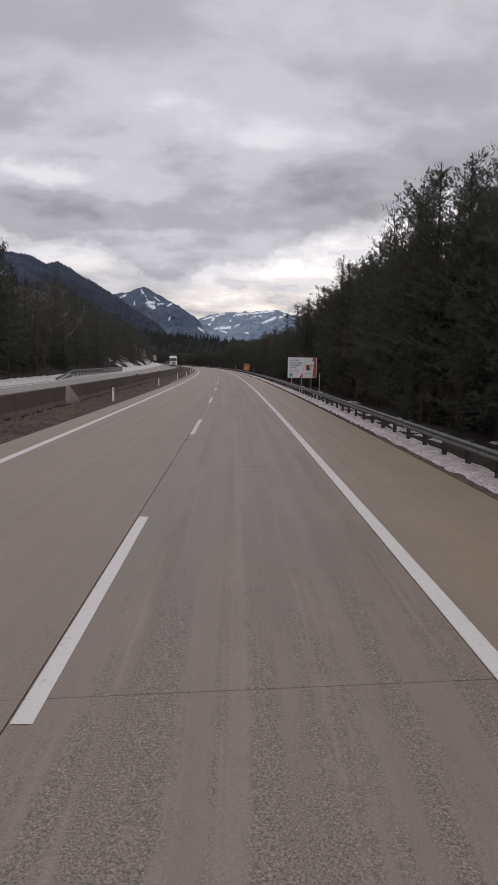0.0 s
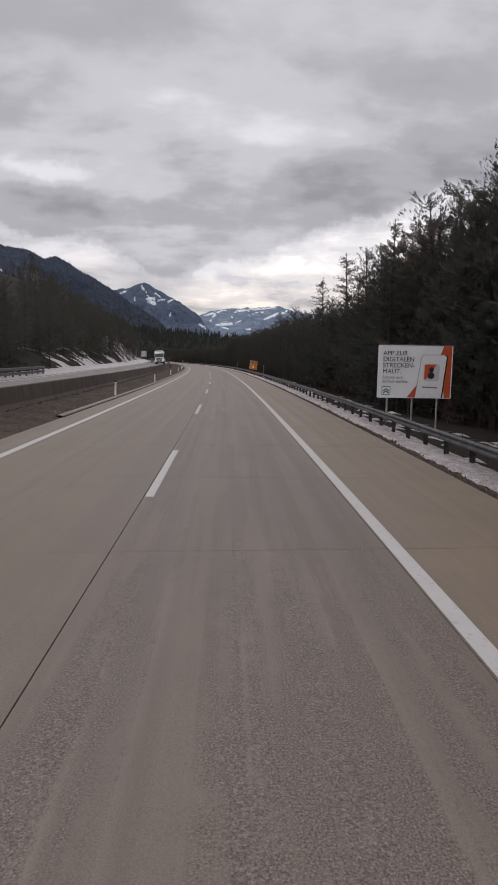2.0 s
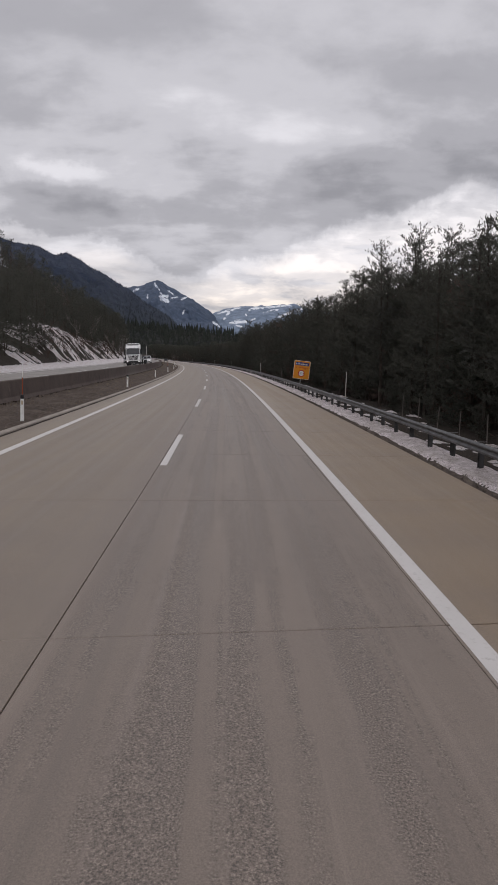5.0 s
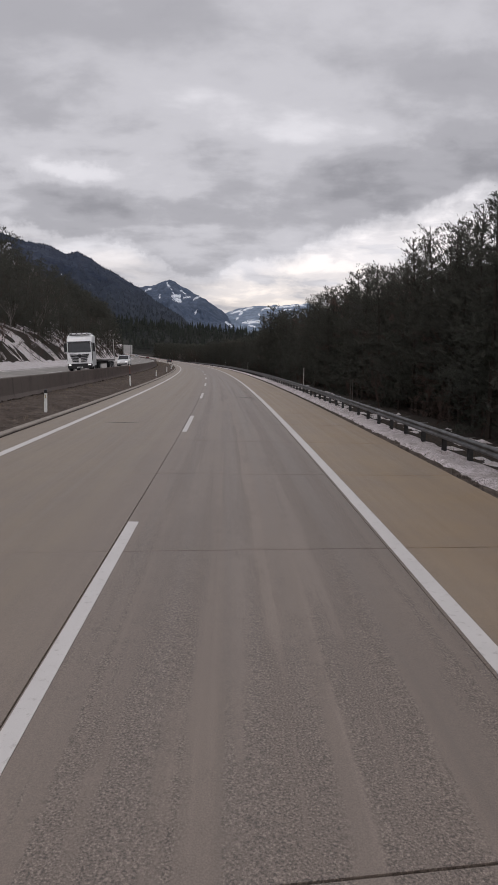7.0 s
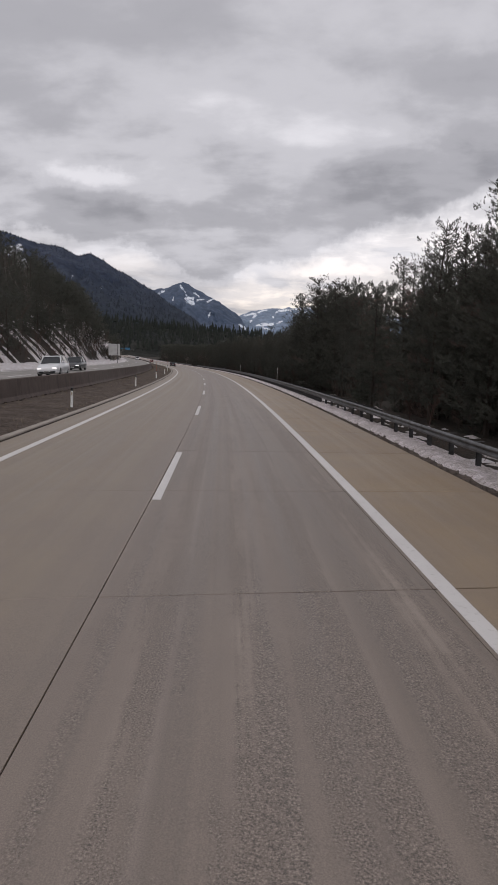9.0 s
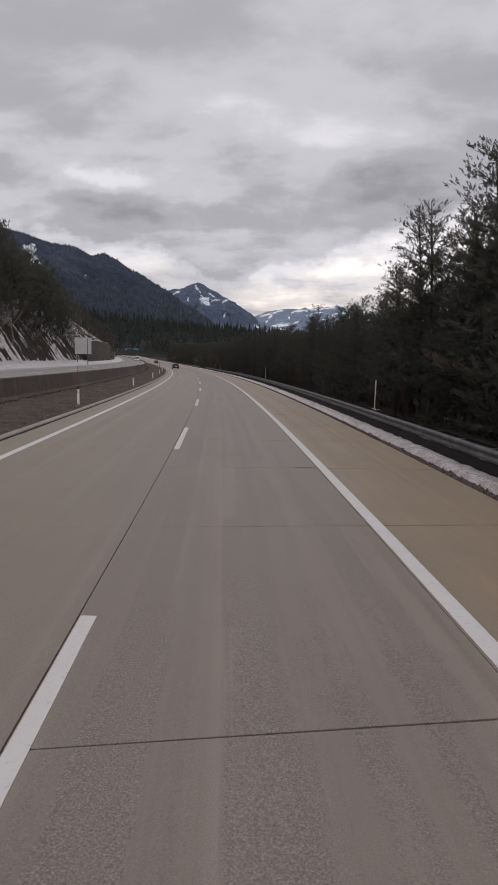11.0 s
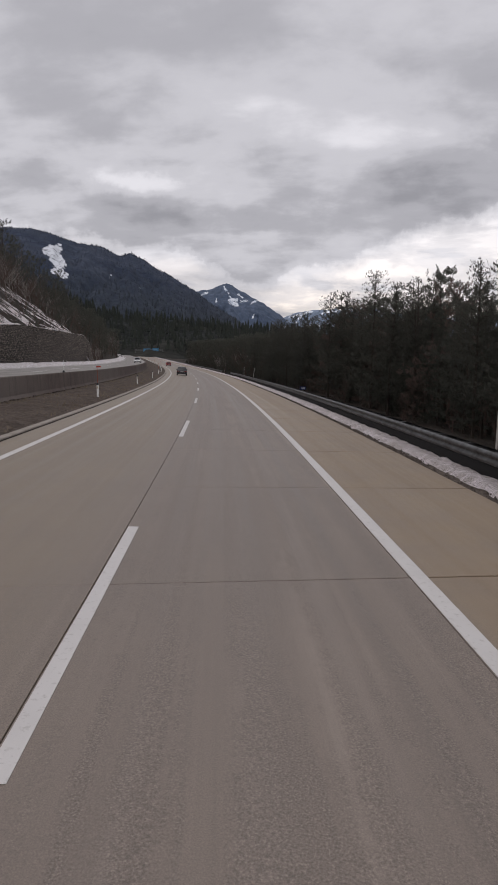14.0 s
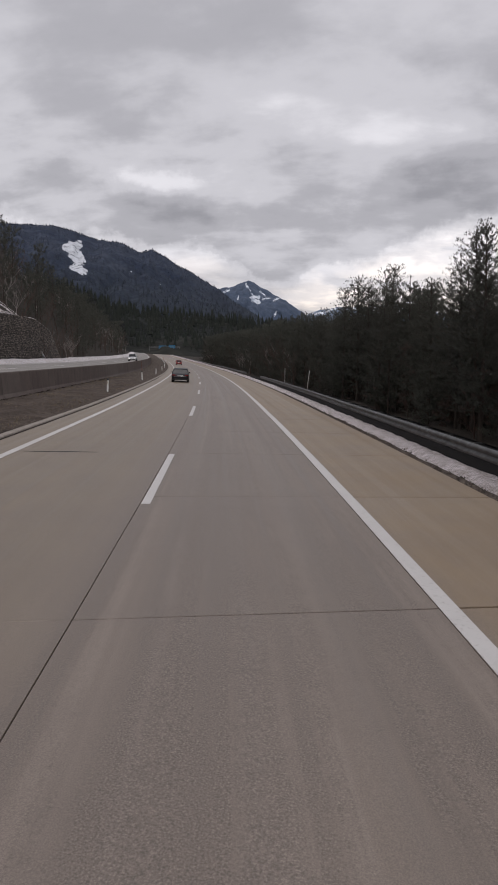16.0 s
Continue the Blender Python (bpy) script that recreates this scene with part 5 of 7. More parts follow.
# billboard: 3.4 m by 2.4 m on four posts behind the guardrail
BW, BH = 3.4, 2.4
sc = 10.0
base = land_right(71.6, sc)
board = thing("billboard", at(71.6, sc, base, -2.0), "white and red motorway information billboard on steel posts", "billboard")
zc = 2.08 - base
plate("board", round_rect(BW, BH, 0.06, 0, zc), 0.0, 0.05, SIGN_WHITE, board)
plate("frame_top", [(-BW / 2, zc + BH / 2 + 0.004), (BW / 2, zc + BH / 2 + 0.004), (BW / 2, zc + BH / 2 + 0.035), (-BW / 2, zc + BH / 2 + 0.035)], -0.02, 0.06, STEEL, board, "bare metal top edge")
x0, zt = -BW / 2, zc + BH / 2
for i, txt in enumerate(("APP ZUR", "DIGITALEN", "STRECKEN-", "MAUT.")):
    lettering("headline", txt, 0.285, x0 + 0.22, zt - 0.46 - 0.275 * i, INK, board).location.y = -0.012
for i, txt in enumerate(("Schnell und", "einfach buchen")):
    lettering("subline", txt, 0.20, x0 + 0.22, zt - 1.52 - 0.185 * i, GREY_INK, board).location.y = -0.012
plate("red_field", [(BW / 2 - 0.42, zt - 0.02), (BW / 2 - 0.05, zt - 0.02), (BW / 2 - 0.05, zt - BH + 0.03), (BW / 2 - 0.32, zt - BH + 0.03), (BW / 2 - 0.58, zt - 0.45)], -0.006, -0.001, SIGN_RED, board, "red field at the edge")
plate("red_wedge", [(-0.33, zt - BH + 0.03), (0.05, zt - BH + 0.03), (0.16, zt - 1.72)], -0.006, -0.001, SIGN_RED, board, "red wedge at the bottom")
phone = plate("phone_picture", [(0.04, zt - BH + 0.03), (1.24, zt - BH + 0.03), (1.42, zt - 0.52), (1.33, zt - 0.42), (0.36, zt - 0.43), (0.27, zt - 0.53)], -0.012, -0.007, SIGN_PALE, board, "picture of a white telephone")
for a_, b_ in (((0.04, zt - BH + 0.03), (0.27, zt - 0.53)), ((0.27, zt - 0.53), (0.36, zt - 0.43)), ((0.36, zt - 0.43), (1.33, zt - 0.42))):
    nx, nz = (Vector((b_[1] - a_[1], a_[0] - b_[0])).normalized() * 0.011)
    plate("phone_outline", [(a_[0] - nx, a_[1] - nz), (a_[0] + nx, a_[1] + nz), (b_[0] + nx, b_[1] + nz), (b_[0] - nx, b_[1] - nz)], -0.016, -0.012, GREY_INK, phone, "thin dark outline")
plate("phone_edge", [(1.24, zt - BH + 0.03), (1.30, zt - BH + 0.03), (1.48, zt - 0.52), (1.40, zt - 0.42), (1.33, zt - 0.42), (1.42, zt - 0.52)], -0.014, -0.007, INK, phone, "dark edge of the telephone")
plate("icon", round_rect(0.72, 0.78, 0.12, 0.76, zt - 1.22), -0.017, -0.013, simple("icon_grey", (0.55, 0.55, 0.57), 0.5), phone)
plate("icon_red", [(0.42, zt - 1.5), (0.44, zt - 0.86), (0.98, zt - 0.86), (0.50, zt - 1.55)], -0.021, -0.018, SIGN_RED, phone, "red corner of the icon")
plate("icon_mark", round_rect(0.30, 0.30, 0.14, 0.74, zt - 1.36), -0.025, -0.022, INK, phone, "black mark")
plate("icon_mark", round_rect(0.22, 0.24, 0.11, 0.75, zt - 1.10), -0.025, -0.022, INK, phone)
for i in range(1):
    plate("caption_bar", [(0.36, zt - 1.86), (1.05, zt - 1.88), (1.05, zt - 1.94), (0.36, zt - 1.92)], -0.017, -0.013, GREY_INK, phone)
em = plate("emblem", round_rect(0.40, 0.40, 0.02, x0 + 0.41, zt - 2.08), -0.006, -0.001, GREEN_INK, board, "square emblem with chevrons")
plate("emblem_field", round_rect(0.34, 0.34, 0.015, x0 + 0.41, zt - 2.08), -0.010, -0.007, SIGN_WHITE, em)
for dz in (0.0, -0.10):
    plate("chevron", [(x0 + 0.27, zt - 2.12 + dz), (x0 + 0.41, zt - 2.03 + dz), (x0 + 0.55, zt - 2.12 + dz), (x0 + 0.55, zt - 2.06 + dz), (x0 + 0.41, zt - 1.97 + dz), (x0 + 0.27, zt - 2.06 + dz)], -0.014, -0.011, GREEN_INK, em)
for px in (-1.2, -0.05, 1.1):
    bm = bmesh.new()
    tube(bm, (px, 0.12, -0.5), (px, 0.12, zt - 0.2), 0.05, seg=10)
    part("post", bm, POST_GREY, board)

# temporary orange sign, leaning
ss_, sc_ = 170.3, 8.65
base = land_right(ss_, sc_)
ysign = thing("temporary_sign", at(ss_, sc_, base) @ pose(0, 0, 0, 0, 6.0, 0), "orange temporary width-restriction road sign leaning to one side", "road sign")
zc = 1.52 - base
YW, YH = 1.45, 1.62
plate("board", round_rect(YW, YH, 0.06, 0, zc), 0.0, 0.03, SIGN_YELLOW, ysign)
plate("rim", round_rect(YW + 0.05, YH + 0.05, 0.07, 0, zc), 0.006, 0.026, SIGN_PALE, ysign, "pale rim")
zt = zc + YH / 2
plate("blue_field", [(-0.64, zt - 0.42), (0.64, zt - 0.42), (0.64, zt - 0.12), (-0.64, zt - 0.12)], -0.005, -0.001, SIGN_BLUE, ysign, "dark blue name field")
lettering("route", "A10", 0.27, -0.60, zt - 0.365, SIGN_PALE, ysign, stretch=0.72).location.y = -0.010
lettering("town", "Salzburg", 0.27, -0.19, zt - 0.365, SIGN_PALE, ysign, stretch=0.74).location.y = -0.010
plate("divider", [(-0.26, zt - 0.40), (-0.25, zt - 0.40), (-0.25, zt - 0.14), (-0.26, zt - 0.14)], -0.010, -0.006, SIGN_PALE, ysign)
lettering("from_word", "ab", 0.25, -0.60, zt - 0.68, RING_RED, ysign, stretch=0.75).location.y = -0.006
lettering("junction", "Pongau", 0.25, 0.02, zt - 0.68, RING_RED, ysign, stretch=0.76).location.y = -0.006
for q in (1, -1):
    plate("junction_mark", [(-0.29, zt - 0.60 + 0.05 * q), (-0.05, zt - 0.60 - 0.05 * q), (-0.05, zt - 0.56 - 0.05 * q), (-0.29, zt - 0.56 + 0.05 * q)], -0.008 - 0.002 * q, -0.005 - 0.002 * q, RING_RED, ysign)
disc = [(0.31 * math.cos(k * math.tau / 40), zt - 1.13 + 0.31 * math.sin(k * math.tau / 40)) for k in range(40)]
ringp = plate("roundel", disc, -0.006, -0.001, RING_RED, ysign, "red ring of the width limit")
plate("roundel_field", [(0.235 * math.cos(k * math.tau / 40), zt - 1.13 + 0.235 * math.sin(k * math.tau / 40)) for k in range(40)], -0.011, -0.007, SIGN_PALE, ringp)
for q in (1, -1):
    plate("width_arrow", [(0.235 * q, zt - 1.13 + 0.09 * q), (0.13 * q, zt - 1.13), (0.235 * q, zt - 1.13 - 0.09 * q)], -0.015, -0.012, RING_RED, ringp)
lettering("limit", "3,2", 0.24, -0.13, zt - 1.21, INK, ringp, stretch=0.75).location.y = -0.016
lettering("metres", "m", 0.13, 0.10, zt - 1.21, INK, ringp).location.y = -0.016
bm = bmesh.new()
tube(bm, (0, 0.07, -0.4), (0, 0.07, zt + 0.05), 0.038, seg=10)
part("post", bm, POST_GREY, ysign)
bm = bmesh.new()
box(bm, -0.16, 0.16, -0.01, 0.09, zt + 0.005, zt + 0.06, 0.01)
part("clamp", bm, STEEL, ysign, "bare metal clamp on top")

# kilometre sign
base = land_right(373.0, 8.4)
kms = thing("kilometre_sign", at(373.4, 8.75, base), "small blue kilometre sign behind the guardrail", "road sign")
zc = 0.52 - base
plate("board", round_rect(0.50, 0.27, 0.03, 0, zc), 0.0, 0.02, simple("km_blue", (0.010, 0.020, 0.085), 0.5), kms)
lettering("number", "163,0", 0.215, 0, zc - 0.075, SIGN_PALE, kms, "CENTER", 0.82).location.y = -0.006
bm = bmesh.new()
tube(bm, (0, 0.04, -0.4), (0, 0.04, zc + 0.1), 0.03)
part("post", bm, POST_GREY, kms)

# back of a large sign beyond the opposite carriageway
sb, cb_ = 362.0, -18.8
bb = thing("sign_board", at(sb, cb_, opp_rise(sb)), "plain grey metal back of a large road sign in the snow", "road sign")
bm = bmesh.new()
box(bm, -1.35, 1.35, 0, 0.06, 1.8, 4.5, 0.015)
SIGN_BACK = simple("sign_back_grey", (0.56, 0.55, 0.54), 0.5, 0.0, 0.2, 1.0)
part("board", bm, SIGN_BACK, bb)
for z in (2.3, 3.15, 4.0):
    bm = bmesh.new()
    box(bm, -1.3, 1.3, -0.03, -0.003, z - 0.018, z + 0.018)
    part("rail", bm, SIGN_BACK, bb)
for x in (-0.95, 0.75):
    bm = bmesh.new()
    box(bm, x - 0.05, x + 0.05, -0.13, -0.032, -0.5, 4.4 if x > 0 else 1.9)
    part("post", bm, STEEL, bb)

# gantry over the carriageways
gs = 880.0
gan = thing("sign_gantry", at(gs, 5.0, rise(gs) - 2.2), "steel sign gantry spanning the motorway with blue direction signs", "gantry")
for x in (-11.5, 12.0):
    bm = bmesh.new()
    box(bm, x - 0.22, x + 0.22, -0.22, 0.22, -1.0, 8.3)
    part("post", bm, STEEL, gan)
bm = bmesh.new()
for z in (7.3, 8.2):
    box(bm, -11.8, 12.3, -0.15, 0.15, z - 0.14, z + 0.14)
for k in range(16):
    x = -11.5 + 1.5 * k
    tube(bm, (x, 0, 7.3), (x + 1.5, 0, 8.2 if k % 2 == 0 else 7.3), 0.06, seg=5)
part("beam", bm, STEEL, gan)
for x0_, x1_, z0_, z1_ in ((-4.6, 1.6, 5.9, 8.9), (3.2, 8.4, 6.2, 9.4)):
    bm = bmesh.new()
    box(bm, x0_, x1_, -0.35, -0.2, z0_, z1_, 0.03)
    sg = part("sign_panel", bm, GANTRY_BLUE, gan, "blue direction sign")
    for k in range(2):
        plate("text_bar", [(x0_ + 0.5, z0_ + 0.6 + k), (x1_ - 1.0, z0_ + 0.6 + k), (x1_ - 1.0, z0_ + 0.95 + k), (x0_ + 0.5, z0_ + 0.95 + k)], -0.36, -0.353, GANTRY_TEXT, sg)

# ---- guardrail beyond the opposite carriageway ----
lg = thing("guardrail", at(66, -18, opp_rise(66)), "double galvanised guardrail at the far edge of the opposite carriageway", "guardrail")
linv = lg.matrix_basis.inverted()


def lrail(s):
    return barrier_at(s) - 8.3


for lift in (0.30, 0.68):
    me = ribbon("beam", lambda s: beam_profile(s, opp_rise(s) + lift - 0.75 * max(0.0, (68 - s) / 8), lrail(s), 1), [60 + 2.0 * i for i in range(25)], True)
    me.transform(linv)
    mesh_part("beam", me, STEEL, lg)
for i in range(21):
    s = 68 + 2.0 * i
    ob = new("rail_post", POST_ME)
    ob.parent = lg
    ob.matrix_basis = linv @ at(s, lrail(s) - 0.14, opp_rise(s)) @ Matrix.Diagonal((1, 1, 1.5, 1))

# ---- stone-basket wall at the foot of the bank ----
GAB = thing("gabion_wall", at(380, -22, opp_rise(380)), "tall dark gabion wall of small stones in wire mesh", "retaining wall")
ginv = GAB.matrix_basis.inverted()
rs = random.Random(8)
STONE_M = Mat("basket_stone", 0.9)
STONE_M.color(STONE_M.mix(STONE_M.rnd(True), (0.030, 0.026, 0.023), (0.250, 0.215, 0.190)))
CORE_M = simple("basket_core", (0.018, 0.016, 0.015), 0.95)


def wall_c(s):
    return barrier_at(s) - 11.2


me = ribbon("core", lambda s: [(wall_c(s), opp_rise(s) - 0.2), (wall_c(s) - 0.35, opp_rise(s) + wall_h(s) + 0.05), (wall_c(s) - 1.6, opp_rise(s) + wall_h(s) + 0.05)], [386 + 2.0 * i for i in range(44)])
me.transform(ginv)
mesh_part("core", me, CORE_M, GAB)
verts, faces = [], []
for i in range(375):
    s0 = 386.5 + 0.23 * i
    hh = wall_h(s0)
    for j in range(int(hh / 0.21) + 1):
        s1 = s0 + (0.115 if j % 2 else 0) + rs.uniform(-0.07, 0.07)
        z = opp_rise(s1) + 0.05 + 0.21 * j + rs.uniform(-0.06, 0.06)
        c = wall_c(s1) - 0.35 * (0.21 * j) / max(hh, 0.5) + 0.02
        w, h, d = rs.uniform(0.06, 0.15), rs.uniform(0.05, 0.13), rs.uniform(0.03, 0.12)
        n = len(verts)
        for ds, dz, dc in ((-w, 0, 0), (0, -h, 0), (w, 0, 0), (0, h, 0), (rs.uniform(-0.03, 0.03), rs.uniform(-0.03, 0.03), d)):
            x, y = xy(s1 + ds, c + dc)
            verts.append((x, y, z + dz))
        faces += [(n, n + 1, n + 4), (n + 1, n + 2, n + 4), (n + 2, n + 3, n + 4), (n + 3, n, n + 4)]
me = from_lists("stones", verts, faces)
me.transform(ginv)
tagged(mesh_part("stones", me, STONE_M.m, GAB), kind="stuff")
me = ribbon("coping_snow", lambda s: [(wall_c(s) - 0.30 - 0.5 * k, opp_rise(s) + wall_h(s) + (0.02 if k in (0,) else 0.16 + 0.10 * noisy(s, k, 2, 0.6))) for k in range(5)], [388 + 1.0 * i for i in range(84)], True)
snowcap = mesh_part("snow_patch", me, SNOW, None)
tagged(snowcap, "snow lying along the top of the stone wall", "snow", kind="stuff")

# snow lying in patches on the bank
verts, faces = [], []
rs = random.Random(31)
for k in range(420):
    s0 = rs.uniform(120, 462)
    wallish = 366 < s0 < 474
    off = rs.uniform(4.2, 20) if wallish else rs.uniform(2.0, 11)
    if rs.random() > float(np.interp(s0, [120, 200, 300, 360, 470, 520], [0.25, 0.7, 0.8, 1.0, 0.9, 0.3])):
        continue
    c0, r0 = barrier_at(s0) - 8.8 - off, rs.uniform(0.5, 2.2)
    n = len(verts)
    ph = rs.uniform(0, 6)
    slope = rs.uniform(-0.5, 0.5)
    for j, rr in enumerate((0.0, 0.55, 1.0)):
        for q in range(1 if j == 0 else 14):
            a = q * math.tau / 14
            rad = r0 * rr * (1 + 0.35 * math.sin(3 * a + ph) + 0.22 * math.sin(7 * a + 2 * ph))
            ds, dc = 0.75 * rad * math.cos(a), 1.3 * rad * math.sin(a)
            ds += slope * dc
            c = c0 + dc
            x, y = xy(s0 + ds, c)
            verts.append((x, y, bank_z(s0 + ds, c) + (0.14, 0.12, -0.08)[j]))
    faces += [(n, n + 1 + q, n + 1 + (q + 1) % 14) for q in range(14)]
    faces += [(n + 1 + q, n + 15 + q, n + 15 + (q + 1) % 14, n + 1 + (q + 1) % 14) for q in range(14)]
patches = mesh_part("snow_patches", from_lists("snow_patches", verts, faces, True), SNOW, None)
tagged(patches, "patches of old snow on the wooded bank", "snow", kind="stuff")
# the open slope above the wall lies under broken snow


def slope_snow(s):
    pts = []
    fade = min(1.0, (s - 366) / 10.0, (462 - s) / 10.0)
    for i in range(34):
        off = 3.3 + 0.45 * i
        c = barrier_at(s) - 8.8 - off
        edge = min(1.0, i / 1.0, (33 - i) / 8.0)
        cover = -0.16 + 0.38 * noisy(s, c, 3, 0.33) + 0.42 * noisy(s, c, 6, 1.1) + 0.34 * noisy(s, c, 9, 2.9)
        if 0 < i < 5:
            cover = max(cover, 0.10 + 0.12 * noisy(s, c, 2, 1.5))
        pts.append((c, bank_z(s, c) + min(0.22, cover) * (1.0 if fade > 0.9 else 0.8) - 0.45 * (1 - edge) - 0.4 * (1 - fade)))
    return pts


def foot_snow(s):
    """Broken snow lying on the steep face and the foot of the bank before the stone wall begins."""
    pts = []
    fade = min(1.0, (s - 110) / 12.0, (386 - s) / 3.0)
    bias = float(np.interp(s, [110, 180, 196, 206, 238, 262, 300, 335, 386], [-0.36, -0.33, -0.30, -0.25, -0.27, -0.32, -0.32, -0.26, -0.20]))
    for i in range(27):
        c = barrier_at(s) - 8.8 - 1.8 - 0.27 * i
        edge = min(1.0, i / 1.0, (26 - i) / 7.0)
        d = c - barrier_at(s)
        cover = bias - (0.042 if s < 250 else 0.020) * i + 0.30 * noisy(s, d, 4, 0.35) + 0.34 * noisy(s - 0.9 * d, 0.5 * d, 7, 0.75) + 0.55 * noisy(s, d, 9, 1.5)
        if i < 6:
            cover += 0.36 - 0.06 * i
        pts.append((c, bank_z(s, c) + max(-0.25, min(0.20, cover)) - 0.4 * (1 - edge) - 0.4 * (1 - fade)))
    return pts


tagged(mesh_part("snow_field", ribbon("snow_field", foot_snow, [110 + 0.4 * i for i in range(690)], True), BROKEN_SNOW, None), "broken old snow on the steep foot of the wooded bank", "snow", kind="stuff")
tagged(mesh_part("snow_field", ribbon("snow_field", slope_snow, [366 + 0.4 * i for i in range(240)], True), BROKEN_SNOW, None), "broken old snow on the open slope above the stone wall", "snow", kind="stuff")
# and beside the guardrail on the right
verts, faces = [], []
for k in range(420):
    s0, c0, r0 = rs.uniform(20, 330), 8.6 + abs(rs.gauss(0, 1.4)), rs.uniform(0.12, 0.5)
    n = len(verts)
    ph = rs.uniform(0, 6)
    for j, rr in enumerate((0.0, 1.0)):
        for q in range(1 if j == 0 else 11):
            a = q * math.tau / 11
            rad = r0 * rr * (1 + 0.35 * math.sin(3 * a + ph) + 0.22 * math.sin(5 * a + 2 * ph))
            x, y = xy(s0 + 1.5 * rad * math.cos(a), c0 + rad * math.sin(a))
            verts.append((x, y, land_right(s0 + 1.5 * rad * math.cos(a), c0 + rad * math.sin(a)) + (0.09, -0.03)[j]))
    faces += [(n, n + 1 + q, n + 1 + (q + 1) % 11) for q in range(11)]
tagged(mesh_part("snow_patches", from_lists("snow_patches", verts, faces, True), SNOW, None), "small snow remnants on the litter behind the guardrail", "snow", kind="stuff")

# a low snowy bank where the motorway bends out of sight
verts, faces = [], []
for i in range(61):
    c = -27 + 0.75 * i
    x, y = xy(905.0, c)
    p = heading(905.0)
    top = 8.1 + 0.25 * noisy(c, 1.0, 2.0, 0.30) + 0.30 * noisy(c, 5.0, 2.0, 1.1)
    for back, z in ((-2.2, 5.6), (-0.8, top - 0.25), (0.4, top), (3.0, 6.6)):
        verts.append((x - back * math.sin(p), y + back * math.cos(p), z))
    if i:
        n = 4 * i
        faces += [(n - 4 + j, n + j, n + j + 1, n - 3 + j) for j in range(3)]
tagged(mesh_part("snow_bank", from_lists("snow_bank", verts, faces, True), SNOW, None), "snow-covered bank beyond the gantry at the bend", "snow", kind="stuff")

# snow-laden bushes at the foot of the bank


def snowy_bush(seed, h, load=2, big=0.8):
    r = random.Random(seed)
    wood = bare_tree(seed, h, 3)
    white = Soup()
    tips = [Vector(v) for v in wood.v if v[2] > 0.25 * h]
    for p in r.sample(tips, min(300 if big < 2 else 380, len(tips))):
        for _ in range(load):
            u = Vector((r.gauss(0, 1), r.gauss(0, 1), r.gauss(0, 0.5))).normalized() * r.uniform(0.05, 0.15) * big
            w = u.cross(Vector((0, 0, 1))).normalized() * r.uniform(0.04, 0.10) * big
            white.tri(p - u + w, p + u, p - w + Vector((0, 0, 0.05 * big + 0.16 * (big - 1))))
    ob = new("snowy_bush")
    mesh_part("branchwork", wood.mesh("branchwork", TWIG), None, ob)
    tagged(mesh_part("snow_load", white.mesh("snow_load", SNOW), None, ob), kind="stuff")
    return ob


BUSHES = [snowy_bush(90 + i, 4.0) for i in range(3)]
for s, off, h in ((196, 3.6, 3.8), (201, 4.5, 4.6), (207, 3.8, 3.4), (214, 4.2, 4.4), (222, 3.6, 2.6), (231, 4.0, 3.0), (243, 3.6, 2.6), (258, 4.0, 3.0), (322, 3.8, 3.2), (333, 4.5, 5.0), (340, 4.2, 4.4), (347, 4.0, 5.0), (352, 5.0, 6.0), (357, 3.4, 3.6), (366, 4.0, 4.6), (371, 4.4, 5.5), (376, 6, 3.6), (384, 7, 2.6), (392, 6, 2.2), (344, 7, 5), (338, 8, 5), (350, 9, 6), (358, 8, 6), (362, 11, 6), (400, 7, 2.2), (412, 8, 2.4), (388, 9, 2.6), (395, 11, 2.4), (405, 12, 2.6), (420, 7, 2.0), (426, 10, 2.4), (378, 10, 3.4), (383, 13, 3.0), (368, 8, 4.5), (372, 12, 4.0), (329, 4.2, 4.0), (336, 5.5, 4.6), (343, 3.8, 3.6), (354, 6.5, 5.0), (361, 5.0, 4.0), (434, 8, 2.2), (415, 12, 2.4), (379, 3.4, 3.2), (383, 3.0, 3.0), (386, 2.7, 2.8)):
    cc = barrier_at(s) - 8.8 - off
    ob = copy_thing(rt.choice(BUSHES), at(s, cc, bank_z(s, cc) - 0.1, rt.uniform(0, 360)))
    ob.scale = (h / 4 * 1.2, h / 4 * 1.2, h / 4)
    tagged(ob, "leafless bush laden with clumps of snow", "bush", "snowy bushes")


def tube_mesh(h, r):
    bm = bmesh.new()
    tube(bm, (0, 0, 0), (0, 0, h), r, r * 0.8, 6)
    me = bpy.data.meshes.new("stake")
    bm.to_mesh(me)
    bm.free()
    return me


STAKE_WOOD = bark("weathered_stake_wood", (0.095, 0.084, 0.076), (0.16, 0.14, 0.128))
# slim stakes and stems along the forest edge
FENCE = [(109.3 + 2.75 * i, 11.0, 1.45 if i % 4 else 1.6) for i in range(14)] + [(130.5, 11.6, 3.4), (131.4, 11.7, 3.2), (205, 11.0, 2.2), (206, 11.0, 2.2), (301.6, 9.6, 2.0)]
for i, (s, c, h) in enumerate(FENCE):
    stake = mesh_part("stake", tube_mesh(0.85 * h, 0.023), STAKE_WOOD, None)
    stake.matrix_basis = at(s, c, land_right(s, c) - 0.1) @ pose(0, 0, 0, rt.uniform(-3, 3), rt.uniform(-3, 3), 0)
    tagged(stake, "thin pale wooden stake at the forest edge", "stake", "forest edge stakes")

# dry grass and brush on the median
rs = random.Random(12)
soup = Soup()
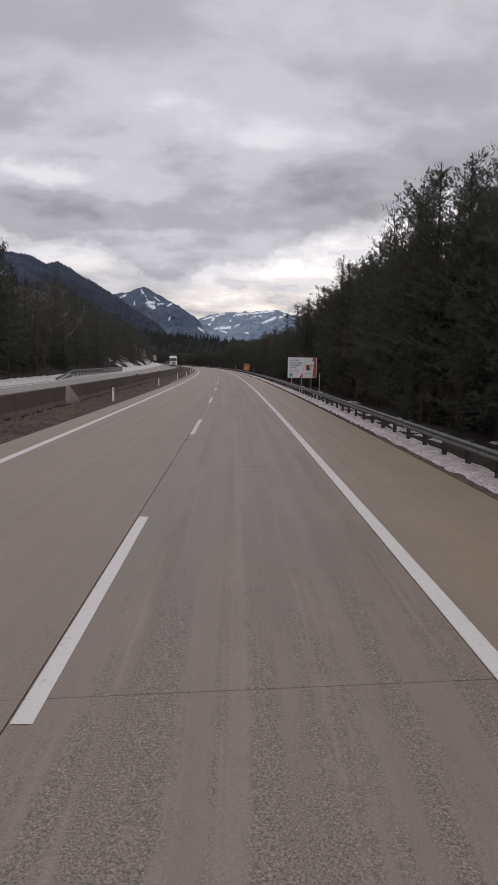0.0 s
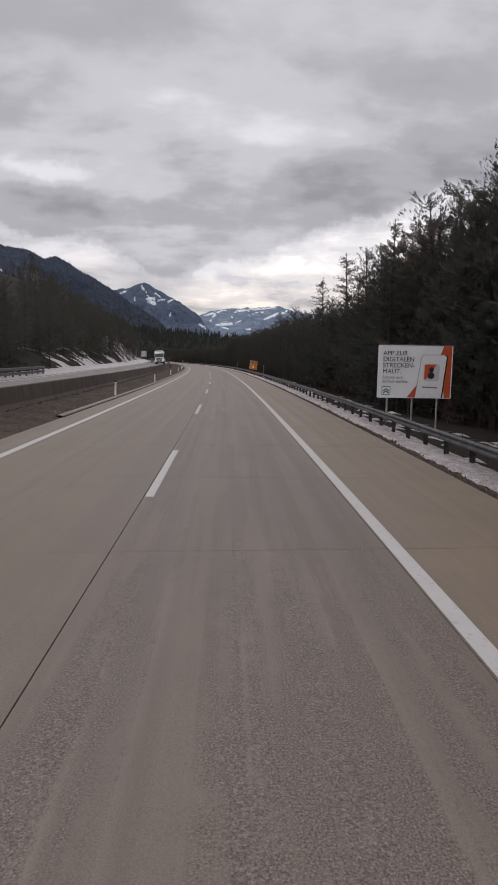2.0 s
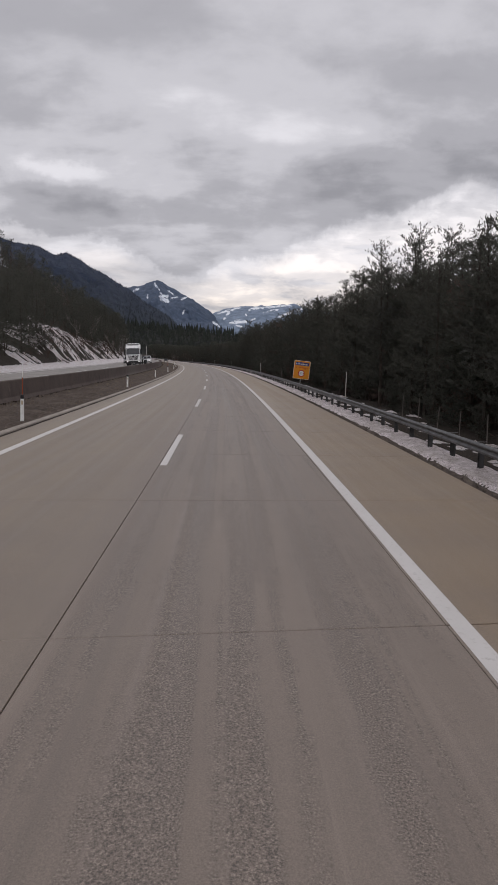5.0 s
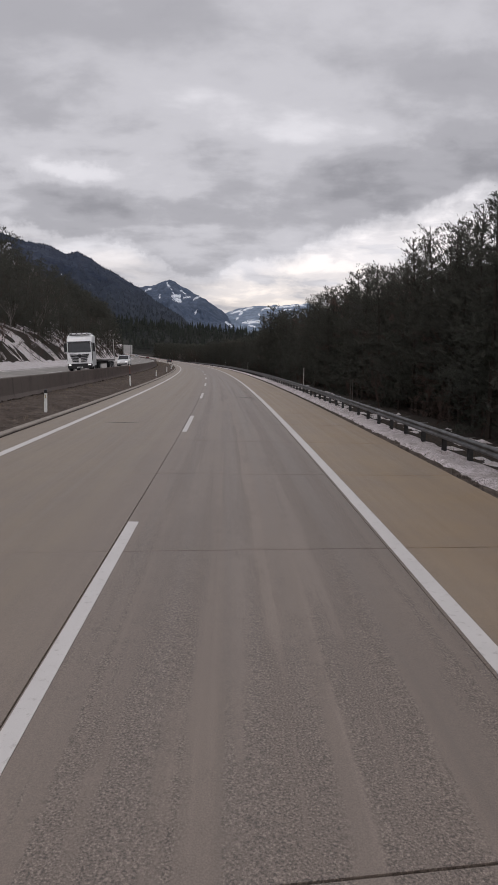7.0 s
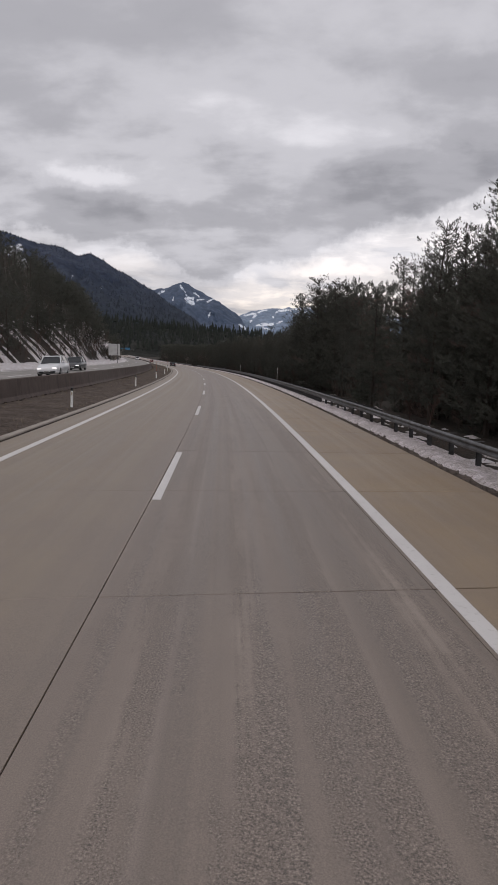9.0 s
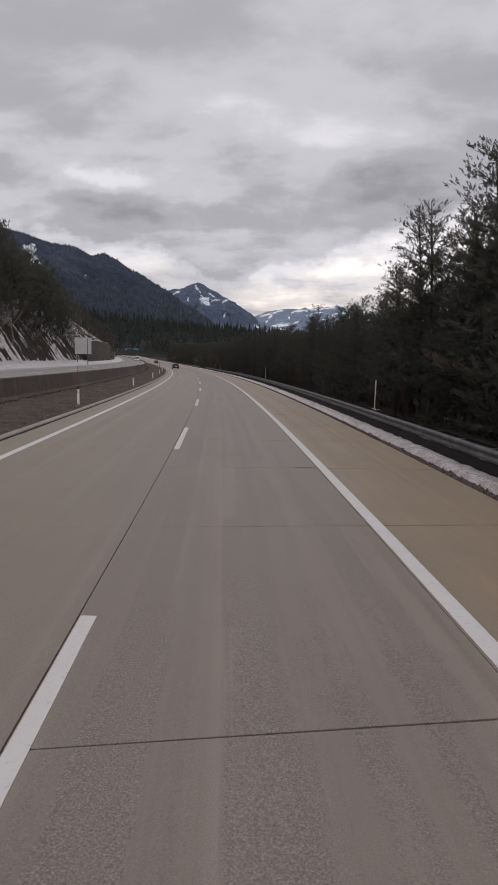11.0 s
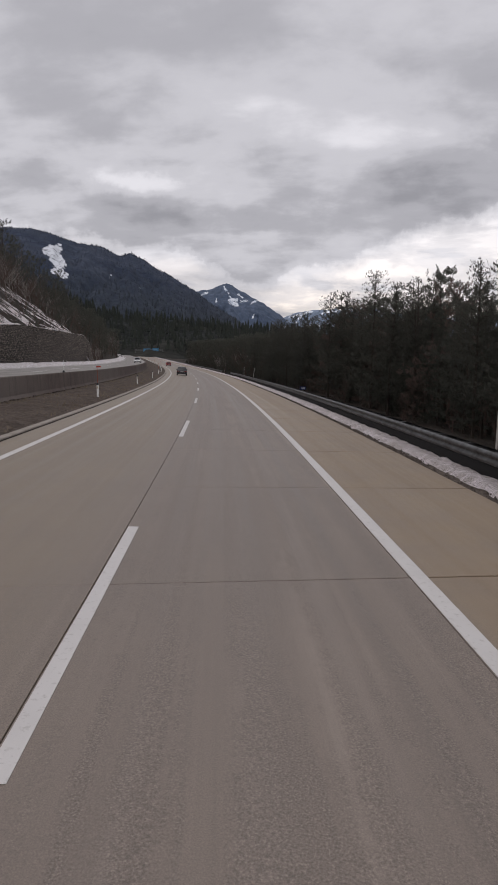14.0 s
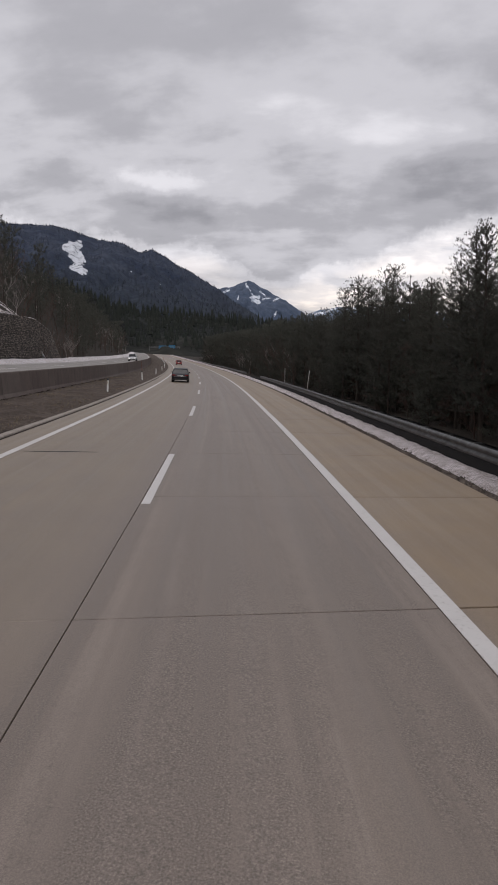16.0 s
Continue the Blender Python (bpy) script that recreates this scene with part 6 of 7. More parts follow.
for k in range(9500):
    s0 = rs.uniform(5, 440) if k % 3 else rs.uniform(330, 440)
    b = barrier_at(s0)
    c0 = rs.uniform(b + 0.1, EDGE_L - 0.5)
    if noisy(s0, c0, 7, 0.25) + 0.35 * noisy(s0, c0, 1, 1.3) < 0.08:
        continue
    x, y = xy(s0, c0)
    z = road_z(s0, c0) + 0.04
    for _ in range(3):
        a, h = rs.uniform(0, math.tau), rs.uniform(0.05, 0.20)
        soup.tri((x + 0.012 * math.cos(a), y + 0.012 * math.sin(a), z - 0.03), (x - 0.012 * math.cos(a), y - 0.012 * math.sin(a), z - 0.03), (x + rs.gauss(0, 0.07), y + rs.gauss(0, 0.07), z + h))
STRAW = needles("dry_grass", (0.16, 0.125, 0.085), (0.26, 0.21, 0.15))
tagged(new("dry_grass", soup.mesh("dry_grass", STRAW)), "sparse dry grass and weeds on the median", "grass", kind="stuff")
soup = Soup()
for k in range(9000):
    s0, c0 = rs.uniform(5, 420), 8.4 + abs(rs.gauss(0, 1.5))
    x, y = xy(s0, c0)
    z = land_right(s0, c0)
    d = Vector((rs.gauss(0, 1), rs.gauss(0, 1), abs(rs.gauss(0.3, 0.4)))).normalized() * rs.uniform(0.1, 0.4)
    w = d.cross(Vector((0, 0, 1))).normalized() * 0.012
    p = Vector((x, y, z + 0.01))
    soup.tri(p - w, p + w, p + d)
BRUSH = needles("dead_brush", (0.055, 0.040, 0.032), (0.12, 0.085, 0.065))
tagged(new("brush", soup.mesh("brush", BRUSH)), "dead twigs and weeds behind the guardrail", "brush", kind="stuff")

# clods and stones on the median
soup = Soup()
for k in range(7000):
    s0 = rs.uniform(8, 430)
    c0 = rs.uniform(barrier_at(s0) + 0.05, EDGE_L - 0.4)
    x, y = xy(s0, c0)
    z, rr = road_z(s0, c0) + 0.03, abs(rs.gauss(0, 0.035)) + 0.018
    q = [Vector((x + rr * rs.uniform(0.7, 1.4) * math.cos(a), y + rr * rs.uniform(0.7, 1.4) * math.sin(a), z)) for a in (0.3, 1.9, 3.4, 5.0)]
    top = Vector((x + rs.gauss(0, 0.01), y + rs.gauss(0, 0.01), z + 0.02 + rr * rs.uniform(0.5, 1.1)))
    for i in range(4):
        soup.tri(q[i], q[(i + 1) % 4], top)
# near-black lumps drawn in for the shadow gap at the barrier's foot
soup_foot = Soup()
for k in range(5200):
    s0 = rs.uniform(20, 440)
    c0 = barrier_at(s0) + abs(rs.gauss(0, 0.12))
    x, y = xy(s0, c0)
    z, rr = road_z(s0, c0) + 0.02, abs(rs.gauss(0, 0.03)) + 0.022
    q = [Vector((x + rr * rs.uniform(0.7, 1.4) * math.cos(a), y + rr * rs.uniform(0.7, 1.4) * math.sin(a), z)) for a in (0.3, 1.9, 3.4, 5.0)]
    top = Vector((x + rs.gauss(0, 0.02), y + rs.gauss(0, 0.02), z + 0.015 + rr * rs.uniform(0.4, 0.9)))
    for i in range(4):
        soup_foot.tri(q[i], q[(i + 1) % 4], top)
tagged(new("rubble", soup_foot.mesh("rubble", needles("barrier_foot_shade", (0.018, 0.014, 0.012), (0.050, 0.038, 0.031)))), "dark lumps along the foot of the median barrier, standing for its shadow gap", "rubble", kind="stuff")
CLOD = needles("soil_clods", (0.060, 0.046, 0.038), (0.23, 0.19, 0.16))
tagged(new("clods", soup.mesh("clods", CLOD)), "loose clods and stones on the median soil", "stones", kind="stuff")

# grit and small stones between the hard shoulder and the snow
soup = Soup()
for k in range(9000):
    s0, c0 = rs.uniform(20, 420), 6.80 + abs(rs.gauss(0.12, 0.16))
    x, y = xy(s0, c0)
    z, rr = road_z(s0, c0) - 0.025, abs(rs.gauss(0, 0.020)) + 0.012
    q = [Vector((x + rr * rs.uniform(0.7, 1.4) * math.cos(a), y + rr * rs.uniform(0.7, 1.4) * math.sin(a), z)) for a in (0.3, 2.4, 4.5)]
    top = Vector((x, y, z + 0.02 + rr * rs.uniform(0.6, 1.3)))
    for i in range(3):
        soup.tri(q[i], q[(i + 1) % 3], top)
tagged(new("grit", soup.mesh("grit", needles("verge_grit", (0.05, 0.040, 0.034), (0.20, 0.17, 0.15)))), "loose grit and small stones along the hard shoulder", "grit", kind="stuff")

# dark asphalt repairs along the sawn joints
PATCH = simple("asphalt_repair", (0.030, 0.029, 0.029), 0.92, 0.0, 0.4, 12.0)


def repair(s0, c0, half_c, half_s, seed):
    r = random.Random(seed)
    verts, n = [], 22
    for k in range(n):
        a = k * math.tau / n
        wob = r.uniform(0.78, 1.12)
        ss, cc = s0 + half_s * (math.sin(a) if math.sin(a) > 0 else 0.25 * math.sin(a)) * wob, c0 + half_c * math.cos(a) * wob
        x, y = xy(ss + SKEW * (cc - 1.8), cc)
        verts.append((x, y, road_z(ss, cc) + 0.003))
    ob = mesh_part("asphalt_patch", from_lists("asphalt_patch", verts, [tuple(range(n))]), PATCH, road)
    return ob


SKEW = 0.14
for row in ((200.1, 3.05, 0.62, 0.34, 1), (316.3, 3.40, 0.30, 0.24, 2), (305.75, 3.42, 0.28, 0.22, 3), (182.8, -2.45, 0.75, 0.10, 4), (384.4, -2.9, 1.0, 0.10, 5), (16.8, -0.08, 0.11, 0.13, 6), (267.24, 3.36, 0.34, 0.07, 7)):
    repair(*row)

# ---- vehicles ----
TYRE = simple("tyre_rubber", (0.018, 0.018, 0.018), 0.85)
RIM = steel("alloy_rim", 0.45, 0.35)
GLASS = Mat("car_window", 0.05, 0.0, 0.6).color((0.012, 0.014, 0.016)).m
LAMP_RED = simple("tail_lamp", (0.22, 0.012, 0.012), 0.25)
LAMP_CLEAR = simple("head_lamp", (0.70, 0.72, 0.75), 0.15)
LAMP_CLEAR.node_tree.nodes["Principled BSDF"].inputs["Emission Color"].default_value = (1.0, 0.96, 0.9, 1)
LAMP_CLEAR.node_tree.nodes["Principled BSDF"].inputs["Emission Strength"].default_value = 0.7
PLATE = simple("number_plate", (0.72, 0.72, 0.70), 0.5)
TRIM = simple("black_trim", (0.015, 0.015, 0.016), 0.5)
CHROME = steel("chrome", 0.7, 0.15)


def coat(name, col, metal=0.2):
    k = Mat(name, 0.28, metal, 0.5)
    k.color(k.mix(k.ramp(k.noise(1.4, 6.0), [(0.4, 0.0), (0.75, 0.5)]), col, tuple(0.7 * v + 0.008 for v in col)))
    k.b.inputs["Coat Weight"].default_value = 0.2
    return k.m


def loft(stations):
    """Closed skin through cross-sections, each a list of points."""
    bm = bmesh.new()
    rings = [[bm.verts.new(p) for p in st] for st in stations]
    n = len(rings[0])
    for a, b in zip(rings, rings[1:]):
        for i in range(n):
            bm.faces.new((a[i], a[(i + 1) % n], b[(i + 1) % n], b[i]))
    bm.faces.new(rings[0][::-1])
    bm.faces.new(rings[-1])
    bmesh.ops.recalc_face_normals(bm, faces=bm.faces[:])
    return bm


def wheel(parent, x, y, r, w=0.22):
    bm = bmesh.new()
    prof = [(-w / 2, r * 0.66), (-w / 2, r * 0.92), (-w / 2 + 0.03, r), (w / 2 - 0.03, r), (w / 2, r * 0.92), (w / 2, r * 0.66)]
    seg = 20
    ring = [[bm.verts.new((x + px, y + pr * math.cos(k * math.tau / seg), r + pr * math.sin(k * math.tau / seg))) for px, pr in prof] for k in range(seg)]
    for k in range(seg):
        for i in range(len(prof) - 1):
            bm.faces.new((ring[k][i], ring[k][i + 1], ring[(k + 1) % seg][i + 1], ring[(k + 1) % seg][i]))
    wob = part("wheel", bm, TYRE, parent)
    bm = bmesh.new()
    tube(bm, (x - w * 0.42, y, r), (x + w * 0.42, y, r), r * 0.66, seg=16)
    for k in range(5):
        a = k * math.tau / 5
        tube(bm, (x + math.copysign(w * 0.44, x), y, r), (x + math.copysign(w * 0.44, x), y + r * 0.6 * math.cos(a), r + r * 0.6 * math.sin(a)), 0.035, seg=4)
    part("rim", bm, RIM, wob)
    return wob


def car(name, m, label, paint, length=4.9, width=1.87, height=1.46, tall=0.0, wagon=True, group=""):
    """A passenger car; its nose points along +y."""
    ob = thing(name, m, label, "car", group)
    L, W, H = length / 2, width / 2, height
    belt = 0.62 * H + tall * 0.1
    secs = []
    for y, lo, hi, k in ((-L, 0.42, belt * 0.86, 0.80), (-L + 0.10, 0.28, belt * 0.98, 0.93), (-L + 0.6, 0.22, belt, 0.99), (-0.5, 0.20, belt * 0.99, 1.0), (0.7, 0.20, belt * 0.97, 1.0),
                         (L - 1.25, 0.20, belt * 0.93, 0.99), (L - 0.5, 0.22, belt * 0.84, 0.95), (L - 0.12, 0.28, belt * 0.72, 0.86), (L, 0.38, belt * 0.60, 0.72)):
        w = W * k
        half = [(0, lo), (w * 0.86, lo), (w * 0.97, lo + 0.12), (w, lo + 0.55 * (hi - lo)), (w * 0.955, hi - 0.06), (w * 0.88, hi), (0, hi + 0.03)]
        secs.append([(x, y, z) for x, z in half] + [(-x, y, z) for x, z in half[-2:0:-1]])
    body = part("body", loft(secs), paint, ob)
    body.data.polygons.foreach_set("use_smooth", [True] * len(body.data.polygons))
    bm = bmesh.new()
    rear_top = -L + (0.55 if wagon else 1.15)
    rear_base = -L + (0.22 if wagon else 0.45)
    gh = []
    for y, z, k in ((rear_base, belt - 0.02, 0.88), (rear_top, H - 0.05, 0.70), (0.25, H - 0.02, 0.71), (L - 1.3, belt * 0.93, 0.86)):
        gh.append((y, z, k))
    base_pts = [(gh[0][0], 0.88), (rear_top + 0.1, 0.91), (0.2, 0.91), (gh[3][0], 0.88)]
    secs = [[(-W * kb, yb, belt - 0.04), (W * kb, yb, belt - 0.04), (W * kt, yt, zt_), (-W * kt, yt, zt_)] for (yb, kb), (yt, zt_, kt) in zip(base_pts, gh)]
    part("windows", loft(secs), GLASS, ob, "dark glazing")
    secs = []
    for y, z, k in ((rear_top - 0.06, H - 0.065, 0.70), (rear_top + 0.08, H - 0.015, 0.715), (-0.4, H, 0.73), (0.18, H - 0.01, 0.72), (0.34, H - 0.045, 0.70)):
        secs.append([(-W * k, y, z - 0.03), (W * k, y, z - 0.03), (W * k * 0.93, y, z + 0.012), (-W * k * 0.93, y, z + 0.012)])
    part("roof", loft(secs), paint, ob)
    for x in (-1, 1):
        bm = bmesh.new()
        tube(bm, (x * W * 0.89, base_pts[0][0] + 0.02, belt - 0.03), (x * W * 0.71, rear_top, H - 0.05), 0.055, 0.045, 6)
        part("rear_pillar", bm, paint, ob)
        bm = bmesh.new()
        tube(bm, (x * W * 0.89, gh[3][0] - 0.02, belt * 0.94), (x * W * 0.72, 0.26, H - 0.04), 0.045, 0.04, 6)
        part("front_pillar", bm, paint, ob)
        bm = bmesh.new()
        tube(bm, (x * W * 0.915, -0.35, belt - 0.03), (x * W * 0.725, -0.35, H - 0.03), 0.04, 0.035, 6)
        part("middle_pillar", bm, paint, ob)
        if wagon:
            bm = bmesh.new()
            tube(bm, (x * W * 0.64, rear_top + 0.1, H + 0.045), (x * W * 0.64, 0.15, H + 0.045), 0.018, seg=6)
            part("roof_rail", bm, CHROME, ob)
    for x in (-1, 1):
        for y in (-L + 0.95, L - 0.95):
            wheel(ob, x * (W - 0.13), y, 0.33 + tall * 0.04)
        bm = bmesh.new()
        box(bm, min(x * W * 0.93, x * W * 1.10), max(x * W * 0.93, x * W * 1.10), L - 1.75, L - 1.58, belt, belt + 0.15, 0.03)
        part("mirror", bm, paint, ob)
        bm = bmesh.new()
        box(bm, min(x * W * 0.48, x * W * 0.90), max(x * W * 0.48, x * W * 0.90), -L - 0.012, -L + 0.12, belt * 0.74, belt * 0.90, 0.03)
        part("tail_light", bm, LAMP_RED, ob)
        bm = bmesh.new()
        box(bm, min(x * W * 0.42, x * W * 0.82), max(x * W * 0.42, x * W * 0.82), L - 0.16, L + 0.012, belt * 0.52, belt * 0.66, 0.03)
        part("headlight", bm, LAMP_CLEAR, ob)
    bm = bmesh.new()
    box(bm, -W * 0.82, W * 0.82, -L - 0.035, -L + 0.2, 0.26, 0.44, 0.04)
    part("rear_bumper", bm, TRIM, ob, "black lower bumper")
    bm = bmesh.new()
    box(bm, -W * 0.70, W * 0.70, L - 0.15, L + 0.03, 0.27, 0.46, 0.04)
    part("grille", bm, TRIM, ob, "black grille")
    bm = bmesh.new()
    box(bm, -W * 0.70, W * 0.70, -L - 0.02, -L + 0.02, belt * 0.66, belt * 0.69)
    part("trim_strip", bm, CHROME, ob, "chrome strip across the tail")
    for y0, y1 in ((-L - 0.025, -L + 0.03), (L - 0.02, L + 0.04)):
        bm = bmesh.new()
        box(bm, -0.26, 0.26, y0, y1, belt * (0.715 if y0 < 0 else 0.34), belt * (0.715 if y0 < 0 else 0.34) + 0.11)
        npl = part("number_plate", bm, PLATE, ob)
        bm = bmesh.new()
        zz = belt * (0.715 if y0 < 0 else 0.34)
        box(bm, -0.18, 0.18, (y0 - 0.006) if y0 < 0 else y1 + 0.001, (y0 - 0.001) if y0 < 0 else y1 + 0.006, zz + 0.035, zz + 0.075)
        part("plate_bar", bm, INK, npl)
    return ob


def opp_at(s, off):
    return at(s, barrier_at(s) - off, opp_z(s, off)) @ pose(0, 0, 0, 0, math.degrees(math.atan(0.05)), 180)


car("estate_car", at(437, -2.1) @ pose(0, 0, 0, 0, math.degrees(math.atan(FALL)), 0), "black estate car seen from behind in the fast lane", coat("black_car_paint", (0.010, 0.011, 0.016)))
car("red_car", at(560, -2.0), "small dark red hatchback far ahead in the fast lane", coat("red_car_paint", (0.26, 0.016, 0.014)), 4.2, 1.78, 1.45)
car("black_car", opp_at(241, 5.4), "black hatchback coming along the opposite carriageway", coat("black_oncoming_paint", (0.012, 0.012, 0.014)), 4.4, 1.8, 1.48, group="oncoming cars")
car("white_suv", opp_at(258, 2.7), "white sport utility car coming along the opposite carriageway", coat("white_car_paint", (0.66, 0.66, 0.67), 0.0), 4.5, 1.84, 1.64, 0.6, group="oncoming cars")
car("dark_car", opp_at(277, 4.6), "dark grey car coming along the opposite carriageway", coat("grey_car_paint", (0.035, 0.036, 0.040)), 4.5, 1.8, 1.48, group="oncoming cars")
car("silver_car", opp_at(505, 2.5), "pale silver car far off on the opposite carriageway", coat("silver_car_paint", (0.55, 0.55, 0.56)), 4.5, 1.8, 1.5, group="oncoming cars")


def truck(m):
    """Cab with an empty flatbed semi-trailer; its nose points along +y."""
    ob = thing("lorry", m, "white lorry cab pulling an empty dark flatbed trailer", "lorry")
    white = coat("lorry_white", (0.80, 0.80, 0.80), 0.0)
    secs = []
    for y, z0, z1, k in ((-1.9, 0.9, 3.35, 0.97), (-1.8, 0.7, 3.62, 1.0), (-0.6, 0.6, 3.68, 1.0), (-0.12, 0.55, 3.42, 0.99), (0.10, 0.5, 2.9, 0.975), (0.22, 0.5, 1.95, 0.965), (0.30, 0.5, 1.2, 0.96), (0.28, 0.48, 1.0, 0.95)):
        w = 1.24 * k
        secs.append([(-w, y, z0), (w, y, z0), (w, y, z1 - 0.12), (w * 0.93, y, z1), (-w * 0.93, y, z1), (-w, y, z1 - 0.12)])
    part("cab", loft(secs), white, ob)
    plate_pts = [(-1.13, 1.98), (1.13, 1.98), (1.08, 2.90), (-1.08, 2.90)]
    bm = bmesh.new()
    panel(bm, plate_pts, -0.02, 0.02)
    bmesh.ops.transform(bm, matrix=Matrix.Translation((0, 0.245, 0)) @ pose(0, 0, 0, 0, 0, 0), verts=bm.verts[:])
    for v in bm.verts:
        v.co.y += -(v.co.z - 2.02) * 0.14
    part("windscreen", bm, GLASS, ob, "dark windscreen")
    bm = bmesh.new()
    box(bm, -1.12, 1.12, 0.02, 0.30, 2.94, 3.02, 0.02)
    part("sun_visor", bm, simple("tinted_visor", (0.05, 0.05, 0.055), 0.3), ob)
    for i in range(5):
        for x in (-1, 1):
            z = 1.70 - 0.16 * i
            bm = bmesh.new()
            panel(bm, [(x * 0.10, z - 0.06), (x * (0.92 - 0.06 * i), z), (x * (0.92 - 0.06 * i), z + 0.09), (x * 0.10, z + 0.03)][::x], 0.28, 0.345)
            part("grille_slat", bm, TRIM, ob)
    bm = bmesh.new()
    tube(bm, (0, 0.28, 1.60), (0, 0.36, 1.60), 0.19, seg=20)
    part("grille_boss", bm, TRIM, ob, "round dark boss in the grille")
    bm = bmesh.new()
    box(bm, -1.05, 1.05, -1.7, -0.35, 3.62, 3.86, 0.10)
    part("roof_fairing", bm, white, ob)
    bm = bmesh.new()
    box(bm, -1.2, 1.2, 0.0, 0.40, 0.36, 0.86, 0.06)
    part("bumper", bm, TRIM, ob, "black bumper")
    for x in (-1, 1):
        bm = bmesh.new()
        box(bm, min(x * 0.78, x * 1.12), max(x * 0.78, x * 1.12), 0.3, 0.42, 0.66, 0.82, 0.03)
        part("headlight", bm, LAMP_CLEAR, ob)
        bm = bmesh.new()
        box(bm, min(x * 1.27, x * 1.50), max(x * 1.27, x * 1.50), 0.0, 0.12, 2.0, 2.85, 0.04)
        part("mirror", bm, TRIM, ob)
        bm = bmesh.new()
        panel(bm, [(-0.8, 2.05), (-0.1, 2.05), (-0.2, 2.75), (-0.8, 2.75)], -0.01, 0.01)
        bmesh.ops.transform(bm, matrix=Matrix.Translation((x * 1.245, 0, 0)) @ pose(0, 0, 0, 0, 0, 90), verts=bm.verts[:])
        part("side_window", bm, GLASS, ob)
        for y in (-0.75, -4.2, -11.0, -12.3, -13.6):
            wheel(ob, x * 1.05, y, 0.50, 0.34)
    bm = bmesh.new()
    box(bm, -0.5, 0.5, -14.6, -1.9, 0.75, 1.05)
    box(bm, -1.24, 1.24, -14.8, -3.0, 1.05, 1.22)
    part("trailer_bed", bm, simple("trailer_steel", (0.06, 0.055, 0.05), 0.6), ob, "dark empty flatbed")
    bm = bmesh.new()
    box(bm, -1.0, 1.0, -2.9, -2.3, 1.0, 2.3, 0.05)
    part("locker", bm, simple("dark_red_locker", (0.16, 0.02, 0.02), 0.5), ob, "dark red box behind the cab")
    bm = bmesh.new()
    box(bm, -1.22, -1.14, -14.75, -14.67, 1.22, 3.6)
    part("tail_pole", bm, simple("pale_tail_pole", (0.5, 0.48, 0.46), 0.6), ob, "pale upright pole at the trailer's end")
    bm = bmesh.new()
    box(bm, -0.98, 0.98, -0.30, -0.20, 3.62, 3.70, 0.02)
    part("lamp_bar", bm, TRIM, ob, "dark lamp bar over the windscreen")
    for x in (-0.75, -0.25, 0.25, 0.75):
        bm = bmesh.new()
        tube(bm, (x, -0.20, 3.74), (x, -0.13, 3.74), 0.10, 0.11, 12)
        part("roof_lamp", bm, CHROME, ob)
    for x in (-1, 1):
        bm = bmesh.new()
        box(bm, min(x * 1.20, x * 1.245), max(x * 1.20, x * 1.245), 0.02, 0.20, 1.1, 2.9, 0.02)
        part("corner_deflector", bm, TRIM, ob)
    bm = bmesh.new()
    box(bm, -0.27, 0.27, 0.40, 0.415, 0.44, 0.55)
    pl = part("number_plate", bm, PLATE, ob)
    bm = bmesh.new()
    box(bm, -0.18, 0.18, 0.416, 0.421, 0.475, 0.515)
    part("plate_bar", bm, INK, pl)
    return ob


truck(opp_at(223, 2.9))
for kind in BUSHES:
    for o in (*kind.children, kind):
        bpy.data.objects.remove(o)
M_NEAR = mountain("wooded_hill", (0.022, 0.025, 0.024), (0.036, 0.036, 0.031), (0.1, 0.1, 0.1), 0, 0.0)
# haze painted into the forest's blue; the last colour is the clearer foot
M_LEFT = mountain("hazy_wooded_mountain", (0.036, 0.050, 0.084), (0.068, 0.082, 0.116), (0.12, 0.14, 0.17), 600, 0.0, ((0.16, 0.17, 0.19), (0.62, 0.64, 0.68)), 1.7, 0.018, (0.030, 0.037, 0.040))
# peak and range: distance haze painted in as pale blue wood and rock
M_PEAK = mountain("hazy_snowy_peak", (0.085, 0.115, 0.172), (0.122, 0.152, 0.210), (0.20, 0.26, 0.34), 300, 0.0, ((0.30, 0.36, 0.44), (0.66, 0.69, 0.74)), 2.8, 0.013)
M_FAR = mountain("hazy_snowy_range", (0.20, 0.26, 0.35), (0.27, 0.33, 0.42), (0.36, 0.42, 0.50), 420, 0.50, ((0.52, 0.57, 0.64), (0.74, 0.77, 0.81)), 2.8, 0.012)

LEFT_AZ = [-60, -45, -32, -27, -25, -23.6, -22.7, -21.3, -20.4, -18.4, -17.2, -16.1, -15, -14.3, -13, -12.2, -10.9, -9.5, -8.6, -7, -6, -4.5]
LEFT_EL = [8.8, 9.4, 9.9, 10.0, 10.05, 10.08, 9.9, 9.5, 9.25, 9.05, 8.42, 8.64, 8.17, 7.65, 7.05, 6.55, 5.85, 4.8, 4.3, 3.35, 2.2, 0.3]
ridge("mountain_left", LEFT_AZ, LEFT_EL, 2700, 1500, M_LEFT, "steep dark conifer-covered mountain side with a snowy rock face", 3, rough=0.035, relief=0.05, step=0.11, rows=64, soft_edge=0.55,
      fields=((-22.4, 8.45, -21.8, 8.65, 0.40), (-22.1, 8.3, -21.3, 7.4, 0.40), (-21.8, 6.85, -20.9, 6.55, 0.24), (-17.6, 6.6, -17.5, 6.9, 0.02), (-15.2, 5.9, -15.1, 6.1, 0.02)))
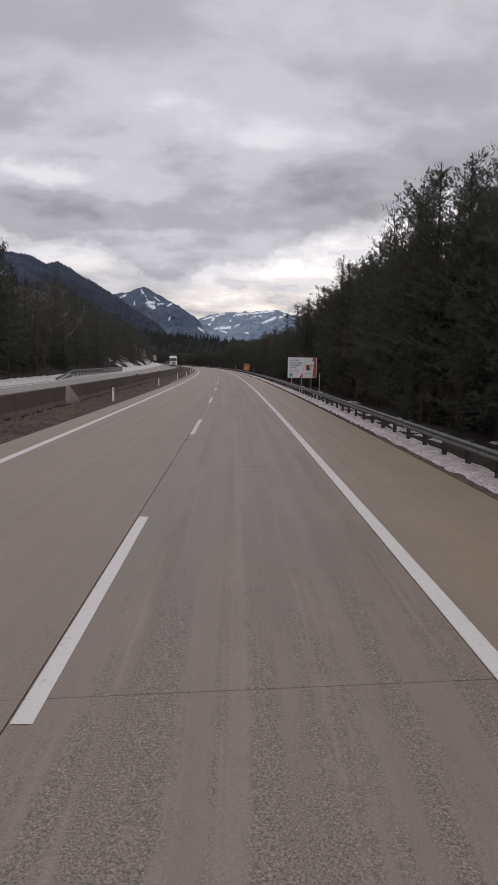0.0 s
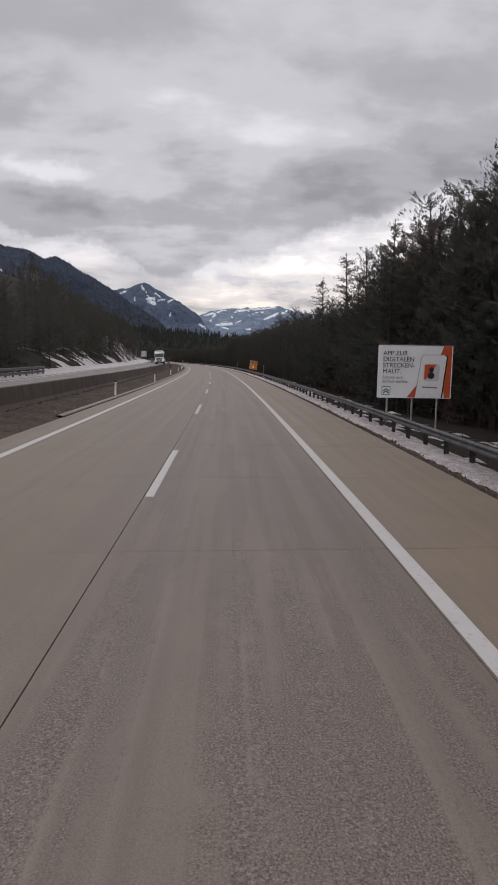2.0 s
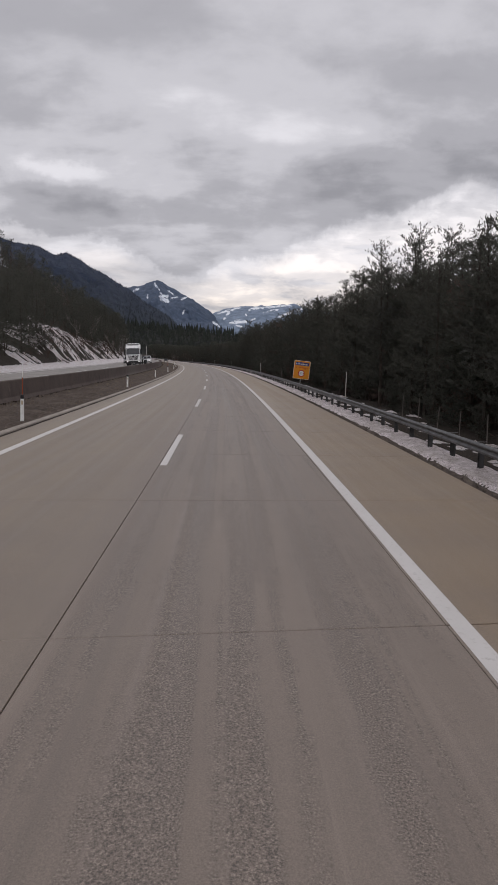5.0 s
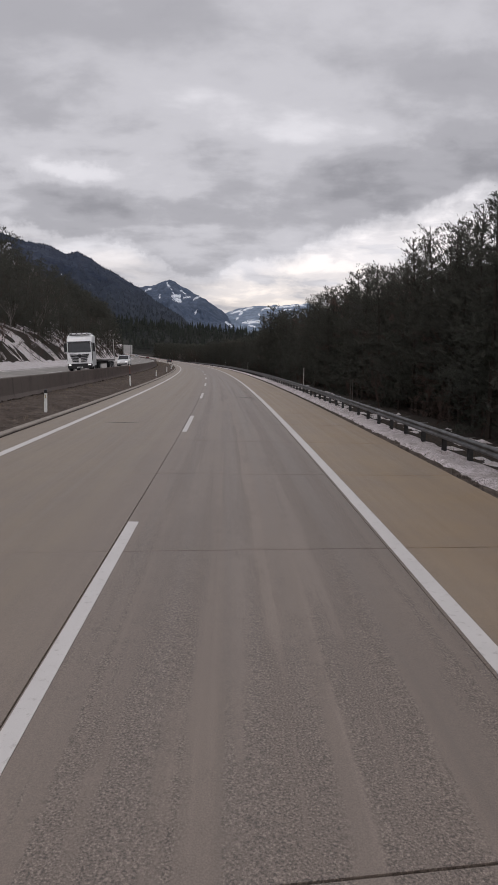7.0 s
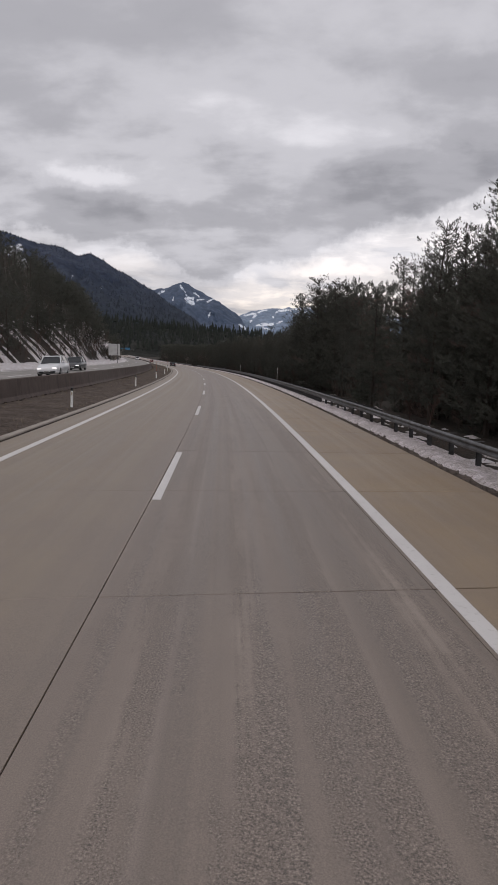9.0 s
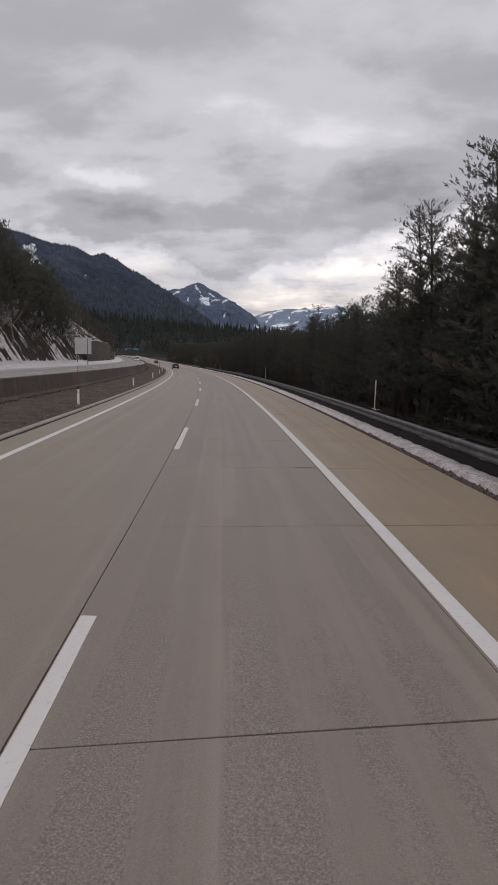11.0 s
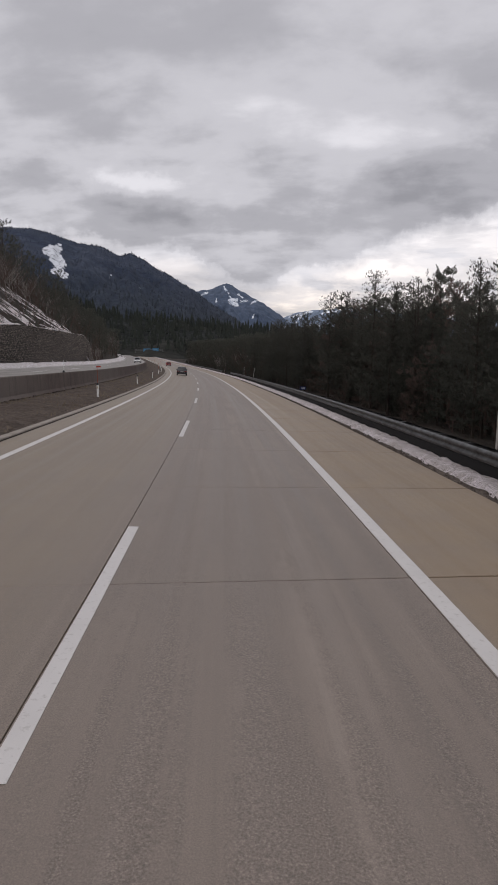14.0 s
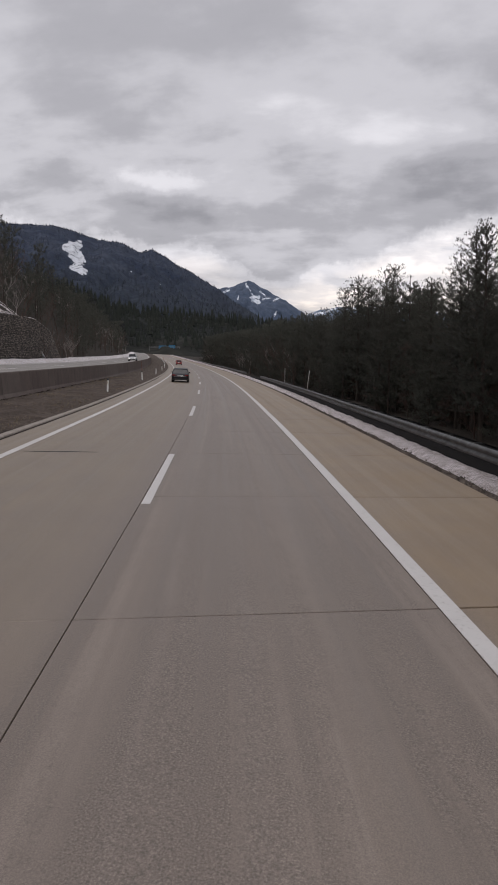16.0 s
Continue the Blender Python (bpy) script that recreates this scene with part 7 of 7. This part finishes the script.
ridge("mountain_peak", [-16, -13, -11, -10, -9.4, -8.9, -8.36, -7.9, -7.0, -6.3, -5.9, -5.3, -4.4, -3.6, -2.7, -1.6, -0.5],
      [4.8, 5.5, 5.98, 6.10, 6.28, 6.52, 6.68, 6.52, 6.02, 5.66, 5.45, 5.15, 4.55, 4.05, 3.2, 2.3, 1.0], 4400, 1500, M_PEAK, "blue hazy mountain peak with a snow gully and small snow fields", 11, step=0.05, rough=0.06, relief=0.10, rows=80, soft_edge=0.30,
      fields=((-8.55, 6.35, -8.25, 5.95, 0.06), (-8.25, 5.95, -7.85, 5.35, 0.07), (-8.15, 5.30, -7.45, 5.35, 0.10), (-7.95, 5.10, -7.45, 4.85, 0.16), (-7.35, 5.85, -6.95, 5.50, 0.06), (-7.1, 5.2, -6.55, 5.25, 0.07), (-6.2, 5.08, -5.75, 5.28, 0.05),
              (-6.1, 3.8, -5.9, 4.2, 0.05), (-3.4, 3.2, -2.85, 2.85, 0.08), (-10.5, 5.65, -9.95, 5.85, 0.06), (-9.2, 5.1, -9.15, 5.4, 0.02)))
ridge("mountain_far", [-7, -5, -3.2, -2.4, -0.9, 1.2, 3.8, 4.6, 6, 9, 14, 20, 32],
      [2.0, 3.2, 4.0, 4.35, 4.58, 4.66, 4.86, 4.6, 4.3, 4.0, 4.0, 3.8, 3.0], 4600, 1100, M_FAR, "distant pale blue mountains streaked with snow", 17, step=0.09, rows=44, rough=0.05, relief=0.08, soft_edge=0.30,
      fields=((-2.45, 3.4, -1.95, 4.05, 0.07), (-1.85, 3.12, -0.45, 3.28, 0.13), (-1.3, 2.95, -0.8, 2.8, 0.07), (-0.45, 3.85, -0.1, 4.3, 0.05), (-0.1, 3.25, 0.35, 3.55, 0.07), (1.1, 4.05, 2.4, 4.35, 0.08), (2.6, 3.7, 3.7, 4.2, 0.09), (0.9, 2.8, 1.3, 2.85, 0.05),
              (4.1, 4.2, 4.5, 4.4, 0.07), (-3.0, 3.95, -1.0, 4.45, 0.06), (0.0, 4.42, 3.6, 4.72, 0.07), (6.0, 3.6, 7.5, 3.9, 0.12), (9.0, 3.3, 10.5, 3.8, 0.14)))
MID_AZ = [-50, -34, -30, -27, -24, -21.5, -19, -17, -15.5, -13.6, -10.5, -8, -5, -2, 1.5, 3.5, 8, 20, 45]
MID_EL = [6.4, 6.4, 6.2, 6.0, 5.6, 5.0, 4.2, 3.4, 3.1, 3.1, 2.8, 2.6, 2.5, 2.2, 1.8, 2.0, 1.9, 1.6, 1.2]
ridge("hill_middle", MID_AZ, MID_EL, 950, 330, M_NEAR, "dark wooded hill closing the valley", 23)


def far_conifers(name, places, material, label, tiers=3):
    """Many small conifers in one mesh, each a stack of ragged skirts."""
    r = random.Random(77)
    verts, faces = [], []
    for x, y, z, h in places:
        wdt = h * r.uniform(0.13, 0.26)
        for k in range(3 - tiers, 3):
            z0, z1, rad = z + h * (0.05 + 0.27 * k), z + h * (0.50 + 0.25 * k), wdt * (1 - 0.27 * k)
            b = len(verts)
            a0 = r.uniform(0, 6)
            for q in range(6):
                rr = rad * r.uniform(0.7, 1.2)
                verts.append((x + rr * math.cos(a0 + q * math.tau / 6), y + rr * math.sin(a0 + q * math.tau / 6), z0 + h * r.uniform(-0.04, 0.04)))
            verts.append((x, y, z1))
            faces += [(b + q, b + (q + 1) % 6, b + 6) for q in range(6)]
    ob = mesh_part(name, from_lists(name, verts, faces), material, None)
    return tagged(ob, label, "forest", kind="stuff")


def crest(az, el, dist, count, hgt, back, seed, a0, a1):
    """Places on a ridge's upper slope."""
    r = random.Random(seed)
    ox, oy = xy(180, 1.4)
    out = []
    for _ in range(count):
        a = r.uniform(a0, a1)
        v = r.random() ** 1.6 * back
        d = dist * (1 - v)
        z = (dist * math.tan(radians(float(np.interp(a, az, el)))) + 2.5 + 8) * (1 - v * dist / 330) ** 0.85 - 8 if dist < 1000 else dist * math.tan(radians(float(np.interp(a, az, el))))
        out.append((ox + d * math.sin(radians(a)), oy + d * math.cos(radians(a)), z - 2, hgt * r.choice((0.45, 0.6, 0.75, 0.9, 1.25)) * r.uniform(0.8, 1.15)))
    return out


FAR_NEEDLE = needles("far_conifer_needles", (0.027, 0.033, 0.029), (0.044, 0.047, 0.038))
far_conifers("far_forest", crest(MID_AZ, MID_EL, 950, 5200, 12, 0.26, 5, -34, 24), FAR_NEEDLE, "dense dark conifer forest on the hill closing the valley", 2)


def forest_floor_places(count, seed, side):
    """Places deep in the woods beside the road."""
    r = random.Random(seed)
    out = []
    for _ in range(count):
        s = r.uniform(-40, 680)
        c = r.uniform(25, 190) if side > 0 else barrier_at(s) - 10.8 - r.uniform(64, 210)
        x, y = xy(s, c)
        out.append((x, y, (land_right(s, c) if side > 0 else bank_z(s, c)) - 0.3, r.uniform(5.5, 8.0)))
    return out


far_conifers("deep_forest", forest_floor_places(3200, 41, 1), FAR_NEEDLE, "conifer forest stretching away behind the roadside trees", 2)
far_conifers("hill_forest", forest_floor_places(2600, 43, -1), FAR_NEEDLE, "conifer forest on top of the bank", 2)
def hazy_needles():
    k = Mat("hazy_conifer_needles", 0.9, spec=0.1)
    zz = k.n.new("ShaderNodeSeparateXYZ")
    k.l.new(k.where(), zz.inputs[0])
    # bluish haze mixed into the needle colour, fading out on the lower slopes
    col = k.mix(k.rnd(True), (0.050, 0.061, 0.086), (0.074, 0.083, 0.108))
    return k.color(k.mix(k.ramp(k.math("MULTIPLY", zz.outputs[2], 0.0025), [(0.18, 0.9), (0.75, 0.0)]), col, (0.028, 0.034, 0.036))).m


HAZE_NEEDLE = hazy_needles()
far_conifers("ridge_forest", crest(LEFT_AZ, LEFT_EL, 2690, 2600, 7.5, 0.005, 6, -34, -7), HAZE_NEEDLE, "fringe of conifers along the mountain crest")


def heading_rate(s):
    return float(np.interp(s, STEP, BEND))


# the mountain side's own forest
def slope_places(name, count, hgt, seed):
    r = random.Random(seed)
    verts, faces, bare = SLOPES[name]
    out = []
    while len(out) < count:
        i = r.randrange(len(faces))
        if bare and bare[i]:
            continue
        a, b, c, d = (Vector(verts[q]) for q in faces[i])
        p = a.lerp(b, r.random()).lerp(d.lerp(c, r.random()), r.random())
        if p.x < -1500 or p.z < 60:
            continue
        out.append((p.x, p.y, p.z - 3, hgt * r.uniform(0.55, 1.35)))
    return out


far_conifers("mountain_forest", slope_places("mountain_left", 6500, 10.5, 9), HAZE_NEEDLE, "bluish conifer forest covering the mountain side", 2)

# ---- concrete slabs, one by one ----


def slab_mesh(c0, c1, length):
    """A slab with softened arrises; local x to the right, y along, skewed like the sawn joints."""
    g, e = 0.0055, 0.006
    mid = (c0 + c1) / 2
    xs = [c0 + 0.0035, c0 + 0.007] + [c0 + (c1 - c0) * k / 4 for k in (1, 2, 3)] + [c1 - 0.007, c1 - 0.0035]
    ys = [-length / 2 + g, -length / 2 + g + e, length / 2 - g - e, length / 2 - g]
    verts, faces = [], []
    for j, y in enumerate(ys):
        for i, x in enumerate(xs):
            edge = i in (0, len(xs) - 1) or j in (0, 3)
            verts.append((x - mid, y + SKEW * (x - 1.8), -0.006 if edge else 0.0))
    w = len(xs)
    faces = [(j * w + i, j * w + i + 1, (j + 1) * w + i + 1, (j + 1) * w + i) for j in range(3) for i in range(w - 1)]
    rim = [i for i in range(w)] + [j * w + w - 1 for j in range(1, 4)] + [3 * w + i for i in range(w - 2, -1, -1)] + [j * w for j in range(2, 0, -1)]
    n = len(verts)
    verts += [(verts[i][0], verts[i][1], -0.05) for i in rim]
    faces += [(rim[(k + 1) % len(rim)], rim[k], n + k, n + (k + 1) % len(rim)) for k in range(len(rim))]
    me = from_lists("slab", verts, faces, lat=[v[0] + mid for v in verts])
    me.materials.append(ROAD)
    return me


tilt = math.atan(FALL)


def joint_s(k):
    """Where the k-th sawn joint crosses the road; the bays differ a little in length."""
    return float(np.interp(k, [-6, 0, 2, 4, 6, 9, 11, 15, 17, 27, 30, 32, 34, 36, 38, 48, 50, 52, 55, 59, 65, 67, 80],
                           [-32.7, 0.6, 11.48, 22.15, 33.9, 50.9, 61.6, 83.75, 94.84, 150.3, 166.75, 178.0, 188.85, 200.17, 211.5, 267.22, 278.23, 288.95, 305.8, 327.7, 361.9, 373.24, 446.3]))


for c0, c1 in ((EDGE_L, -0.1), (-0.1, 3.66), (3.66, EDGE_R)):
    mid = (c0 + c1) / 2
    bays = {}
    for k in range(-4, LAST):
        a, b = joint_s(k), joint_s(k + 1)
        bay = round(b - a, 2)
        if bay not in bays:
            bays[bay] = slab_mesh(c0, c1, b - a)
        me = bays[bay]
        ob = new("slab", me)
        ob.parent = road
        ob.matrix_basis = at((a + b) / 2, mid) @ pose(0, 0, 0, 0, math.degrees(tilt), 0) @ Matrix.Diagonal((1, 1 - heading_rate((a + b) / 2) * mid, 1, 1))
for kind in PINES + PINES_L + SPRUCES + YOUNG + SHRUBS + BARES:
    for o in (*kind.children, kind):
        bpy.data.objects.remove(o)
